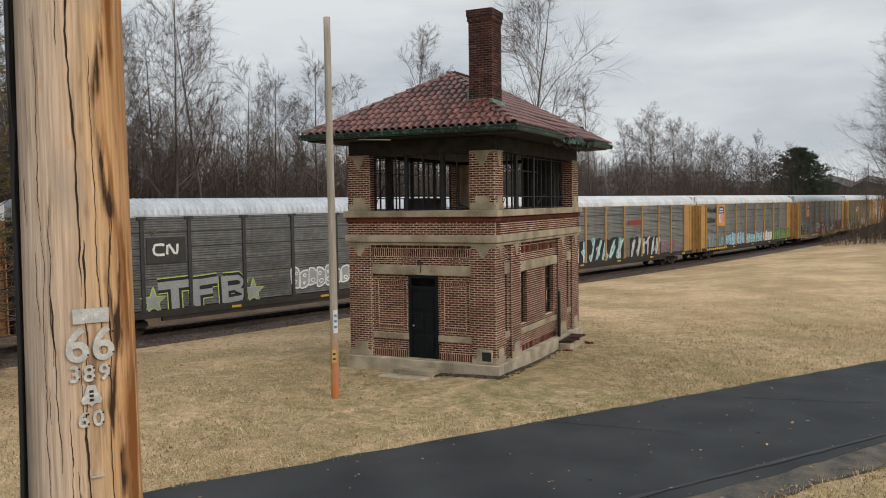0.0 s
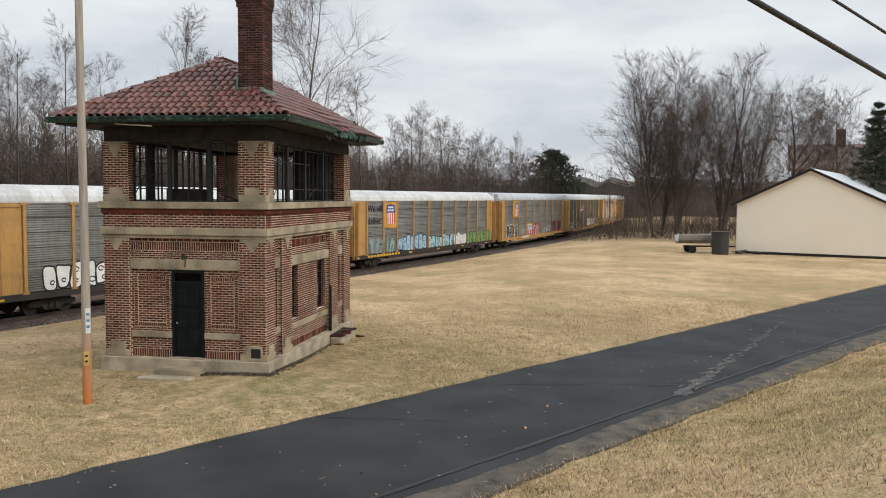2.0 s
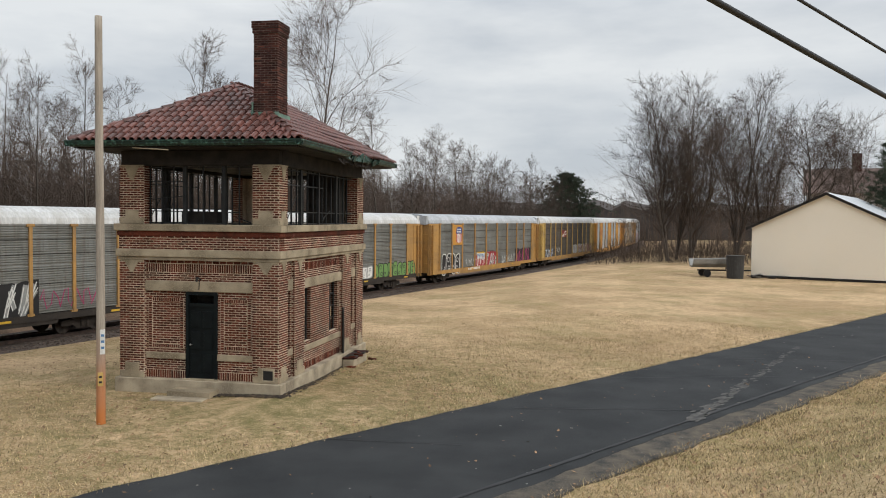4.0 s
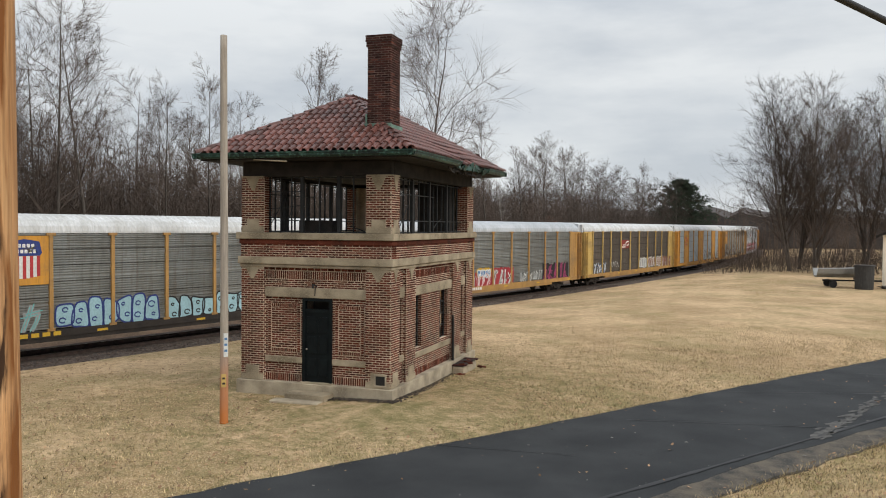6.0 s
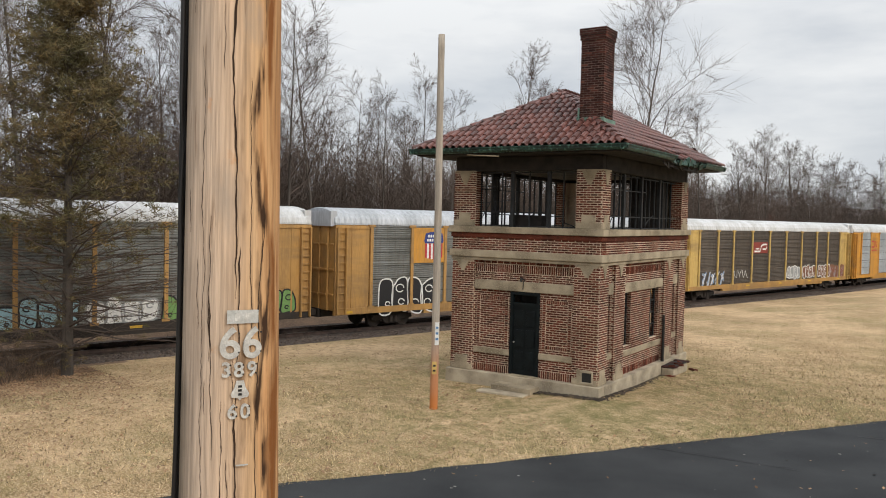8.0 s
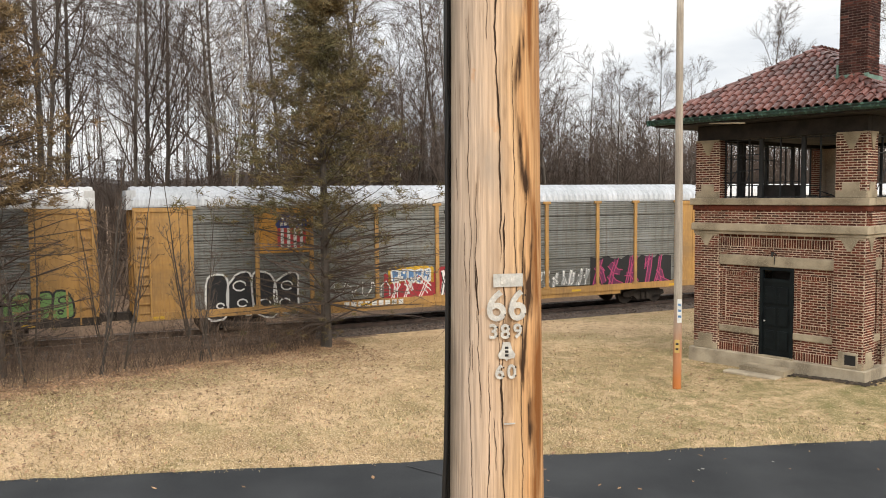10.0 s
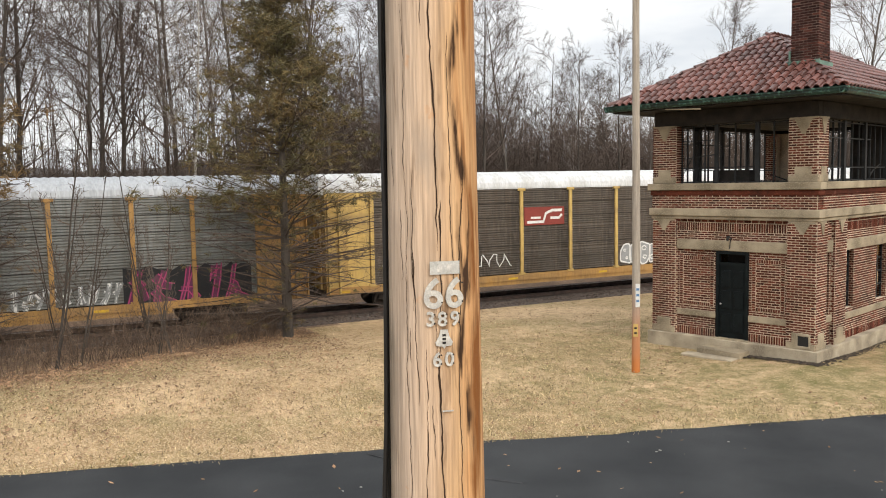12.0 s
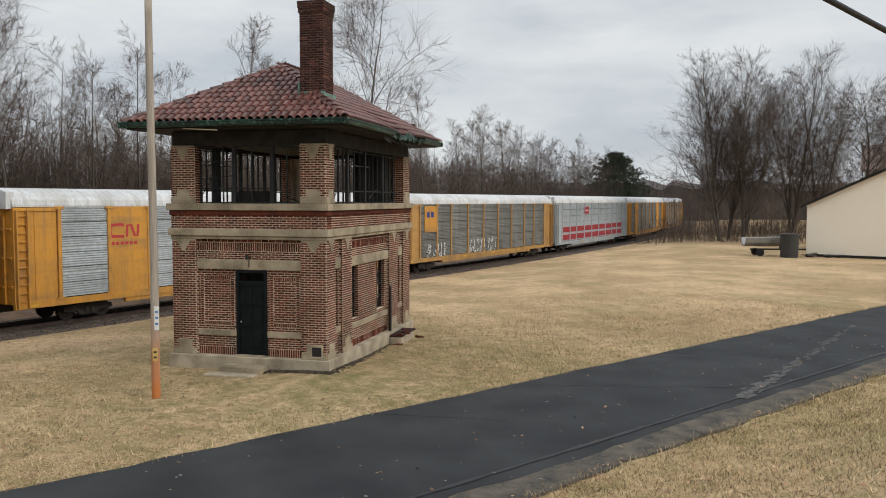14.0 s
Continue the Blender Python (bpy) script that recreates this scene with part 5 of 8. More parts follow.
def graffiti(car, y0, y1, z0, z1, fill, line, seed, fat=True, back=""):
    """A spray-painted piece: overlapping bulging forms with an outline and inner strokes."""
    rnd = random.Random(seed)
    n = max(2, round((y1 - y0) / ((z1 - z0) * 0.62)))
    wd = (y1 - y0) / n
    if back:
        bb = bmesh.new()
        top = [(y0 - 0.15 + (y1 - y0 + 0.3) * i / 24, z1 + 0.08 + rnd.uniform(-0.1, 0.1)) for i in range(25)]
        bot = [(y, z0 - 0.06 + rnd.uniform(-0.05, 0.05)) for y, z in top]
        va = [bb.verts.new((1.568, y, z)) for y, z in top]
        vb = [bb.verts.new((1.568, y, z)) for y, z in bot]
        for i in range(24):
            bb.faces.new((va[i], va[i + 1], vb[i + 1], vb[i]))
        part("graffiti_ground", bb, M["ink_" + back], car)
    for i in range(n):
        cy, cz = y0 + wd * (i + 0.5), (z0 + z1) / 2 + rnd.uniform(-0.06, 0.06)
        h = (z1 - z0) * rnd.uniform(0.86, 1.08)
        b_fill, b_line = bmesh.new(), bmesh.new()
        rnd.randrange(5)
        if fat:
            lob = rnd.choice((2, 3, 3))
            ph = rnd.random() * 6
            pts = []
            for k in range(25):
                a = 2 * math.pi * k / 24
                rr = 1 + 0.13 * math.sin(lob * a + ph)
                ex = 0.62
                c, s = math.cos(a), math.sin(a)
                pts.append((cy + rr * wd * 0.53 * math.copysign(abs(c) ** ex, c), cz + rr * h * 0.5 * math.copysign(abs(s) ** ex, s)))
            f = b_fill.faces.new([b_fill.verts.new((1.571 + 0.0002 * (i % 3), y, z)) for y, z in pts[:-1]])
            ribbon(b_line, pts, 0.075, 1.574)
            # counters and overlaps
            for q in range(rnd.choice((1, 2, 2))):
                oy, oz = cy + rnd.uniform(-0.2, 0.2) * wd, cz + (q - 0.5) * h * 0.42
                r = h * rnd.uniform(0.05, 0.12)
                ribbon(b_line, [(oy + r * 1.3 * math.cos(a * 0.7), oz + r * math.sin(a * 0.7)) for a in range(9)], 0.06, 1.5745)
        else:
            w2, h2 = wd * 0.42, h * 0.5
            # wild interlocking wedges and arrows
            for q in range(3):
                y_a, y_b = cy + rnd.uniform(-1.2, 0.2) * w2, cy + rnd.uniform(-0.2, 1.2) * w2
                z_a, z_b = cz + rnd.uniform(-1, 1) * h2, cz + rnd.uniform(-1, 1) * h2
                if q == 0:
                    z_a, z_b = cz - h2, cz + h2
                pts = [(y_a, z_a), ((y_a + y_b) / 2 + rnd.uniform(-.2, .2) * w2, (z_a + z_b) / 2 + rnd.uniform(-.3, .3) * h2), (y_b, z_b)]
                ww = h * rnd.uniform(0.12, 0.24)
                ribbon(b_fill, pts, ww, 1.571 + 0.0004 * q)
                for s in (-1, 1):
                    ribbon(b_line, [(a + 0.5 * ww * s * 0.8, b + 0.5 * ww * s * 0.6) for a, b in pts], 0.045, 1.574)
        part("graffiti_fill", b_fill, M["ink_" + fill], car)
        part("graffiti_outline", b_line, M["ink_" + line], car)


def scrawl(car, y0, y1, z0, z1, ink, seed):
    rnd = random.Random(seed)
    bm = bmesh.new()
    pts = []
    n = int((y1 - y0) / 0.12)
    for i in range(n):
        t = i / n
        pts.append((y0 + (y1 - y0) * t + 0.08 * math.sin(i * 1.9), (z0 + z1) / 2 + (z1 - z0) / 2 * math.sin(i * 1.35 + rnd.uniform(-.5, .5))))
    ribbon(bm, pts, 0.05, 1.573)
    part("graffiti_tag", bm, M["ink_" + ink], car)


def sign(car, y0, y1, z0, z1, m, x=1.60, name="sign_panel"):
    return part(name, boxes((1.50, x, y0, y1, z0, z1)), M[m], car)


def bars_text(car, y0, y1, z, h, m, x=1.603, n=6, parent=None):
    bm = bmesh.new()
    step = (y1 - y0) / n
    for i in range(n):
        box(bm, x - 0.004, x, y0 + i * step, y0 + i * step + step * 0.7, z, z + h)
    part("lettering_bar", bm, M[m], parent or car)


def words(text, size, m, parent, at, ext=0.002):
    cu = bpy.data.curves.new("words", "FONT")
    cu.body, cu.size, cu.extrude, cu.offset = text, size, ext, size * 0.018
    tmp = bpy.data.objects.new("words", cu)
    me = bpy.data.meshes.new_from_object(tmp)
    bpy.data.objects.remove(tmp)
    me.materials.clear()
    me.materials.append(m)
    ob = new("lettering", me)
    ob.parent = parent
    ob.matrix_basis = at
    return ob


SIDE = Matrix(((0, 0, 1, 0), (1, 0, 0, 0), (0, 1, 0, 0), (0, 0, 0, 1)))  # text x to car y, text y up


def shield(car, yc, z0, z1):
    w = (z1 - z0) * 0.40
    zm = z0 + (z1 - z0) * 0.58
    bm = bmesh.new()
    pts = [(-w, zm), (-w * 1.12, zm + 0.12), (-w * 0.95, z1 - 0.1), (-w * 0.45, z1 - 0.04), (0, z1), (w * 0.45, z1 - 0.04), (w * 0.95, z1 - 0.1), (w * 1.12, zm + 0.12), (w, zm)]
    bm.faces.new([bm.verts.new((1.606, yc + a, b)) for a, b in pts])
    part("shield_head", bm, M["ink_navy"], car)
    bars_text(car, yc - w * 0.7, yc + w * 0.7, zm + (z1 - zm) * 0.50, (z1 - z0) * 0.09, "ink_white", 1.610, 5)
    bars_text(car, yc - w * 0.8, yc + w * 0.8, zm + (z1 - zm) * 0.16, (z1 - z0) * 0.09, "ink_white", 1.610, 6)
    for i in range(9):
        a = -w + 2 * w * i / 9
        dip = 0.10 * (1 - abs(i - 4) / 4.0)
        part("shield_stripe", boxes((1.602, 1.606, yc + a, yc + a + 2 * w / 9 - 0.002, z0 + 0.10 - dip, zm - 0.01)), M["ink_red" if i % 2 == 0 else "ink_white"], car)


def build_car(k, label, panel_m, post_m, end_m, roof_m, sill_m, bays=None, end_panel=None, grit=True):
    car = thing("autorack", label, "freight car", "cars of the freight train")
    put("underframe", "under", lambda: boxes((-0.4, 0.4, -HL, HL, 0.62, 1.0), (-1.45, 1.45, -HL + 0.1, HL - 0.1, 0.92, 1.08), (-0.7, 0.7, -7, 7, 0.5, 0.64)), car)
    for sx in (1, -1):
        key = "side_sill" + str(sx)
        ob = new("side_sill", shared(key, sill_m, lambda: boxes((min(1.44 * sx, 1.60 * sx), max(1.44 * sx, 1.60 * sx), -HL, HL, 0.80, 1.10), (min(1.40 * sx, 1.56 * sx), max(1.40 * sx, 1.56 * sx), -8.3, 8.3, 0.62, 0.80))))
        ob.parent = car
    ob = put("roof", roof_m, roof_bm, car)
    put("inner_wall", "under", lambda: boxes((-1.48, 1.48, -HL + 0.3, HL - 0.3, 1.08, 5.06)), car)
    for sx in (1, -1):
        rot = pose(0, 0, 0, 0, 0, 0 if sx > 0 else 180)
        for i in range(len(POSTS) - 1):
            a, b = POSTS[i], POSTS[i + 1]
            m = panel_m if not bays else bays[i]
            if m.startswith("tr_panel"):
                p = new("side_panel", panel(b - a, m))
                p.parent = car
                p.matrix_basis = rot @ pose(1.517, (a + b) / 2, 0)
            else:
                p = put("plate", m, lambda a=a, b=b: boxes((1.50, 1.585, -(b - a) / 2, (b - a) / 2, 1.10, 5.08)), car, rot @ pose(0, (a + b) / 2, 0)) if False else part("plate", boxes((1.50, 1.585, -(b - a) / 2, (b - a) / 2, 1.10, 5.08)), M[m], car)
                p.matrix_basis = rot @ pose(0, (a + b) / 2, 0)
        for z in (1.78, 2.44, 3.10, 3.76, 4.42):
            put("panel_seam", "under", lambda: boxes((1.530, 1.5655, -HL + 1.96, HL - 1.96, -0.009, 0.009)), car, rot @ pose(0, 0, z))
        for y in POSTS:
            o = put("post", post_m, post_bm, car, rot @ pose(0, y, 0))
        for s2 in (1, -1):
            ep = put("end_panel", end_panel or end_m, lambda: boxes((1.46, 1.545, -0.98, 0.98, 1.10, 5.06), (1.545, 1.575, -0.98, -0.90, 1.10, 5.06), (1.545, 1.575, -0.05, 0.02, 1.10, 5.06), (1.545, 1.59, -0.98, 0.98, 4.9, 5.06), (1.545, 1.57, -0.8, -0.2, 2.2, 2.26)), car, rot @ pose(0, s2 * (HL - 0.98), 0))
            put("ladder", end_m, ladder_bm, car, rot @ pose(0, s2 * (HL - 0.32), 0))
    for s2 in (1, -1):
        put("end_door", end_m, end_bm, car, pose(0, s2 * (HL - 0.05), 0, 0, 0, 0 if s2 > 0 else 180))
        put("end_hood", roof_m, lambda: boxes((-1.45, 1.45, -0.25, 0.10, 5.0, 5.72)), car, pose(0, s2 * (HL - 0.05), 0))
        put("coupler", "under", lambda: boxes((-0.2, 0.2, -0.1, 0.72, 0.70, 1.0), (-0.35, 0.35, -0.1, 0.15, 0.6, 1.05)), car, pose(0, s2 * HL, 0, 0, 0, 0 if s2 > 0 else 180))
        truck(car, s2 * 10.0)
    for y in (-13.2, -4.9, 0.3, 5.5, 11.2):
        put("reflector", "ink_gold", lambda: boxes((1.60, 1.606, 0, 0.5, 0.86, 0.96)), car, pose(0, y, 0))
    CARS.append((car, k))
    return car


def build_train():
    W = "ink_white"
    build_car(-2, "rusty yellow enclosed car carrier with grey panels", "tr_panel_tan", "tr_yellow", "tr_rust", "roof_white", "tr_rust")
    c = build_car(-1, "grey enclosed car carrier with black posts and ends", "tr_panel_grey", "tr_black", "tr_black", "roof_grey", "under")
    sign(c, -8.95, -7.15, 3.10, 4.20, "tr_black")
    bm = bmesh.new()
    ribbon(bm, [(-8.15, 3.87), (-8.28, 3.91), (-8.58, 3.89), (-8.65, 3.70), (-8.61, 3.53), (-8.48, 3.47), (-8.15, 3.47)], 0.11, 1.604)
    ribbon(bm, [(-8.03, 3.47), (-8.01, 3.85), (-7.93, 3.89), (-7.68, 3.51), (-7.59, 3.49), (-7.55, 3.61), (-7.53, 3.91)], 0.11, 1.6045)
    part("emblem", bm, M[W], c, "white curved emblem")
    strokes = [([(-8.5, 2.12), (-7.0, 2.16)], 0.40), ([(-7.72, 2.1), (-7.68, 1.06)], 0.44), ([(-6.72, 2.3), (-6.66, 1.08)], 0.44), ([(-6.8, 2.12), (-5.62, 2.2)], 0.36), ([(-6.7, 1.68), (-5.85, 1.72)], 0.32), ([(-5.25, 2.34), (-5.2, 1.1)], 0.40), ([(-5.3, 2.2), (-4.5, 2.22), (-4.25, 2.0), (-4.45, 1.78), (-5.2, 1.74)], 0.30), ([(-4.7, 1.76), (-4.2, 1.5), (-4.35, 1.26), (-5.2, 1.2)], 0.30)]
    for grow_by, ink, x in ((0.30, "lime", 1.5680), (0.20, "black", 1.5695), (-0.06, "grey", 1.5710)):
        bm = bmesh.new()
        for i, (pts, w) in enumerate(strokes):
            ribbon(bm, pts, w + grow_by, x + 0.0001 * i)
        part("graffiti_" + ("outline" if ink == "lime" else "shadow" if ink == "black" else "fill"), bm, M["ink_" + ink], c)
    for y in (-8.72, -3.70):
        bm = bmesh.new()
        pts = [(1.5735, y + (0.62 if i % 2 == 0 else 0.25) * math.cos(1.57 + i * 0.628), 1.5 + (0.62 if i % 2 == 0 else 0.25) * math.sin(1.57 + i * 0.628)) for i in range(10)]
        bm.faces.new([bm.verts.new(p) for p in pts])
        part("graffiti_star", bm, M["ink_grey"], c)
        bm = bmesh.new()
        ribbon(bm, [p[1:] for p in pts] + [pts[0][1:]], 0.07, 1.576)
        part("graffiti_star_outline", bm, M["ink_lime"], c)
    graffiti(c, -1.5, 2.2, 1.45, 2.35, "grey", "white", 23)
    sign(c, 12.2, 12.9, 2.9, 3.4, "tr_black", 1.60)
    bars_text(c, 12.25, 12.8, 3.15, 0.12, W, n=3)
    bars_text(c, 12.25, 12.8, 2.3, 0.14, "ink_gold", n=2)

    c = build_car(0, "yellow-framed enclosed car carrier with blue-grey panels and graffiti", "tr_panel", "tr_yellow", "tr_yellow", "roof_white", "under")
    graffiti(c, -10.8, -5.0, 1.15, 2.3, "white", "black", 31)
    graffiti(c, -4.8, 1.2, 1.1, 2.6, "teal", "white", 32, fat=False, back="black")
    graffiti(c, 2.4, 7.2, 1.15, 2.5, "grey", "white", 33, fat=False, back="black")
    scrawl(c, 7.4, 10.5, 1.3, 2.2, "pink", 34)
    sign(c, 2.0, 4.1, 3.6, 3.95, "ink_maroon", 1.59)

    c = build_car(1, "yellow enclosed car carrier with slogan, striped shield and teal graffiti", "tr_panel", "tr_yellow", "tr_yellow", "roof_white", "under")
    bars_text(c, -11.5, -6.4, 0.86, 0.17, "ink_gold", 1.605, 11)
    words("We will", 0.74, M["ink_black"], c, Matrix.Translation((1.575, -11.50, 4.28)) @ SIDE)
    words("deliver.", 0.74, M["ink_black"], c, Matrix.Translation((1.575, -11.50, 3.36)) @ SIDE)
    sign(c, -9.05, -7.05, 3.0, 4.98, "tr_orange")
    shield(c, -8.05, 3.25, 4.85)
    graffiti(c, -11.2, -7.4, 1.1, 2.3, "grey", "teal", 41, fat=False)
    graffiti(c, -6.7, -1.8, 1.05, 2.25, "sky", "navy", 42)
    graffiti(c, -1.4, 3.6, 1.0, 2.1, "sky", "black", 43)
    graffiti(c, 3.9, 6.6, 1.05, 2.05, "white", "grey", 44)
    graffiti(c, 6.8, 12.9, 1.0, 2.1, "green", "black", 45)

    c = build_car(2, "yellow-framed enclosed car carrier with shield emblem and bold graffiti", "tr_panel", "tr_yellow", "tr_yellow", "roof_grey", "tr_yellow")
    sign(c, -9.05, -7.05, 3.2, 4.98, "tr_orange")
    shield(c, -7.75, 3.35, 4.80)
    graffiti(c, -11.2, -7.5, 0.75, 2.4, "black", "white", 51)
    scrawl(c, -6.2, -3.4, 1.2, 1.9, "white", 52)
    graffiti(c, -3.7, -1.6, 1.0, 2.0, "red", "white", 53, fat=False, back="crimson")
    graffiti(c, -3.5, -1.7, 1.75, 2.3, "blue", "white", 57, back="gold")
    graffiti(c, -1.3, 1.6, 1.0, 2.25, "white", "black", 54, fat=False, back="crimson")
    graffiti(c, 2.7, 6.6, 1.15, 1.85, "white", "grey", 55, fat=False)
    graffiti(c, 6.7, 11.2, 0.95, 2.3, "purple", "pink", 56, fat=False, back="black")
    bars_text(c, -5.6, -2.9, 0.84, 0.2, W, 1.605, 9)

    c = build_car(3, "pale-yellow-framed enclosed car carrier with grimy brown panels", "tr_panel_dirty", "tr_pale", "tr_pale", "roof_white", "tr_yellow")
    sign(c, -4.0, -1.75, 3.35, 4.2, "ink_maroon")
    bm = bmesh.new()
    ribbon(bm, [(-3.85, 3.5), (-2.95, 3.5), (-2.8, 3.9), (-2.45, 4.03), (-1.9, 4.03)], 0.13, 1.604)
    ribbon(bm, [(-3.65, 3.7), (-3.1, 3.7)], 0.1, 1.604)
    ribbon(bm, [(-2.55, 3.67), (-2.05, 3.67), (-1.9, 3.83)], 0.12, 1.6045)
    part("emblem", bm, M[W], c, "white curved emblem")
    graffiti(c, -11.2, -8.2, 1.1, 2.05, "blue", "white", 61, fat=False, back="")
    scrawl(c, -6.9, -4.6, 1.5, 2.1, "white", 62)
    for i, y in enumerate((1.7, 4.5, 7.4)):
        graffiti(c, y, y + 2.4, 1.2, 2.2, "brown" if i else "grey", "white", 63 + i)
    graffiti(c, 9.6, 12.6, 1.0, 2.1, "maroon", "grey", 67, fat=False, back="brown")

    B = ["tr_panel_silver", "tr_orange", "tr_panel_silver", "tr_panel_silver", "tr_orange", "tr_panel_silver", "tr_panel_silver", "tr_orange", "tr_panel_silver"]
    c = build_car(4, "bright orange-yellow enclosed car carrier with silver panels", "tr_panel_silver", "tr_orange", "tr_orange", "roof_white", "tr_orange", bays=B)
    bm = bmesh.new()
    ribbon(bm, [(-8.35, 4.2), (-8.5, 4.24), (-9.0, 4.22), (-9.1, 3.95), (-9.0, 3.7), (-8.35, 3.68)], 0.14, 1.592)
    ribbon(bm, [(-8.2, 3.66), (-8.17, 4.2), (-7.95, 4.2), (-7.75, 3.7), (-7.6, 3.7), (-7.55, 4.24)], 0.14, 1.593)
    part("emblem", bm, M["ink_red"], c, "red-orange curved emblem")
    bars_text(c, -9.05, -7.55, 3.3, 0.14, "ink_red", 1.592, 6)

    c = build_car(5, "yellow-framed enclosed car carrier with orange sign and white graffiti", "tr_panel", "tr_yellow", "tr_yellow", "roof_white", "tr_yellow")
    sign(c, -11.0, -9.2, 3.0, 4.95, "tr_orange")
    bars_text(c, -10.7, -9.5, 4.1, 0.4, "ink_navy", n=2)
    graffiti(c, -10.6, -7.6, 1.1, 2.1, "white", "black", 71, fat=False)
    graffiti(c, -4.0, 1.2, 1.1, 2.2, "white", "black", 72, fat=False)
    c = build_car(6, "silver enclosed car carrier with two red stripes", "tr_panel_silver", "tr_panel_silver", "tr_panel_silver", "roof_white", "tr_panel_silver")
    for z in (1.25, 2.05):
        for a, b in zip(POSTS, POSTS[1:]):
            sign(c, a + 0.1, b - 0.1, z, z + 0.55, "ink_crimson", 1.572, "stripe")
    sign(c, -4.3, -2.6, 3.9, 4.7, "ink_crimson", 1.60)
    bars_text(c, -3.8, -2.8, 4.2, 0.16, W, n=4)
    B = ["tr_panel", "tr_orange", "tr_panel", "tr_panel", "tr_panel", "tr_panel", "tr_panel", "tr_orange", "tr_panel"]
    build_car(7, "orange enclosed car carrier with blue-grey panels", "tr_panel", "tr_orange", "tr_orange", "roof_white", "tr_orange", bays=B)
    build_car(8, "dull grey-brown enclosed car carrier with yellow ends", "tr_panel_tan", "tr_rust", "tr_yellow", "roof_grey", "tr_rust")


build_train()

# ---- the numbered utility pole beside the camera ----
def pole_wood():
    m = bpy.data.materials.new("weathered_shaded_pole_wood")
    m.use_nodes = True
    n, l = m.node_tree.nodes, m.node_tree.links
    b = n["Principled BSDF"]
    tc = n.new("ShaderNodeTexCoord")
    sep = n.new("ShaderNodeSeparateXYZ")
    l.new(tc.outputs["Object"], sep.inputs[0])

    def nz(scale, stretch, detail=6):
        mp = n.new("ShaderNodeMapping")
        mp.inputs["Scale"].default_value = stretch
        l.new(tc.outputs["Object"], mp.inputs[0])
        t = n.new("ShaderNodeTexNoise")
        t.inputs["Scale"].default_value, t.inputs["Detail"].default_value = scale, detail
        l.new(mp.outputs[0], t.inputs["Vector"])
        return t.outputs["Fac"]

    def math_(op, a, c):
        q = n.new("ShaderNodeMath")
        q.operation = op
        for i, v in enumerate((a, c)):
            if isinstance(v, (int, float)):
                q.inputs[i].default_value = v
            else:
                l.new(v, q.inputs[i])
        return q.outputs[0]

    def rng(v, a, c, d=0.0, e=1.0):
        q = n.new("ShaderNodeMapRange")
        for k, w in zip(("From Min", "From Max", "To Min", "To Max"), (a, c, d, e)):
            q.inputs[k].default_value = w
        l.new(v, q.inputs["Value"])
        return q.outputs[0]

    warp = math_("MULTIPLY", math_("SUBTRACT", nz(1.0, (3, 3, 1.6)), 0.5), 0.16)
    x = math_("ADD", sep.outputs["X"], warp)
    # wood tone across the width; shading of both rounded edges is painted in darker
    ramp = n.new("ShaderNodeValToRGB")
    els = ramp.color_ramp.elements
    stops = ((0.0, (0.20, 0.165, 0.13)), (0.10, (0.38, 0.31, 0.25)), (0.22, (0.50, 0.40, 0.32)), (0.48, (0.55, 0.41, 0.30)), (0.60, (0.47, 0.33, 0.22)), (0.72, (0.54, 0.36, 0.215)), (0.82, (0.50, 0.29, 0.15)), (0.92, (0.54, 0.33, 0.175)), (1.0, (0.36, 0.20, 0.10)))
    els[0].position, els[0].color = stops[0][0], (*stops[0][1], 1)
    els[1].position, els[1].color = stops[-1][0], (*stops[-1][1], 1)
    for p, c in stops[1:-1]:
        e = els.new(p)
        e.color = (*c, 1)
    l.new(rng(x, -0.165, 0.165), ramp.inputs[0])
    grain = nz(30.0, (3.0, 3.0, 0.10))
    hv = n.new("ShaderNodeHueSaturation")
    l.new(ramp.outputs[0], hv.inputs["Color"])
    hv.inputs["Saturation"].default_value = 1.06
    l.new(rng(grain, 0.3, 0.7, 0.72, 1.22), hv.inputs["Value"])
    col = hv.outputs[0]

    def over(col, fac, c):
        mx = n.new("ShaderNodeMix")
        mx.data_type = "RGBA"
        mx.inputs["B"].default_value = (*c, 1)
        l.new(fac, mx.inputs["Factor"])
        l.new(col, mx.inputs["A"])
        return mx.outputs["Result"]

    # long dark resin streaks down one side, broken up lengthways
    band = rng(math_("ABSOLUTE", math_("SUBTRACT", x, 0.098), 0), 0.024, 0.008)
    streak = math_("MULTIPLY", band, rng(nz(3.0, (6, 6, 0.8)), 0.47, 0.54))
    col = over(col, streak, (0.045, 0.022, 0.011))
    band = rng(math_("ABSOLUTE", math_("SUBTRACT", x, 0.130), 0), 0.024, 0.008)
    streak = math_("MULTIPLY", band, rng(nz(3.0, (7, 7, 0.6)), 0.42, 0.54))
    col = over(col, streak, (0.20, 0.075, 0.02))
    band = rng(math_("ABSOLUTE", math_("SUBTRACT", x, 0.033), 0), 0.022, 0.004, 0, 0.7)
    col = over(col, math_("MULTIPLY", band, rng(nz(4.2, (4, 4, 0.8)), 0.50, 0.62)), (0.12, 0.066, 0.035))
    # grey weathered blotches and fine hairline checks
    col = over(col, rng(nz(6.0, (1, 1, 0.35)), 0.57, 0.70, 0, 0.75), (0.33, 0.28, 0.235))
    col = over(col, rng(nz(22.0, (2.0, 2.0, 0.16), 5), 0.63, 0.72, 0, 0.6), (0.16, 0.10, 0.06))
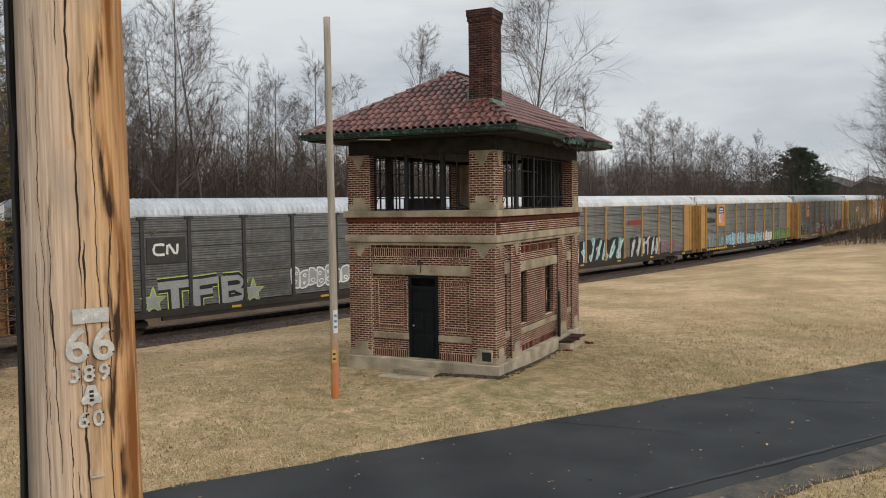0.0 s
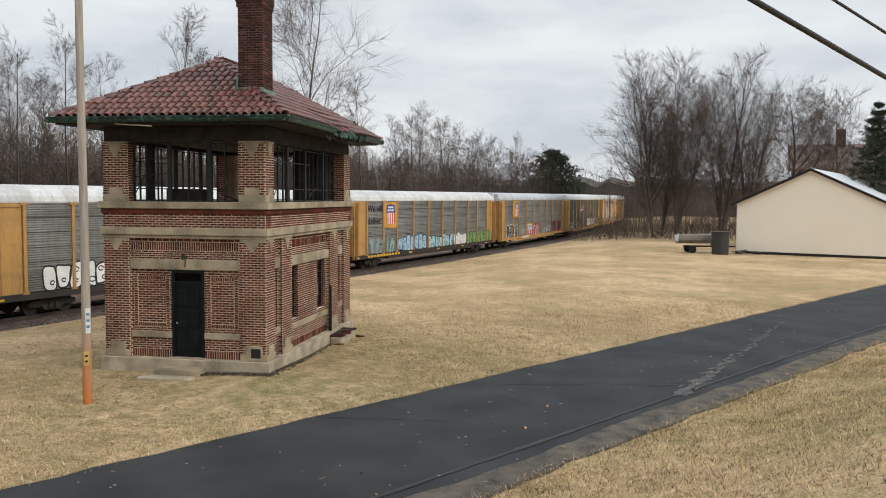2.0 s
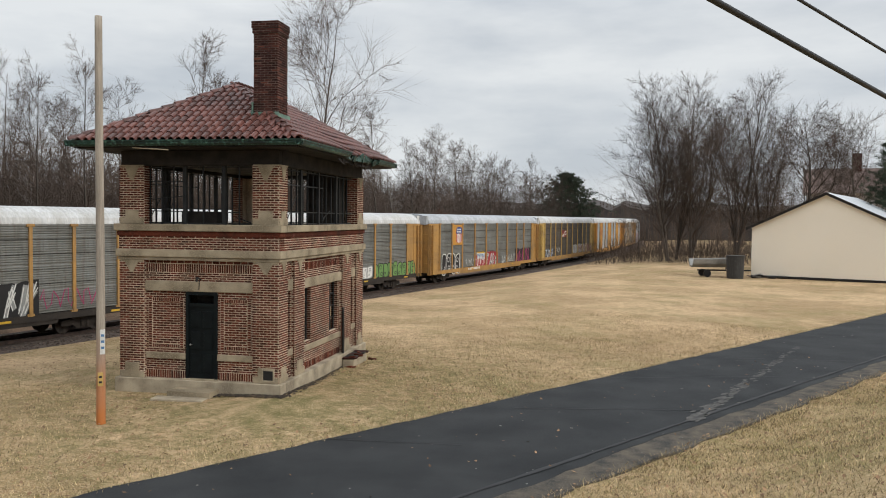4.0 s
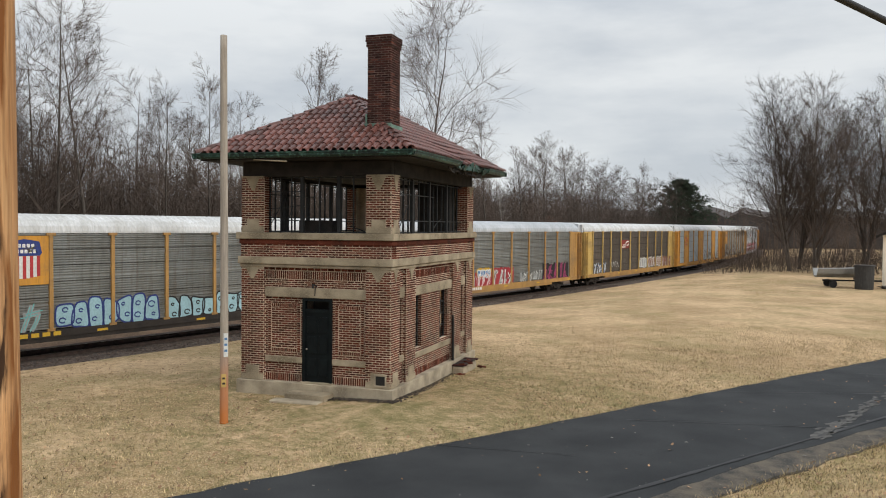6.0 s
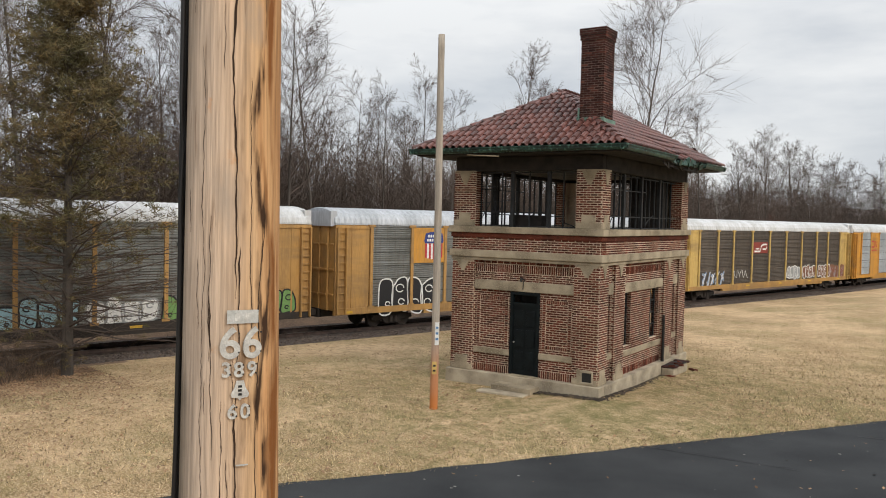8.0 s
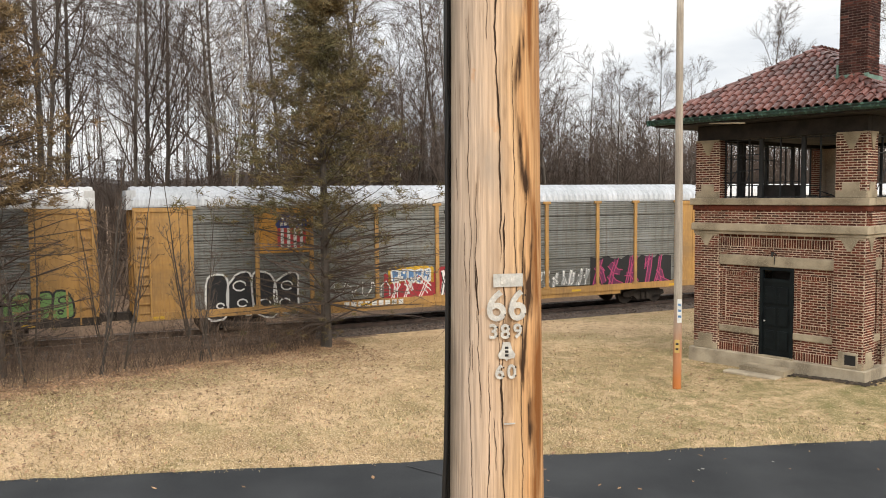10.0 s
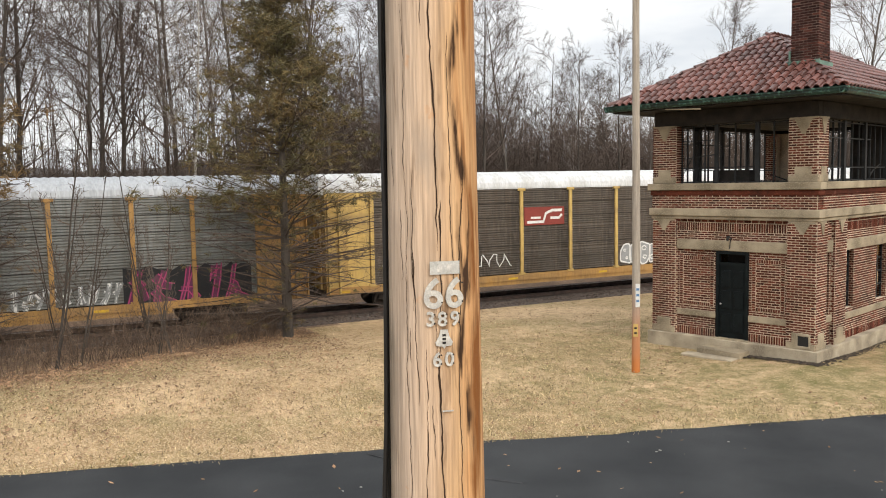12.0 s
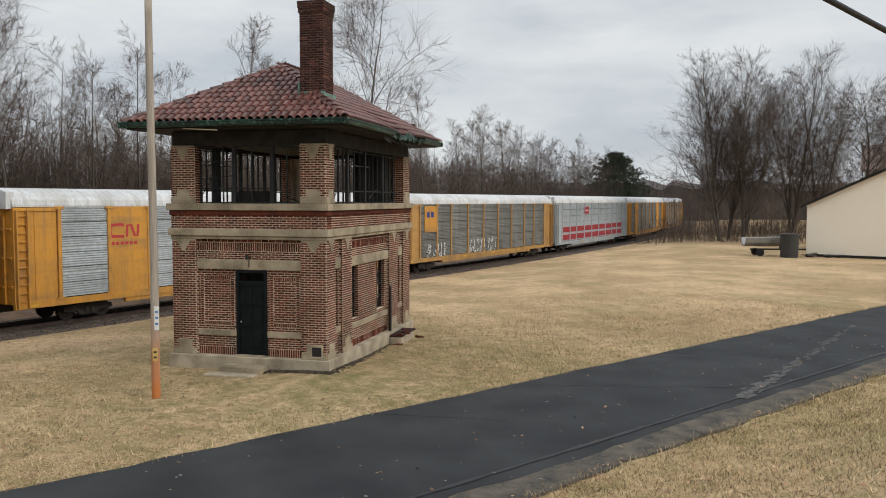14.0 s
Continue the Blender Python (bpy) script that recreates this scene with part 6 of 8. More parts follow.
    col = over(col, rng(nz(9.0, (1, 1, 0.8)), 0.68, 0.76, 0, 0.8), (0.55, 0.25, 0.09))
    l.new(col, b.inputs["Base Color"])
    b.inputs["Roughness"].default_value = 0.85
    b.inputs["Specular IOR Level"].default_value = 0.25
    bp = n.new("ShaderNodeBump")
    bp.inputs["Strength"].default_value, bp.inputs["Distance"].default_value = 0.8, 0.008
    l.new(grain, bp.inputs["Height"])
    l.new(bp.outputs[0], b.inputs["Normal"])
    return m


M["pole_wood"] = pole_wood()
M["check"] = flat("dark_wood_check", (0.035, 0.02, 0.012), 0.95)
M["tag"] = mat("stamped_aluminium", (0.60, 0.60, 0.57), (0.40, 0.40, 0.39), 0.45, 30, 200, 0.2, metal=0.25)
M["tag_plate"] = mat("dull_aluminium_plate", (0.52, 0.53, 0.52), (0.42, 0.43, 0.42), 0.5, 25, 200, 0.2, metal=0.4)
M["cable"] = flat("black_cable_jacket", (0.012, 0.012, 0.013), 0.5)
POLE = pose(6.625, -19.575, 0, 0, 0, 44.6)
POLE_H = 11.0


def pole_radius(z):
    return 0.170 - 0.0085 * (z - 3.7)


def build_utility_pole():
    pole = thing("utility_pole", "weathered tan wooden utility pole with metal number tags", "utility pole", m=POLE)
    bm = bmesh.new()
    zs = [1.2 + 0.35 * i for i in range(29)]
    rings = []
    for z in zs:
        r = pole_radius(z)
        rings.append([bm.verts.new(((r + 0.004 * noise.noise((math.cos(a) * 2, math.sin(a) * 2, z * 0.7))) * math.cos(a), (r + 0.004 * noise.noise((math.cos(a) * 2, math.sin(a) * 2, z * 0.7 + 9))) * math.sin(a), z)) for a in [2 * math.pi * k / 40 for k in range(40)]])
    for a, b in zip(rings, rings[1:]):
        for k in range(40):
            j = (k + 1) % 40
            bm.faces.new((a[k], a[j], b[j], b[k]))
    bm.faces.new(rings[-1])
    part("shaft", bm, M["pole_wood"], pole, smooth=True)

    def on(x, z, out=0.001):
        r = pole_radius(z) + out
        x = max(-r * 0.98, min(r * 0.98, x))
        return Vector((x, -math.sqrt(max(1e-6, r * r - x * x)), z))

    def crack(x0, z0, z1, w, seed, drift=0.0):
        rnd = random.Random(seed)
        bm = bmesh.new()
        last, x = None, x0
        k = int(abs(z1 - z0) / 0.018)
        for i in range(k + 1):
            t = i / k
            z = z0 + (z1 - z0) * t
            x += rnd.uniform(-1, 1) * 0.0026 + drift / k
            ww = w * (0.25 + 0.9 * abs(noise.noise((z * 5, seed, 0))) * 1.6) * min(1, 6 * t, 6 * (1 - t)) + 0.0004
            cur = [bm.verts.new(on(x - ww, z, 0.0018)), bm.verts.new(on(x + ww, z, 0.0018))]
            if last:
                bm.faces.new((last[0], last[1], cur[1], cur[0]))
            last = cur
        part("check", bm, M["check"], pole)

    crack(0.008, 6.2, 4.78, 0.0055, 1, 0.02)
    crack(0.030, 4.95, 4.55, 0.0045, 2, -0.006)
    crack(0.026, 4.52, 3.2, 0.0055, 3, 0.0)
    crack(-0.058, 5.05, 4.25, 0.0022, 4, 0.005)
    crack(-0.095, 5.6, 3.6, 0.0014, 5, 0.01)
    crack(0.060, 5.5, 4.6, 0.0014, 6, 0.0)
    crack(0.105, 5.0, 3.7, 0.0022, 7, 0.01)
    crack(-0.02, 4.3, 3.5, 0.0014, 8, 0.0)
    for i in range(14):
        rnd = random.Random(40 + i)
        z = rnd.uniform(3.6, 6.0)
        crack(rnd.uniform(-0.14, 0.14), z, z - rnd.uniform(0.08, 0.3), 0.0012, 50 + i)

    def face(x, z, out=0.002):
        """A flat pose against the pole's front at x, z."""
        p = on(x, z, out)
        ang = math.degrees(math.asin(x / pole_radius(z)))
        return Matrix.Translation(p) @ pose(0, 0, 0, 90, 0, 0) @ pose(0, 0, 0, 0, ang, 0)

    # owner's plate
    pl = part("tag_plate", boxes((-0.051, 0.051, -0.022, 0.022, 0, 0.002)), M["tag_plate"], pole, "grey aluminium owner's plate")
    pl.matrix_basis = face(0.044, 4.722, 0.004)
    for x in (-0.018, 0.016):
        q = part("plate_bar", boxes((x - 0.009, x + 0.009, -0.013, 0.013, 0.002, 0.0035)), M["tag"], pl)
    for txt, x, z, size, sq in (("6", 0.005, 4.588, 0.142, 1.0), ("6", 0.075, 4.588, 0.142, 1.0), ("3", -0.006, 4.526, 0.068, 1.0), ("8", 0.034, 4.526, 0.068, 1.0), ("9", 0.075, 4.526, 0.068, 1.0), ("6", 0.015, 4.389, 0.066, 1.0), ("0", 0.055, 4.389, 0.066, 1.0)):
        back = words(txt, size, M["tag"], pole, Matrix.Identity(4), 0.003)
        c = [v.co for v in back.data.vertices]
        mx = (min(v.x for v in c) + max(v.x for v in c)) / 2
        back.matrix_basis = face(x, z, 0.006) @ Matrix.Translation((-mx, 0, 0))
        back.name = "number_tag"
        bm = bmesh.new()
        hh = size * 0.7
        for q in (0.18, 0.82):
            cyl(bm, (0, hh * q, 0.001), (0, hh * q, 0.006), 0.0028, seg=8)
        nl = part("nail", bm, M["iron"], back)
        nl.matrix_basis = Matrix.Translation((mx + size * 0.2, 0, 0))
    bm = bmesh.new()
    pts = [(-0.012, 0.031), (0.012, 0.031), (0.018, 0.008), (0.030, -0.012), (0.026, -0.024), (0.006, -0.026), (0, -0.034), (-0.006, -0.026), (-0.026, -0.024), (-0.030, -0.012), (-0.018, 0.008)]
    a = [bm.verts.new((x, y, 0)) for x, y in pts]
    b = [bm.verts.new((x, y, 0.003)) for x, y in pts]
    bm.faces.new(a)
    bm.faces.new(b)
    for i in range(len(pts)):
        j = (i + 1) % len(pts)
        bm.faces.new((a[i], a[j], b[j], b[i]))
    bell = part("bell_tag", bm, M["tag"], pole, "bell-shaped aluminium tag")
    bell.matrix_basis = face(0.038, 4.482, 0.005)
    for y in (0.012, -0.001, -0.014):
        part("tag_bar", boxes((-0.006, 0.006, y - 0.004, y + 0.004, 0.003, 0.004)), M["iron"], bell)
    tab = part("nailed_tab", boxes((-0.014, 0.024, -0.003, 0.0, 0, 0.008)), M["tag_plate"], pole)
    tab.matrix_basis = face(0.042, 4.235, 0.003)
    # riser cables stapled to the side
    for dx, dy, rr, sway in ((-0.004, 0.02, 0.0115, 0.0), (-0.012, -0.004, 0.0085, 0.06)):
        bm = bmesh.new()
        pts = []
        for i in range(60):
            z = 1.3 + 0.165 * i
            x = -pole_radius(z) + dx - sway * max(0, (4.15 - z)) * 0.55 + 0.003 * math.sin(z * 3)
            pts.append(Vector((x, dy - 0.02, z)))
        tube(bm, pts, rr, 8)
        part("riser_cable", bm, M["cable"], pole, "black riser cable", smooth=True)
    for z in (3.75, 4.95, 5.85):
        st = part("staple", boxes((-pole_radius(z) - 0.022, -pole_radius(z) + 0.02, -0.02, 0.03, z - 0.006, z + 0.006)), M["iron"], pole)


def build_cables():
    def span(name, h, r, off, sag, label):
        bm = bmesh.new()
        pts = []
        for i in range(41):
            a = 40.0 * i / 40
            p = Vector((6.62 + 0.56 * a - 0.828 * off, -19.58 + 0.828 * a + 0.56 * off, h - sag * a))
            pts.append(p)
        tube(bm, pts, r, 10)
        tagged(part(name, bm, M["cable"], None, smooth=True), label, "cable", "overhead cables along the road")
    span("overhead_cable", 9.78, 0.062, 4.0, 0.0709, "thick black bundled cable strung along the road")
    span("overhead_cable", 10.36, 0.036, 4.0, 0.0486, "thin black cable strung along the road")


# ---- the bare post before the tower ----
def build_post():
    post = thing("wooden_post", "tall thin grey wooden post with rust-stained foot", "wooden post", m=pose(-3.12, -3.55, -0.3))
    bm = bmesh.new()
    rings = []
    for i in range(31):
        z = i * 10.13 / 30
        r = 0.108 - 0.0022 * z
        ox = 0.012 * math.sin(z * 0.5)
        rings.append([bm.verts.new((ox + r * math.cos(2 * math.pi * k / 14), r * math.sin(2 * math.pi * k / 14), z)) for k in range(14)])
    for a, b in zip(rings, rings[1:]):
        for k in range(14):
            bm.faces.new((a[k], a[(k + 1) % 14], b[(k + 1) % 14], b[k]))
    bm.faces.new(rings[-1])
    m = mat("grey_post_wood", (0.40, 0.35, 0.29), (0.28, 0.24, 0.20), 0.9, 3, 40, 0.4, stretch=(6, 6, 0.4))
    n, l = m.node_tree.nodes, m.node_tree.links
    b = n["Principled BSDF"]
    old = b.inputs["Base Color"].links[0].from_socket
    tc = n.new("ShaderNodeTexCoord")
    sep = n.new("ShaderNodeSeparateXYZ")
    l.new(tc.outputs["Object"], sep.inputs[0])
    nz = n.new("ShaderNodeTexNoise")
    nz.inputs["Scale"].default_value = 1.2
    l.new(tc.outputs["Object"], nz.inputs["Vector"])
    ad = n.new("ShaderNodeMath")
    ad.operation = "MULTIPLY_ADD"
    ad.inputs[1].default_value = 1.4
    l.new(nz.outputs["Fac"], ad.inputs[0])
    l.new(sep.outputs["Z"], ad.inputs[2])
    rp = n.new("ShaderNodeValToRGB")
    rp.color_ramp.elements[0].position, rp.color_ramp.elements[0].color = 0.12, (1, 1, 1, 1)
    rp.color_ramp.elements[1].position, rp.color_ramp.elements[1].color = 0.42, (0, 0, 0, 1)
    mr = n.new("ShaderNodeMath")
    mr.operation = "DIVIDE"
    mr.inputs[1].default_value = 8.0
    l.new(ad.outputs[0], mr.inputs[0])
    l.new(mr.outputs[0], rp.inputs[0])
    mx = n.new("ShaderNodeMix")
    mx.data_type = "RGBA"
    mx.inputs["B"].default_value = (0.50, 0.165, 0.04, 1)
    l.new(rp.outputs[0], mx.inputs["Factor"])
    l.new(old, mx.inputs["A"])
    l.new(mx.outputs["Result"], b.inputs["Base Color"])
    part("shaft", bm, m, post, smooth=True)
    face = pose(0, 0, 0, 0, 0, 32)
    lb = part("label_plate", boxes((-0.055, 0.055, -0.125, -0.108, 2.02, 2.62)), M["ink_white"], post, "white sign plate with grey bars")
    lb.matrix_basis = face @ pose(0.05, 0, 0)
    for z in (2.15, 2.3, 2.45):
        part("label_bar", boxes((-0.035, 0.035, -0.128, -0.125, z, z + 0.06)), M["ink_blue"], lb)
    lb = part("label_plate", boxes((-0.06, 0.06, -0.125, -0.108, 1.25, 1.58)), M["tr_pale"], post, "small cream sign plate")
    lb.matrix_basis = face
    for z in (1.32, 1.45):
        part("label_bar", boxes((-0.035, 0.035, -0.128, -0.125, z, z + 0.05)), M["iron"], lb)


# ---- shed, boat and what lies beside it ----
def build_shed():
    M["shed_wall"] = mat("cream_siding", (0.88, 0.80, 0.67), (0.85, 0.77, 0.64), 0.7, 0.25, 160, 0.0)
    M["metal_roof"] = mat("pale_metal_roof", (0.62, 0.65, 0.68), (0.54, 0.57, 0.60), 0.45, 0.4, 8, 0.1, metal=0.3)
    sh = thing("shed", "large cream-sided shed with shallow gable and pale metal roof", "shed", m=pose(22.0, 57.7, 0, 0, 0, -23))
    W2, EV, PK, DP = 6.2, 4.6, 7.55, 18.0
    bm = bmesh.new()
    pts = [(0, -0.2), (2 * W2, -0.2), (2 * W2, EV), (W2, PK), (0, EV)]
    for y0, y1 in ((0.0, 0.15), (DP - 0.15, DP)):
        bm = bmesh.new()
        a = [bm.verts.new((x, y0, z)) for x, z in pts]
        b = [bm.verts.new((x, y1, z)) for x, z in pts]
        bm.faces.new(a)
        bm.faces.new(b)
        for i in range(5):
            j = (i + 1) % 5
            bm.faces.new((a[i], a[j], b[j], b[i]))
        part("gable_wall", bm, M["shed_wall"], sh)
    part("side_wall", boxes((0, 0.15, 0.15, DP - 0.15, -0.2, EV)), M["shed_wall"], sh)
    part("side_wall", boxes((2 * W2 - 0.15, 2 * W2, 0.15, DP - 0.15, -0.2, EV)), M["shed_wall"], sh)
    part("footing", boxes((-0.03, 2 * W2 + 0.03, -0.03, 0.0, -0.3, 0.22)), M["rotten"], sh, "dark footing board")
    for sx in (-1, 1):
        bm = bmesh.new()
        x0, x1 = (-0.45, W2) if sx < 0 else (W2, 2 * W2 + 0.45)
        z = lambda x: PK + 0.06 - abs(x - W2) * (PK - EV) / W2
        k = 20
        for i in range(k):
            ya, yb = -0.35 + (DP + 0.7) * i / k, -0.35 + (DP + 0.7) * (i + 1) / k - 0.03
            vs = [bm.verts.new(v) for v in ((x0, ya, z(x0)), (x1, ya, z(x1)), (x1, yb, z(x1)), (x0, yb, z(x0)), (x0, ya, z(x0) + 0.08), (x1, ya, z(x1) + 0.08), (x1, yb, z(x1) + 0.08), (x0, yb, z(x0) + 0.08))]
            for f in ((0, 1, 2, 3), (4, 5, 6, 7), (0, 1, 5, 4), (1, 2, 6, 5), (2, 3, 7, 6), (3, 0, 4, 7)):
                bm.faces.new([vs[q] for q in f])
        part("roof", bm, M["metal_roof"], sh, "pale ribbed metal roof")
        bm = bmesh.new()
        vs = [bm.verts.new(v) for v in ((x0, -0.37, z(x0) - 0.16), (x1, -0.37, z(x1) - 0.16), (x1, -0.37, z(x1) + 0.09), (x0, -0.37, z(x0) + 0.09), (x0, -0.33, z(x0) - 0.16), (x1, -0.33, z(x1) - 0.16), (x1, -0.33, z(x1) + 0.09), (x0, -0.33, z(x0) + 0.09))]
        for f in ((0, 1, 2, 3), (4, 5, 6, 7), (0, 1, 5, 4), (1, 2, 6, 5), (2, 3, 7, 6), (3, 0, 4, 7)):
            bm.faces.new([vs[q] for q in f])
        part("bargeboard", bm, M["rotten"], sh)
    # black bin, a barrel with rim
    bm = bmesh.new()
    cyl(bm, (0, 0, 0), (0, 0, 1.95), 0.72, 0.78, 24)
    cyl(bm, (0, 0, 1.95), (0, 0, 2.08), 0.83, 0.83, 24)
    ob = tagged(part("water_tank", bm, M["tr_black"], None, smooth=False), "black plastic tank standing beside the shed", "tank")
    ob.matrix_basis = pose(20.3, 55.6, -0.03)
    # boat on its trailer
    M["alu_boat"] = mat("dull_boat_aluminium", (0.33, 0.33, 0.32), (0.20, 0.20, 0.195), 0.5, 1, 12, 0.1, metal=0.4)
    bt = thing("boat", "small grey aluminium boat on a trailer beside the shed", "boat", m=pose(19.0, 57.4, 0, 0, 0, -80))
    bm = bmesh.new()
    secs = []
    for i in range(11):
        t = i / 10
        y = -2.4 + 4.8 * t
        w = 0.82 * (1 - max(0, (t - 0.45) / 0.55) ** 2.0) + 0.02
        keel, gun = 0.85 + 0.45 * max(0, (t - 0.6) / 0.4) ** 2, 1.62 + 0.22 * t * t
        secs.append([bm.verts.new((x, y, z)) for x, z in ((-w, gun), (-w * 0.86, keel + 0.35), (-w * 0.5, keel + 0.05), (0, keel), (w * 0.5, keel + 0.05), (w * 0.86, keel + 0.35), (w, gun), (w * 0.95, gun), (w * 0.5, keel + 0.2), (0, keel + 0.16), (-w * 0.5, keel + 0.2), (-w * 0.95, gun))])
    for a, b in zip(secs, secs[1:]):
        for k in range(12):
            bm.faces.new((a[k], a[(k + 1) % 12], b[(k + 1) % 12], b[k]))
    bm.faces.new(secs[0])
    part("hull", bm, M["alu_boat"], bt, "dull aluminium hull")
    part("trailer_beam", boxes((-0.06, 0.06, -1.8, 3.4, 0.52, 0.66), (-0.7, 0.7, -1.2, -1.1, 0.5, 0.6), (-0.5, 0.5, 0.9, 1.0, 0.66, 0.95)), M["iron"], bt)
    for sx in (-0.8, 0.8):
        bm = bmesh.new()
        cyl(bm, (sx - 0.09, -1.15, 0.33), (sx + 0.09, -1.15, 0.33), 0.33, seg=16)
        part("tyre", bm, M["cable"], bt)
    part("jack_stand", boxes((-0.12, 0.12, 3.2, 3.44, 0.0, 0.52)), M["rotten"], bt)
    # tyres and scraps along the footing
    for x, y, r in ((23.6, 56.4, 0.42), (24.5, 56.45, 0.40), (30.6, 56.4, 0.42), (29.8, 56.6, 0.38)):
        bm = bmesh.new()
        tor = []
        for i in range(18):
            a = 2 * math.pi * i / 18
            tor.append([bm.verts.new(((r - 0.12 + 0.12 * math.cos(q)) * math.cos(a), (r - 0.12 + 0.12 * math.cos(q)) * math.sin(a), 0.13 + 0.12 * math.sin(q))) for q in [2 * math.pi * j / 8 for j in range(8)]])
        for i in range(18):
            for j in range(8):
                bm.faces.new((tor[i][j], tor[(i + 1) % 18][j], tor[(i + 1) % 18][(j + 1) % 8], tor[i][(j + 1) % 8]))
        ob = tagged(part("old_tyre", bm, M["cable"], None, smooth=True), "old black tyre lying beside the shed", "tyre", "tyres beside the shed")
        ob.matrix_basis = pose(x, y, 0.0)
    rnd = random.Random(6)
    for i in range(6):
        ob = tagged(part("scrap_board", boxes((-0.5, 0.5, -0.1, 0.1, 0, 0.05)), M["chip"] if i % 2 else M["rotten"]), "weathered scrap board lying beside the shed", "board", "scrap beside the shed")
        ob.matrix_basis = pose(21.4 + rnd.uniform(0, 1.2), 56.6 + rnd.uniform(-0.5, 0.3), 0.03 + 0.05 * i, rnd.uniform(-8, 8), rnd.uniform(-8, 8), rnd.uniform(0, 180))
    # a house far behind, mostly hidden by trees
    M["house_wall"] = mat("pale_house_wall", (0.45, 0.42, 0.38), (0.36, 0.33, 0.30), 0.8, 0.4, 6, 0.1)
    M["house_roof"] = mat("reddish_shingle", (0.22, 0.16, 0.14), (0.15, 0.11, 0.10), 0.9, 0.6, 6, 0.2)
    hs = thing("house", "pale house with reddish roof and chimney behind trees", "house", m=pose(42.0, 98.5, 1.8, 0, 0, -14))
    part("wall", boxes((-6, 6, -4, 4, -2.1, 7.2)), M["house_wall"], hs)
    bm = bmesh.new()
    a = [bm.verts.new(v) for v in ((-6.5, -4.6, 7.1), (6.5, -4.6, 7.1), (6.5, 4.6, 7.1), (-6.5, 4.6, 7.1), (-6.5, 0, 10.6), (6.5, 0, 10.6))]
    for f in ((0, 1, 5, 4), (2, 3, 4, 5), (0, 4, 3), (1, 2, 5), (0, 3, 2, 1)):
        bm.faces.new([a[q] for q in f])
    part("roof", bm, M["house_roof"], hs)
    part("chimney", boxes((-0.6, 0.6, -0.6, 0.6, 9.0, 12.6)), M["brick_chimney"], hs)
    for x in (-4, -1.3, 1.3, 4):
        w = part("window", boxes((x - 0.5, x + 0.5, -4.08, -4.0, 4.3, 6.0)), M["dark_wood"], hs)
        part("window_frame", boxes((x - 0.6, x + 0.6, -4.05, -4.002, 4.2, 4.3), (x - 0.6, x + 0.6, -4.05, -4.002, 6.0, 6.1)), M["ink_white"], w)


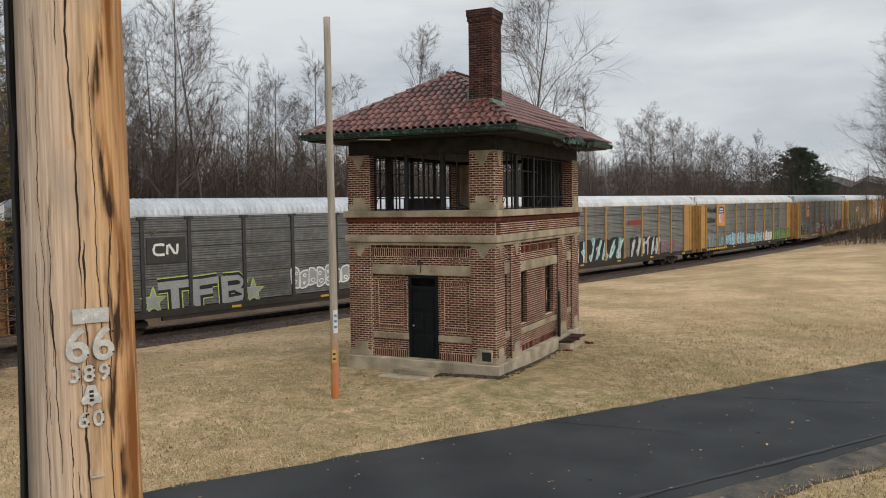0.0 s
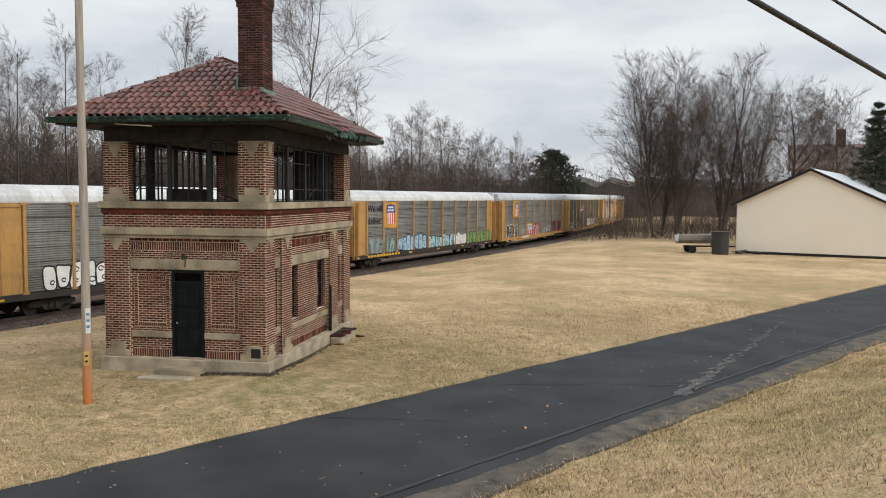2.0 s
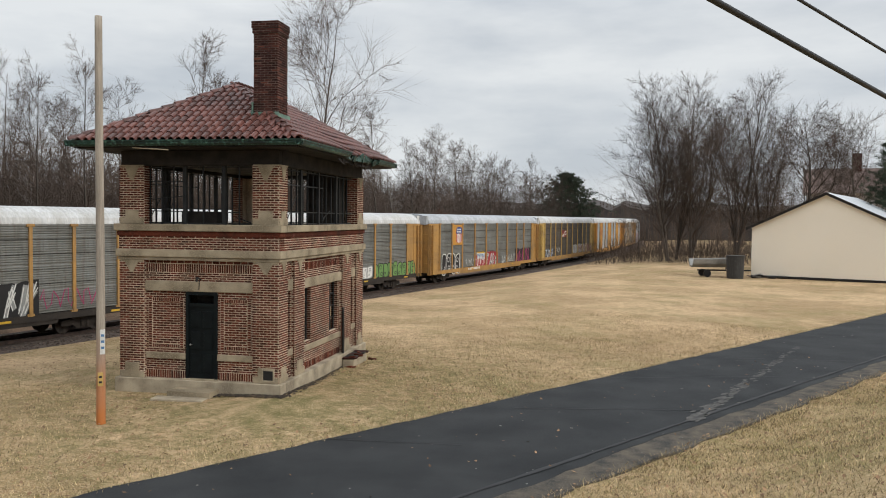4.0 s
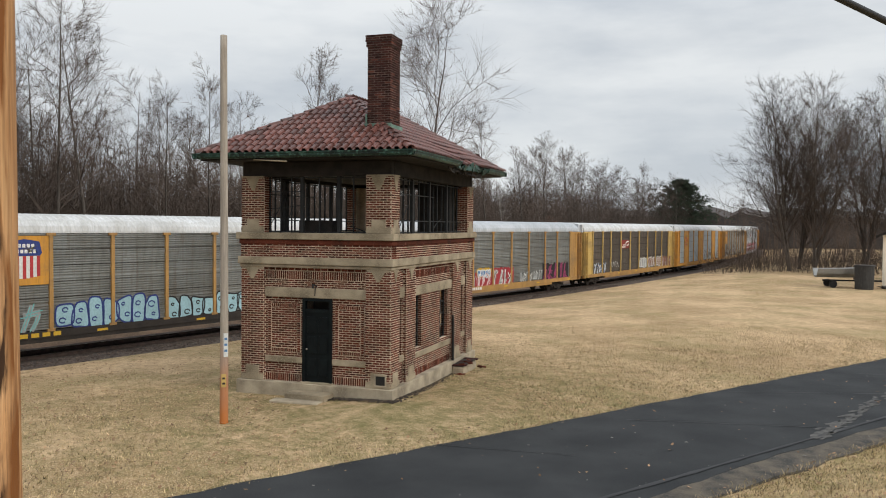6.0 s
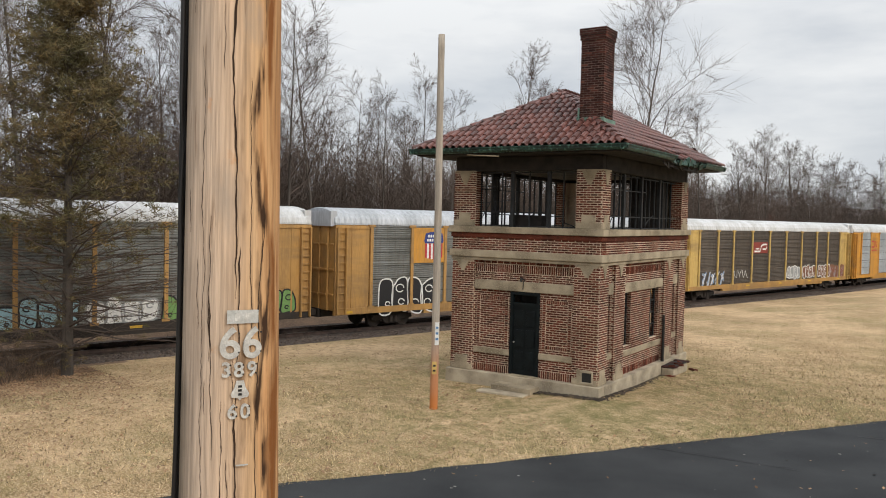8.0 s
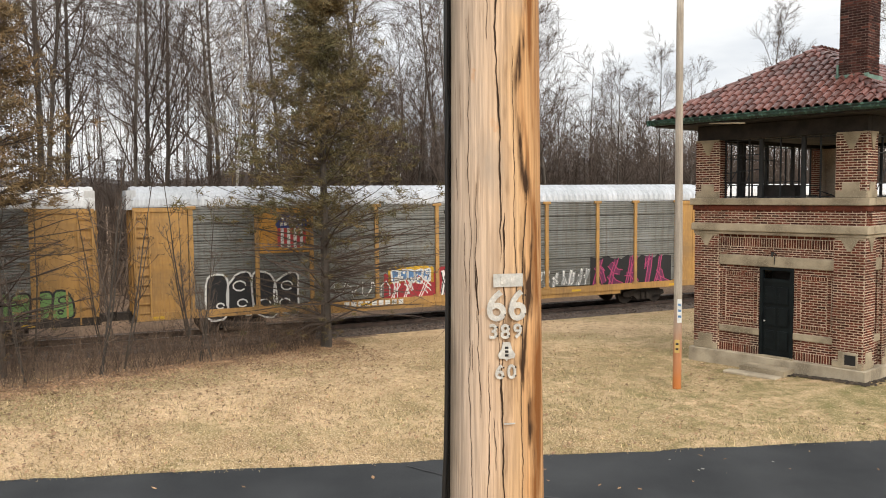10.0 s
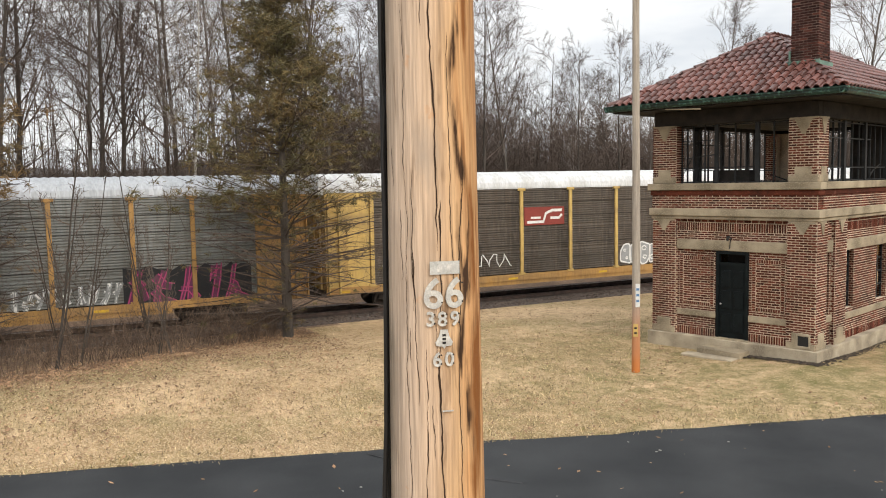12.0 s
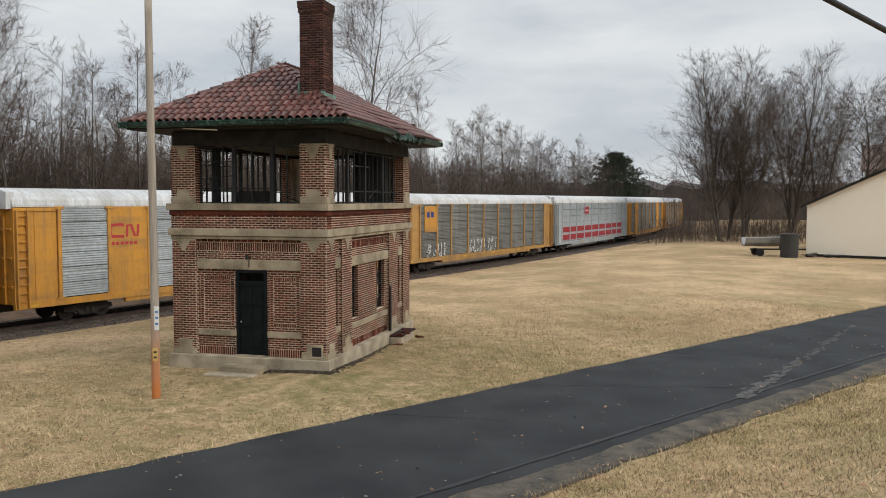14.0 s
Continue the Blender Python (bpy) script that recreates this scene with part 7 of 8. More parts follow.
# ---- flat trailer and stacked timber at the roadside ----
def build_trailer():
    M["rust"] = mat("rusty_frame", (0.040, 0.026, 0.022), (0.018, 0.016, 0.015), 0.8, 4, 30, 0.3)
    M["deck"] = mat("weathered_planks", (0.10, 0.062, 0.045), (0.05, 0.04, 0.033), 0.9, 2, 20, 0.4, stretch=(1, 6, 1))
    M["grey_plank"] = mat("grey_plank", (0.19, 0.178, 0.135), (0.10, 0.092, 0.07), 0.9, 3, 25, 0.5, stretch=(0.5, 5, 5))
    M["new_wood"] = mat("fresh_board", (0.33, 0.26, 0.165), (0.20, 0.155, 0.10), 0.8, 2, 25, 0.3, stretch=(0.5, 5, 5))
    M["red_brick"] = mat("orange_brick", (0.44, 0.22, 0.145), (0.24, 0.115, 0.08), 0.9, 4, 40, 0.3)
    # long axis along the road; the tongue points along +a
    ax = math.degrees(math.atan2(RDY, RDX))
    base = road_point(-22.95, 4.9, 0.03)
    tr = thing("flat_trailer", "rusty flat trailer with worn plank deck and black mudguard", "trailer", m=pose(-6.62, -21.0, 0.03, 0, 0, 46))
    part("frame_rail", boxes((-2.4, 1.2, -0.95, -0.87, 0.42, 0.56)), M["rust"], tr)
    part("frame_rail", boxes((-2.4, 1.2, 0.87, 0.95, 0.42, 0.56)), M["rust"], tr)
    for x in (-2.0, -0.9, 0.2, 1.12):
        part("cross_member", boxes((x, x + 0.08, -0.87, 0.87, 0.44, 0.54)), M["rust"], tr)
    for i, y in enumerate((-0.66, -0.2, 0.26, 0.70)):
        part("plank", boxes((-2.4, 0.95 - 0.2 * (i % 2), y - 0.10, y + 0.10, 0.56, 0.60)), M["deck"], tr)
    for y in (-0.44, 0.02, 0.48):
        bm = bmesh.new()
        box(bm, -0.25, 0.25, -0.035, 0.035, 0.0, 0.06, 0.006, pose(0.9, y, 0.62, 0, -18, 0))
        part("deck_strap", bm, M["iron"], tr)
    for sy in (-1, 1):
        bm = bmesh.new()
        cyl(bm, (1.15, 0.85 * sy, 0.50), (2.45, 0.08 * sy, 0.50), 0.045, seg=6)
        part("tongue", bm, M["rust"], tr)
    part("plate", boxes((1.55, 1.72, -0.56, -0.545, 0.44, 0.53)), M["ink_white"], tr)
    bm = bmesh.new()
    cyl(bm, (2.1, 0.12, 0.05), (2.1, 0.12, 0.80), 0.035, seg=8)
    cyl(bm, (2.1, 0.12, 0.76), (2.32, 0.12, 0.78), 0.02, seg=6)
    part("jack", bm, M["rust"], tr)
    bm = bmesh.new()
    box(bm, 2.4, 2.72, -0.05, 0.05, 0.46, 0.55, 0.015)
    cyl(bm, (2.55, 0, 0.5), (2.6, 0.0, 0.66), 0.02, seg=6)
    part("coupler", bm, M["iron"], tr)
    bm = bmesh.new()
    for i in range(7):
        cyl(bm, (2.5 + 0.01 * (i % 2), -0.03, 0.46 - i * 0.05), (2.5 + 0.02 * ((i + 1) % 2), -0.03, 0.41 - i * 0.05), 0.014, seg=5)
    part("safety_chain", bm, M["rust"], tr)
    for sy in (-1, 1):
        bm = bmesh.new()
        cyl(bm, (-0.9, 1.0 * sy, 0.33), (-0.9, 1.2 * sy, 0.33), 0.33, seg=20)
        wh = part("wheel", bm, M["cable"], tr)
        bm = bmesh.new()
        rings = []
        for y in (0.97 * sy, 1.25 * sy):
            rings.append([bm.verts.new((-0.9 + r * math.cos(a), y, 0.33 + r * math.sin(a))) for r in (0.40, 0.43) for a in [math.pi * k / 12 for k in range(13)]])
        for k in range(12):
            bm.faces.new((rings[0][13 + k], rings[0][14 + k], rings[1][14 + k], rings[1][13 + k]))
            bm.faces.new((rings[0][k], rings[0][k + 1], rings[1][k + 1], rings[1][k]))
            for r in rings:
                bm.faces.new((r[k], r[k + 1], r[14 + k], r[13 + k]))
        part("mudguard", bm, M["tr_black"], tr)
    # timber stack behind it
    th = math.radians(48.4)
    def board(name, along, side, z, ln, w, h, m, label, rot=0.0, tilt=0.0, roll=0.0, cat="board"):
        bm = bmesh.new()
        box(bm, -ln / 2, ln / 2, -w / 2, w / 2, 0, h, 0.008)
        ob = tagged(part(name, bm, M[m]), label, cat, "timber stack by the trailer")
        c = Vector((-6.62 + math.cos(th) * (along - 0.5) - math.sin(th) * side, -20.08 + math.sin(th) * (along - 0.5) + math.cos(th) * side, z))
        ob.matrix_basis = pose(c.x, c.y, c.z, roll, tilt, 48.4 + rot)
        return ob
    zg = -0.06
    for k, (z, nm, rot) in enumerate(((0.02, "grey_plank", 0), (0.30, "grey_plank", 1.5), (0.62, "new_wood", -1.0))):
        for sx in (-0.55, 0.75):
            board("bearer", sx, 0.35, zg + z, 0.12, 0.9, 0.12, "new_wood" if k else "grey_plank", "short wooden bearer in a timber stack", 0, cat="bearer")
        for sd in (-0.06, 0.24, 0.52):
            board("timber", 0.03 * k + 0.05 * sd, sd, zg + z + 0.12, 1.68, 0.17, 0.13 if k < 2 else 0.09, nm if sd < 0.5 else "grey_plank", "thick weathered timber lying in a roadside stack", rot, cat="timber")
    board("brick_block", 0.55, 0.0, zg + 0.835, 0.30, 0.12, 0.08, "red_brick", "orange brick lying on the timber stack", 3, cat="brick")
    board("brick_block", 0.6, 0.24, zg + 0.835, 0.26, 0.12, 0.08, "red_brick", "orange brick lying on the timber stack", -6, cat="brick")
    bm = bmesh.new()
    box(bm, -0.10, 0.10, -0.055, 0.055, 0, 1.12, 0.012)
    ob = tagged(part("leaning_plank", bm, M["grey_plank"]), "grey plank leaning against the timber stack", "plank", "timber stack by the trailer")
    foot, head = Vector((-7.18, -18.98, 0.0)), Vector((-6.98, -19.45, 0.90))
    up = (head - foot).normalized()
    wide = up.cross(Vector((1.0, -0.1, 0.2))).normalized()
    ob.matrix_basis = Matrix.Translation(foot) @ Matrix((wide, up.cross(wide), up)).transposed().to_4x4()
    # pallet of bricks further back
    for i in range(3):
        for j in range(4):
            board("brick_block", -1.75 + 0.24 * i, 0.5 + 0.13 * j, 0.35 + 0.1 * ((i + j) % 3) + 0.3, 0.22, 0.12, 0.1, "red_brick", "orange brick stacked on old timber", 0, cat="brick")
    for j in range(3):
        board("timber", -1.7, 0.5 + 0.3 * j, 0.0, 1.3, 0.26, 0.64, "grey_plank", "thick weathered timber lying in a roadside stack", 0, cat="timber")


build_utility_pole()
build_cables()
build_post()
build_shed()
build_trailer()

# ---- trees, thicket and far woods ----
def grow(seed, h, spread=0.34, limbs=18, subs=7, twigs=5, low=0.3, trunk_r=0.16, droop=0.0, stems=1, rise=(0.45, 1.5), crook=0.16, fine=0.0055):
    """Branches of a bare tree, as trunk and crown; each branch is p0, p1, r0, r1."""
    rnd = random.Random(seed)
    trunk, crown = [], []

    def curve(p, d, ln, r0, r1, n, out, wig, up):
        pts = [(p.copy(), r0, d)]
        for i in range(n):
            d = (d + Vector((rnd.uniform(-wig, wig), rnd.uniform(-wig, wig), rnd.uniform(-wig, wig) + up))).normalized()
            q = p + d * (ln / n)
            a, b = r0 + (r1 - r0) * i / n, r0 + (r1 - r0) * (i + 1) / n
            out.append((tuple(p), tuple(q), a, b))
            p = q
            pts.append((p.copy(), b, d))
        return pts

    def fork(d, lo, hi):
        """A direction that leaves d at an angle, in any plane."""
        side = d.cross(Vector((rnd.gauss(0, 1), rnd.gauss(0, 1), rnd.gauss(0, 1)))).normalized()
        a = rnd.uniform(lo, hi)
        return d * math.cos(a) + side * math.sin(a)

    def along(pts, t):
        k = min(len(pts) - 2, int(t * (len(pts) - 1)))
        f = t * (len(pts) - 1) - k
        return pts[k][0].lerp(pts[k + 1][0], f), pts[k][1] * (1 - f) + pts[k + 1][1] * f, pts[k + 1][2]

    count = limbs if stems == 1 else max(5, limbs // stems + 2)
    for st in range(stems):
        lean = Vector((rnd.uniform(-1, 1), rnd.uniform(-1, 1), 0)) * (0.06 if stems == 1 else 0.24)
        hh = h * (1.0 if st == 0 else rnd.uniform(0.7, 0.98))
        foot = Vector((0.15 * st * rnd.uniform(-1, 1), 0.15 * st * rnd.uniform(-1, 1), -0.3))
        pts = curve(foot, (Vector((0, 0, 1)) + lean).normalized(), hh, trunk_r * (1 if st == 0 else 0.75), 0.012, 12, trunk, 0.35 * crook, 0.03)
        for i in range(count):
            t = low + (0.98 - low) * ((i + rnd.random()) / count)
            p, r, _ = along(pts, t)
            a = rnd.random() * 6.283
            d = Vector((math.cos(a), math.sin(a), rnd.uniform(*rise))).normalized()
            ln = h * spread * (1.15 - 0.75 * t) * rnd.uniform(0.7, 1.15)
            lp = curve(p, d, ln, max(0.012, min(r * 0.5, 0.011 * ln)), fine * 1.3, 5, crown, crook, 0.07 - droop)
            for j in range(subs):
                u = 0.12 + 0.88 * (j + rnd.random()) / subs
                pp, rr, dd = along(lp, u)
                d2 = fork(dd, 0.6, 1.25)
                d2 = (d2 + Vector((0, 0, 0.12 - 4 * droop))).normalized()
                l2 = ln * rnd.uniform(0.36, 0.66) * (1.3 - 0.75 * u)
                sp = curve(pp, d2, l2, max(fine * 1.5, rr * 0.5), fine, 3, crown, crook, 0.06 - droop)
                for q in range(twigs):
                    e, _, d3 = along(sp, rnd.uniform(0.15, 1.0))
                    d3 = fork(d3, 0.4, 1.1)
                    curve(e, (d3 + Vector((0, 0, 0.15))).normalized(), l2 * rnd.uniform(0.35, 0.75), fine * 1.3, 0, 1, crown, 0.0, 0.0)
    return trunk, crown


def bare_tree(name, label, seed, h, bark="bark", group="bare trees of the wood", cat="tree", **kw):
    tree = thing(name, label, cat, group)
    trunk, crown = grow(seed, h, **kw)
    v, f = prisms(trunk, 7)
    mesh_ob("trunk", v, f, M[bark], tree)
    v, f = branches(crown)
    mesh_ob("crown", v, f, M["twig"] if bark != "birch" else M["birch_twig"], tree)
    return tree


def plant(tree, x, y, z, turn, size):
    tree.matrix_basis = pose(x, y, z, 0, 0, turn)
    tree.scale = (size, size, size)
    return tree


def conifer(name, label, seed, h, r, needle, bare=0.18, whorls=26, per=6, tufts=9, density=1.0, cat="pine tree"):
    rnd = random.Random(seed)
    tree = thing(name, label, cat)
    trunk = [((0, 0, -0.4 + (h + 0.4) * i / 10), (0, 0, -0.4 + (h + 0.4) * (i + 1) / 10), 0.17 * (1 - i / 10.5) * h / 12 + 0.015, 0.17 * (1 - (i + 1) / 10.5) * h / 12 + 0.012) for i in range(10)]
    v, f = prisms(trunk, 8)
    mesh_ob("trunk", v, f, M["bark"], tree)
    limbs, nv, nf = [], [], []

    def tuft(c, size):
        # a spray of short needles round a twig end
        for q in range(int(15 * density)):
            d = Vector((rnd.gauss(0, 1), rnd.gauss(0, 1), rnd.gauss(0.25, 0.8))).normalized()
            s = d.cross(Vector((rnd.gauss(0, 1), rnd.gauss(0, 1), rnd.gauss(0, 1)))).normalized() * size * 0.065
            o = c + Vector((rnd.gauss(0, 1), rnd.gauss(0, 1), rnd.gauss(0, 0.7))) * size * 0.35
            i = len(nv)
            nv.extend([tuple(o - s), tuple(o + s), tuple(o + d * size)])
            nf.append((i, i + 1, i + 2))

    for w in range(whorls):
        t = (w + rnd.uniform(-0.3, 0.3)) / whorls
        z = h * (0.06 + 0.93 * t)
        reach = r * (1 - max(0, t)) ** 0.8 * (0.55 + 0.45 * min(1, t / 0.12)) + 0.15
        for b in range(per):
            a = rnd.random() * 6.283
            ln = reach * rnd.uniform(0.6, 1.12)
            rise = rnd.uniform(-0.15, 0.35) + 0.4 * t
            d = Vector((math.cos(a), math.sin(a), rise)).normalized()
            p, r0 = Vector((0, 0, z)), 0.028 * h / 12 * (1.2 - t)
            dead = t < bare
            for i in range(3):
                q = p + (d + Vector((rnd.uniform(-.15, .15), rnd.uniform(-.15, .15), rnd.uniform(-.12, .10)))) * (ln / 3)
                limbs.append((tuple(p), tuple(q), r0 * (1 - i * 0.28), r0 * (0.72 - i * 0.28) + 0.003))
                for s in range(3 if not dead else 4):
                    e = p.lerp(q, rnd.random())
                    g = e + Vector((rnd.gauss(0, 0.7), rnd.gauss(0, 0.7), rnd.gauss(0.1, 0.4))) * ln * 0.22
                    limbs.append((tuple(e), tuple(g), 0.008, 0.003))
                    if not dead and (i > 0 or rnd.random() < 0.5):
                        for k in range(max(1, tufts // 4)):
                            tuft(e.lerp(g, rnd.uniform(0.3, 1.1)), rnd.uniform(0.16, 0.30) * (h / 12) ** 0.5)
                    elif dead and rnd.random() < 0.12:
                        tuft(g, 0.16)
                p = q
    v, f = prisms(limbs, 3)
    mesh_ob("branch_frame", v, f, M["twig"], tree)
    mesh_ob("crown", nv, nf, M[needle], tree)
    return tree


def build_trees():
    M["birch_twig"] = mat("pale_twig", (0.26, 0.23, 0.205), (0.16, 0.14, 0.125), 0.95, 0.5, 9, 0.0, rnd=0.2)
    rnd = random.Random(17)
    lab = ("tall slender bare grey tree at the edge of the wood", "bare grey-brown tree with fine upright twigs")
    protos = [bare_tree("bare_tree", lab[0], 101, 16.0, spread=0.29, limbs=24, subs=9, twigs=11, low=0.28, trunk_r=0.115, fine=0.0052),
              bare_tree("bare_tree", lab[1], 102, 15.0, spread=0.33, limbs=24, subs=9, twigs=11, low=0.22, trunk_r=0.105, fine=0.0052),
              bare_tree("bare_tree", lab[0], 103, 17.0, spread=0.28, limbs=22, subs=9, twigs=11, low=0.34, trunk_r=0.12, fine=0.0052),
              bare_tree("bare_tree", lab[1], 104, 13.0, spread=0.36, limbs=22, subs=9, twigs=11, low=0.22, trunk_r=0.09, stems=3, fine=0.0052),
              bare_tree("birch_tree", "slim pale-barked birch among the bare trees", 105, 14.0, "birch", spread=0.25, limbs=16, subs=8, twigs=9, low=0.35, trunk_r=0.075, fine=0.0065)]
    used = set()

    def wood(i, s, u, size):
        p, h = track(s, u)
        z = ground_z(u, across(p.x, p.y)) - 0.05
        m = pose(p.x, p.y, z, 0, 0, rnd.uniform(0, 360))
        if i in used:
            t = copy_thing(protos[i], m)
        else:
            used.add(i)
            t = protos[i]
            t.matrix_basis = m
        t.scale = (size, size, size * rnd.uniform(0.94, 1.06))
        return t

    # the wood behind the line, denser and taller to one side
    for row, (u0, u1, step, lo, hi) in enumerate(((-8, -12, 3.9, 0.72, 0.98), (-13, -19, 4.0, 0.85, 1.12), (-21, -30, 4.8, 0.95, 1.2))):
        s = -48.0 + row
        while s < 150:
            tall = np.interp(s, [-48, -4, 5, 15, 24, 34, 60, 100, 150], [1.75, 1.70, 1.35, 1.12, 0.92, 0.80, 0.84, 0.98, 0.95])
            wood(rnd.choice((0, 0, 1, 1, 2, 2, 3, 4)) if s > 4 else rnd.choice((0, 1, 2, 2, 4)), s, rnd.uniform(u1, u0), rnd.uniform(lo, hi) * tall)
            s += step * rnd.uniform(0.6, 1.4) * (1.0 if s < 2 else 1.0 if s < 60 else 1.35)
    # trees that stand out above the wood
    def at_dir(tree, dx, dy, dist, size, turn=0):
        x, y = 8.8 + dx * dist, -21.4 + dy * dist
        plant(tree, x, y, -0.6, turn, size)
    g = bare_tree("large_bare_tree", "large bare tree with crooked limbs rising above the wood", 111, 23.0, "bark", "", spread=0.46, limbs=17, subs=11, twigs=14, low=0.34, trunk_r=0.20, droop=0.02, rise=(0.7, 1.6), crook=0.26, fine=0.0075)
    at_dir(g, -0.335, 0.942, 70, 1.0, 40)
    t = bare_tree("bare_tree", "tall bare tree above the wood with sparse crown", 112, 19.0, "bark", spread=0.30, limbs=15, subs=9, twigs=12, low=0.45, trunk_r=0.13, rise=(1.0, 2.0), crook=0.2, fine=0.006)
    at_dir(t, -0.478, 0.878, 62, 0.98, 10)
    at_dir(copy_thing(t, pose(0, 0, 0)), -0.43, 0.903, 66, 0.90, 120)
    at_dir(copy_thing(t, pose(0, 0, 0)), -0.268, 0.963, 82, 0.88, 200)
    # oak that keeps rust-red leaves
    oak = thing("oak_sapling", "young oak holding rust-red winter leaves", "tree", m=pose(8.8 - 0.197 * 100, -21.4 + 0.98 * 100, -0.6))
    tr, cr = grow(120, 6.5, spread=0.42, limbs=10, subs=4, twigs=3, low=0.15, trunk_r=0.07)
    v, f = prisms(tr, 5)
    mesh_ob("trunk", v, f, M["bark"], oak)
    v, f = branches(cr)
    mesh_ob("crown", v, f, M["twig"], oak)
    lv, lf = [], []
    for s in cr[::1]:
        for q in range(3):
            c = Vector(s[1]) + Vector((rnd.gauss(0, .15), rnd.gauss(0, .15), rnd.gauss(0, .15)))
            a, b = Vector((rnd.gauss(0, 1), rnd.gauss(0, 1), rnd.gauss(0, 1))).normalized() * 0.10, Vector((rnd.gauss(0, 1), rnd.gauss(0, 1), rnd.gauss(0, 1))).normalized() * 0.10
            i = len(lv)
            lv += [tuple(c - a), tuple(c + b), tuple(c + a), tuple(c - b)]
            lf.append((i, i + 1, i + 2, i + 3))
    mesh_ob("foliage", lv, lf, M["oak_leaf"], oak)

    # the clump beyond the lawn
    c1 = bare_tree("large_bare_tree", "large many-stemmed bare tree beyond the lawn", 131, 22.0, group="large trees beyond the lawn", spread=0.44, limbs=56, subs=11, twigs=13, low=0.10, trunk_r=0.23, stems=3, rise=(0.9, 2.6), crook=0.12, fine=0.0068)
    plant(c1, 16.6, 85.0, -0.1, 0, 1.0)
    plant(copy_thing(c1, pose(0, 0, 0)), 19.6, 87.0, -0.1, 130, 0.97)
    plant(copy_thing(c1, pose(0, 0, 0)), 25.5, 90.5, -0.1, 250, 1.03)
    plant(copy_thing(c1, pose(0, 0, 0)), 29.5, 92.0, -0.1, 60, 0.93)
    plant(copy_thing(c1, pose(0, 0, 0)), 18.0, 90.0, -0.1, 200, 0.9)
    c2 = bare_tree("large_bare_tree", "wide-spreading bare tree behind the shed", 132, 17.5, group="large trees beyond the lawn", spread=0.58, limbs=28, subs=12, twigs=15, low=0.14, trunk_r=0.30, droop=0.03, rise=(0.35, 1.3), crook=0.26, fine=0.0075)
    plant(c2, 32.0, 80.0, -0.1, 30, 1.0)
    plant(copy_thing(c2, pose(0, 0, 0)), 38.5, 86.0, -0.1, 170, 0.95)
    for i, (x, y, sc) in enumerate(((13.5, 97, 0.55), (17, 104, 0.6), (22, 108, 0.7), (34, 112, 0.85), (42, 104, 0.8), (27, 120, 0.8), (12, 116, 0.6), (50, 110, 0.9))):
        plant(copy_thing(protos[1 + i % 3], pose(0, 0, 0)), x, y, -0.1, 47 * i, sc)
    # conifers
    fp = conifer("pine_tree", "broad dark green pine far down the line", 141, 14.8, 11.5, "needle_dark", 0.0, 24, 16, 12, 2.2)
    fp.matrix_basis = pose(1.5, 138.3, -0.6)
    rp = conifer("pine_tree", "dark pine behind the shed", 142, 15.0, 4.4, "needle_dark", 0.04, 24, 9, 9, 1.5)
    rp.matrix_basis = pose(37.0, 68.0, -0.1)
    copy_thing(rp, pose(40.0, 70.5, -0.1, 0, 0, 90))
    mp = conifer("pine_tree", "sparse olive-green pine with dead lower branches beside the track", 143, 13.6, 5.9, "needle", 0.25, 31, 9, 7, 1.5)
    mp.matrix_basis = pose(-16.45, -5.55, zat(-16.45, -5.55))
    bp = conifer("pine_tree", "thin pine with browning needles in the thicket", 144, 13.5, 3.7, "needle_brown", 0.30, 27, 7, 5, 1.4)
    bp.matrix_basis = pose(-17.95, -18.9, zat(-17.95, -18.9))
    bp2 = conifer("pine_tree", "thin pine with browning needles in the thicket", 145, 14.0, 3.7, "needle_brown", 0.32, 27, 7, 5, 1.4)
    bp2.matrix_basis = pose(-19.0, -15.7, zat(-19.0, -15.7))
    copy_thing(bp, pose(-21.5, -22.5, -0.4, 0, 0, 140))

    # saplings and brush of the thicket
    sp = bare_tree("sapling", "thin bare sapling in the brush beside the track", 151, 6.5, group="saplings of the thicket", spread=0.22, limbs=9, subs=4, twigs=3, low=0.25, trunk_r=0.035, stems=2)
    first = True
    for i in range(46):
        s = rnd.uniform(-30, -7)
        u = rnd.uniform(3.6, thicket_edge(s) - 0.3)
        p, h = track(s, u)
        t = sp if first else copy_thing(sp, pose(0, 0, 0))
        first = False
        plant(t, p.x, p.y, ground_z(u, across(p.x, p.y)), rnd.uniform(0, 360), rnd.uniform(0.45, 1.25))

    def brush(name, label, count, s0, s1, uf, hlo, hhi, seed, m="brush", r=0.006):
        q = random.Random(seed)
        segs = []
        for i in range(count):
            s = q.uniform(s0, s1)
            u = uf(s, q)
            p, h = track(s, u)
            b = Vector((p.x, p.y, ground_z(u, across(p.x, p.y)) - 0.05))
            ht = q.uniform(hlo, hhi)
            lean = Vector((q.gauss(0, 0.32), q.gauss(0, 0.32), 1)).normalized()
            mid = b + lean * ht * 0.55
            top = mid + (lean + Vector((q.gauss(0, 0.3), q.gauss(0, 0.3), 0))).normalized() * ht * 0.45
            segs += [(tuple(b), tuple(mid), r * 1.6, r), (tuple(mid), tuple(top), r, r * 0.4)]
            for k in range(3):
                e = b.lerp(mid, q.uniform(0.5, 1.0)) if k < 2 else mid.lerp(top, 0.5)
                g = e + Vector((q.gauss(0, 1), q.gauss(0, 1), abs(q.gauss(0.5, 0.6)))) * ht * 0.22
                segs.append((tuple(e), tuple(g), r * 0.7, r * 0.3))
        v, f = prisms(segs, 3)
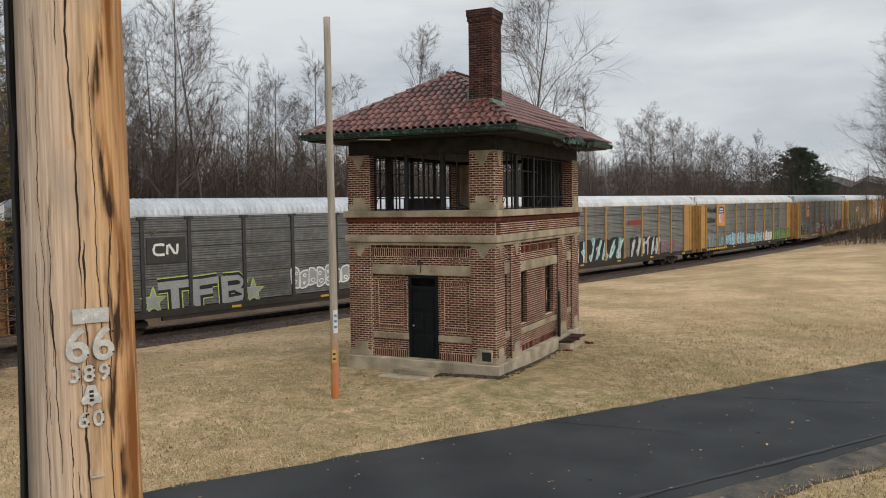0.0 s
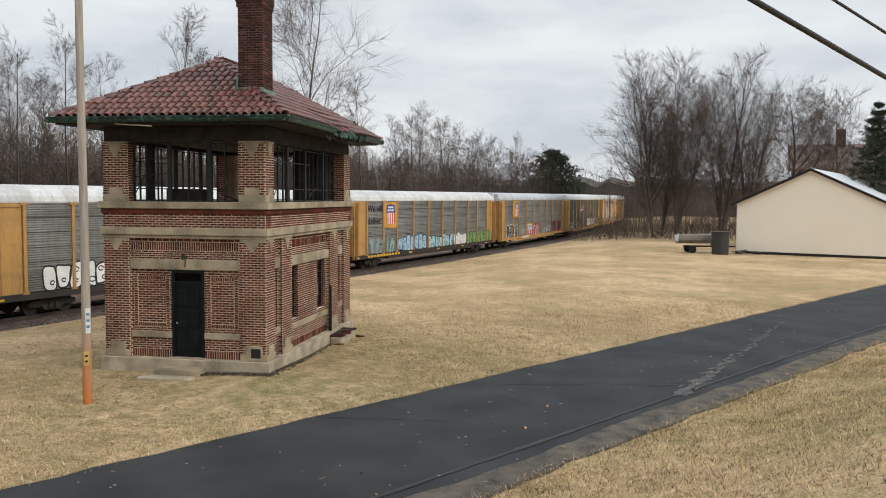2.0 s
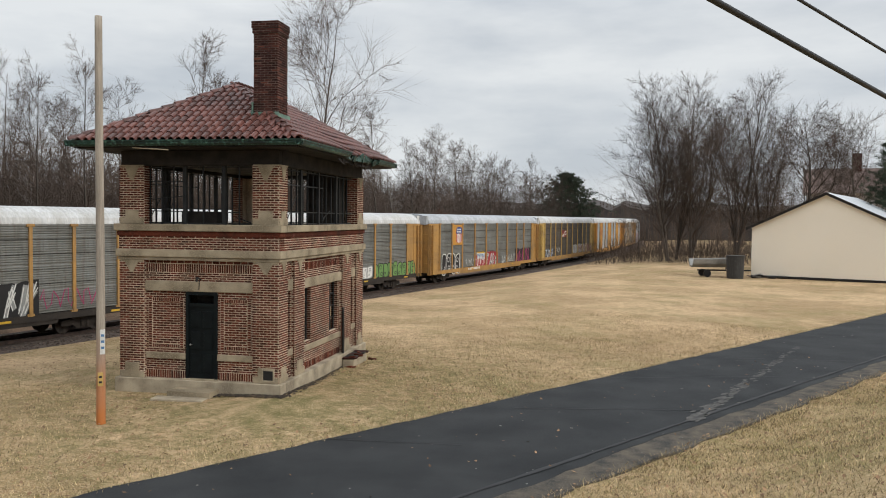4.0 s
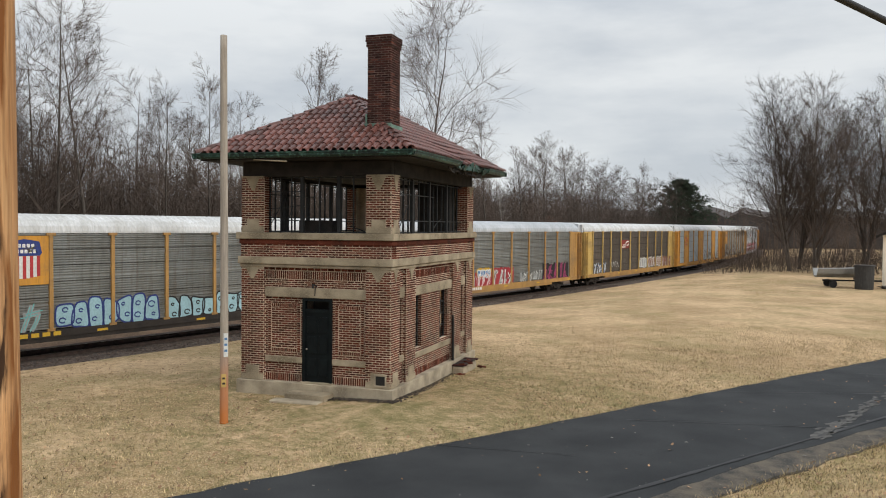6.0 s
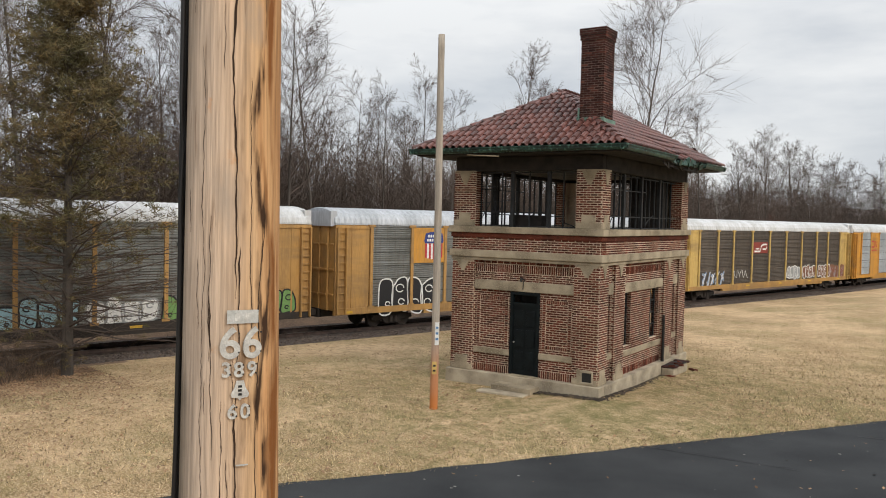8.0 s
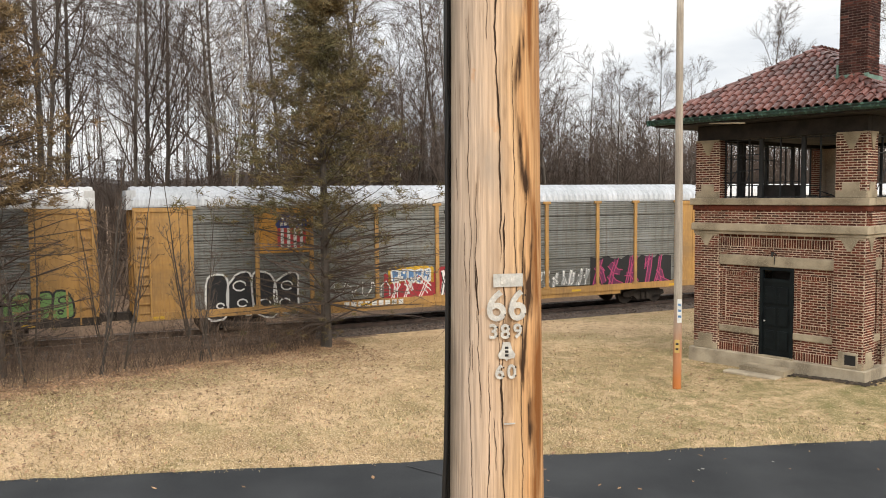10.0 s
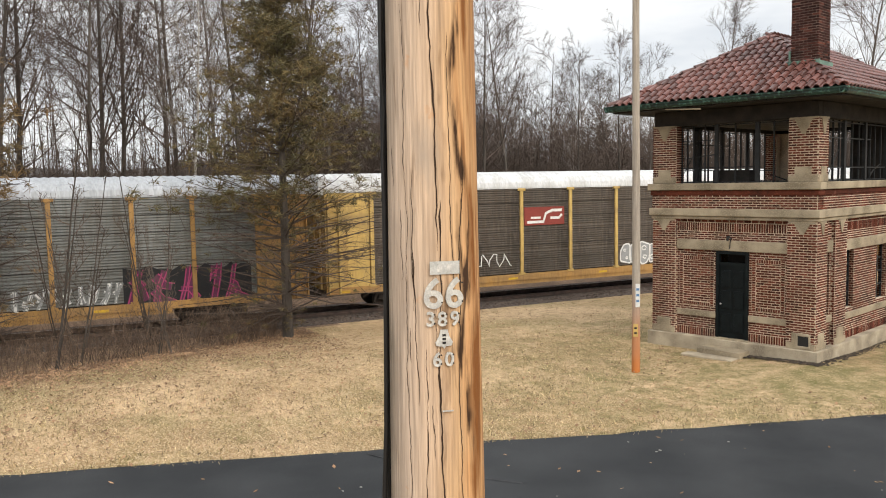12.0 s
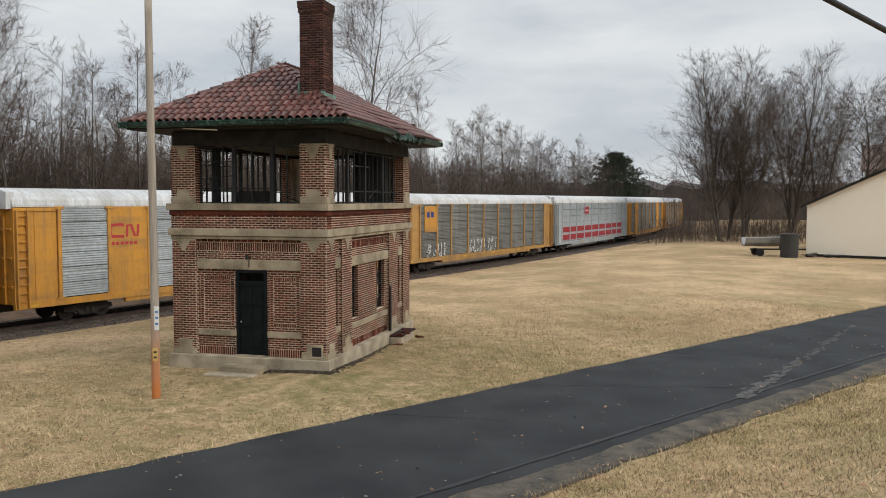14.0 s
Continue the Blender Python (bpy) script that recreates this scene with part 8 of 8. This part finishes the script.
        tagged(mesh_ob(name, v, f, M[m]), label, "brush", kind="stuff")

    brush("thicket_brush", "tangled bare brown brush and canes beside the track", 3000, -34, -4, lambda s, q: q.uniform(3.0, max(3.1, thicket_edge(s))), 0.35, 1.9, 61, "brush", 0.0055)
    brush("wood_undergrowth", "bare brown undergrowth below the wood", 5200, -60, 170, lambda s, q: -6.5 - abs(q.gauss(0, 9)), 2.0, 6.5, 62, "brush", 0.016)
    brush("clump_brush", "bare brown brush at the foot of far trees", 2000, 86, 125, lambda s, q: q.uniform(3.5, 24), 0.6, 4.0, 63, "twig", 0.012)

    # far woods that close the view, a wall of trunks and twigs seen as one mass
    q = random.Random(64)
    segs = []
    def mass(x, y, z, lo, hi, r, tw=15):
        ht = q.uniform(lo, hi)
        b = Vector((x, y, z - 0.5))
        t = b + Vector((q.gauss(0, 0.05), q.gauss(0, 0.05), 1)) * ht
        segs.append((tuple(b), tuple(t), r, r * 0.25))
        for k in range(tw):
            e = b.lerp(t, q.uniform(0.15, 1.0))
            g = e + Vector((q.gauss(0, 0.7), q.gauss(0, 0.7), abs(q.gauss(0.8, 0.5)))) * ht * 0.13
            segs.append((tuple(e), tuple(g), r * 0.40, 0))
    for i in range(3000):
        s, u = q.uniform(-90, 230), -34 - abs(q.gauss(0, 22))
        if s < 4 and i % 5 > 1:
            continue
        p, h = track(s, u)
        mass(p.x, p.y, ground_z(u, 0), *((12, 24, 0.06, 26) if s < 4 else (7, 14, 0.08, 34)))
    for i in range(900):
        # younger growth close behind the line
        s, u = q.uniform(-45, 110), q.uniform(-30, -13)
        p, h = track(s, u)
        mass(p.x, p.y, ground_z(u, 0), 4.0, 9.5 if s > 8 else 10, 0.05, 36)
    for i in range(1000):
        s, u = q.uniform(2, 62), q.uniform(-32, -12)
        p, h = track(s, u)
        top = float(np.interp(s, [2, 12, 40, 62], [15, 12.5, 9.5, 9]))
        mass(p.x, p.y, ground_z(u, 0), top * 0.6, top, 0.055, 34)
    for i in range(3600):
        # low brushy growth that closes the wood behind the pines
        s, u = q.uniform(-70, 150), q.uniform(-48, -14)
        p, h = track(s, u)
        mass(p.x, p.y, ground_z(u, 0), 4.0, 9.0 if s < 20 else 7.0, 0.052, 22)
    for i in range(500):
        s, u = q.uniform(150, 260), q.uniform(-8, 120)
        p, h = track(s, u)
        mass(p.x, p.y, -0.3, 7, 13, 0.12)
    v, f = branches(segs)
    tagged(mesh_ob("far_woods", v, f, M["twig"]), "grey-brown leafless woods far behind the line", "woods", kind="stuff")
    # wooded rise on the horizon
    vs, fs = [], []
    n = 260
    for i in range(n + 1):
        a = math.radians(-80 + 190 * i / n)
        d = 230
        x, y = 8.8 - d * math.sin(a), -21.4 + d * math.cos(a)
        top = 8.5 + 3.5 * noise.noise((i * 0.11, 0, 4)) + 1.6 * noise.noise((i * 0.7, 3, 4)) + q.uniform(-0.6, 0.6)
        vs += [(x, y, -1.0), (x, y, top), (x * 1.15, y * 1.15, top + 2.0)]
    for i in range(n):
        for j in range(2):
            fs.append((i * 3 + j, i * 3 + 3 + j, i * 3 + 4 + j, i * 3 + 1 + j))
    tagged(mesh_ob("backdrop", vs, fs, M["far"]), "low wooded rise along the horizon", "hills", kind="structure")


build_trees()


# ---- grass blades and fallen leaves ----
def build_litter():
    rnd = random.Random(71)
    M["blade"] = mat("dry_grass_blades", (0.58, 0.44, 0.27), (0.26, 0.195, 0.10), 0.9, 0.9, 6, 0.0, rnd=0.75, island=True, c3=(0.27, 0.24, 0.10))
    v, f = [], []

    def blade(x, y, z, h, w):
        a = rnd.random() * 6.283
        dx, dy = math.cos(a) * w, math.sin(a) * w
        lx, ly = rnd.gauss(0, 0.7) * h, rnd.gauss(0, 0.7) * h
        i = len(v)
        v.extend([(x - dx, y - dy, z - 0.01), (x + dx, y + dy, z - 0.01), (x + lx, y + ly, z + h)])
        f.append((i, i + 1, i + 2))
    for k in range(190000):
        if rnd.random() < 0.5:
            a, n = rnd.uniform(-26, 26), 4.15 - abs(rnd.gauss(0, 7.0))
        else:
            a, n = rnd.uniform(-8, 34), 10.15 + abs(rnd.gauss(0, 3.2))
        x, y, _ = road_point(a, n, 0)
        u = (x - TC) * math.cos(TH) - y * math.sin(TH)
        if u < 4 or (-5.0 < x < 0.15 and -0.2 < y < 8.2):
            continue
        blade(x, y, ground_z(u, n), rnd.uniform(0.03, 0.085), rnd.uniform(0.005, 0.011))
    for k in range(9000):
        # ragged fringe along the asphalt
        a = rnd.uniform(-24, 40)
        n = 4.2 + rnd.gauss(0, 0.09) if rnd.random() < 0.55 else 10.2 + rnd.gauss(0, 0.09)
        x, y, _ = road_point(a, n, 0)
        blade(x, y, 0.0, rnd.uniform(0.04, 0.11), rnd.uniform(0.004, 0.009))
    tagged(mesh_ob("grass_blades", v, f, M["blade"]), "short straw-coloured blades of dry lawn grass", "grass", kind="stuff")
    v, f = [], []
    for k in range(42000):
        if rnd.random() < 0.66:
            s = rnd.uniform(-30, -3)
            u = thicket_edge(s) + (rnd.gauss(0.2, 0.9) if rnd.random() < 0.55 else abs(rnd.gauss(0, 4.5)))
            p, h = track(s, u)
            x, y = p.x, p.y
        else:
            x, y = rnd.uniform(-16, 20), rnd.uniform(-21, 14)
        n = across(x, y)
        u = (x - TC) * math.cos(TH) - y * math.sin(TH)
        if u < 3.4 or (4.3 < n < 10 and rnd.random() < 0.95) or (-5.1 < x < 0.3 and -0.3 < y < 8.3):
            continue
        z = ground_z(u, n) + 0.045
        if 4.2 < n < 10.2:
            z = 0.045
        r, a, t = rnd.uniform(0.022, 0.062), rnd.random() * 6.28, rnd.uniform(-0.5, 0.5)
        i = len(v)
        for q in range(4):
            b = a + q * 1.571
            rr = r * (1.0 if q % 2 == 0 else 0.6)
            v.append((x + rr * math.cos(b), y + rr * math.sin(b), z + rr * t * math.cos(b * 1.0 - a)))
        f.append((i, i + 1, i + 2, i + 3))
    tagged(mesh_ob("fallen_leaves", v, f, M["leaf"]), "dry brown leaves fallen on the lawn", "leaves", kind="stuff")


def build_soil():
    """Bare dark soil and brick crumbs where the grass stops at the tower's plinth."""
    rnd = random.Random(83)
    bm_v, bm_f = [], []
    M["soil"] = mat("bare_soil", (0.075, 0.055, 0.038), (0.035, 0.027, 0.02), 0.95, 5, 40, 0.6, rnd=0.5, island=True)
    for i in range(900):
        if rnd.random() < 0.45:
            x, y = rnd.uniform(-1.9, 0.3), -0.11 - abs(rnd.gauss(0, 0.13))
        else:
            x, y = 0.11 + abs(rnd.gauss(0, 0.11)), rnd.uniform(-0.2, 5.2)
        z, r, a = zat(x, y) + 0.004, rnd.uniform(0.02, 0.07), rnd.random() * 6.28
        o = len(bm_v)
        for k in range(5):
            q = r * rnd.uniform(0.7, 1.2)
            bm_v.append((x + q * math.cos(a + k * 1.257), y + q * math.sin(a + k * 1.257), z))
        bm_v.append((x, y, z + r * 0.45))
        bm_f += [(o + k, o + (k + 1) % 5, o + 5) for k in range(5)]
    tagged(mesh_ob("soil_crumbs", bm_v, bm_f, M["soil"]), "dark crumbled soil along the tower's plinth", "soil", kind="stuff")


build_litter()
build_soil()


def motions():
    for car, k in CARS:
        rows = []
        for i in range(29):
            t = i * 0.5
            p, h = track(CAR_PHASE + SLACK.get(k, 0.0) + (k - 0.5) * CAR_LEN - CAR_SPEED * t)
            rows.append((t, pose(p.x, p.y, RAIL_Z, 0, 0, -math.degrees(h))))
        walk(car, rows)
    # the wheels roll as the train draws on
    turn = math.degrees(CAR_SPEED / 0.42)
    for w, y in WHEELSETS:
        walk(w, [(i / 15.0, pose(0, y, 0.42, (turn * i / 15.0) % 360.0)) for i in range(211)])


motions()
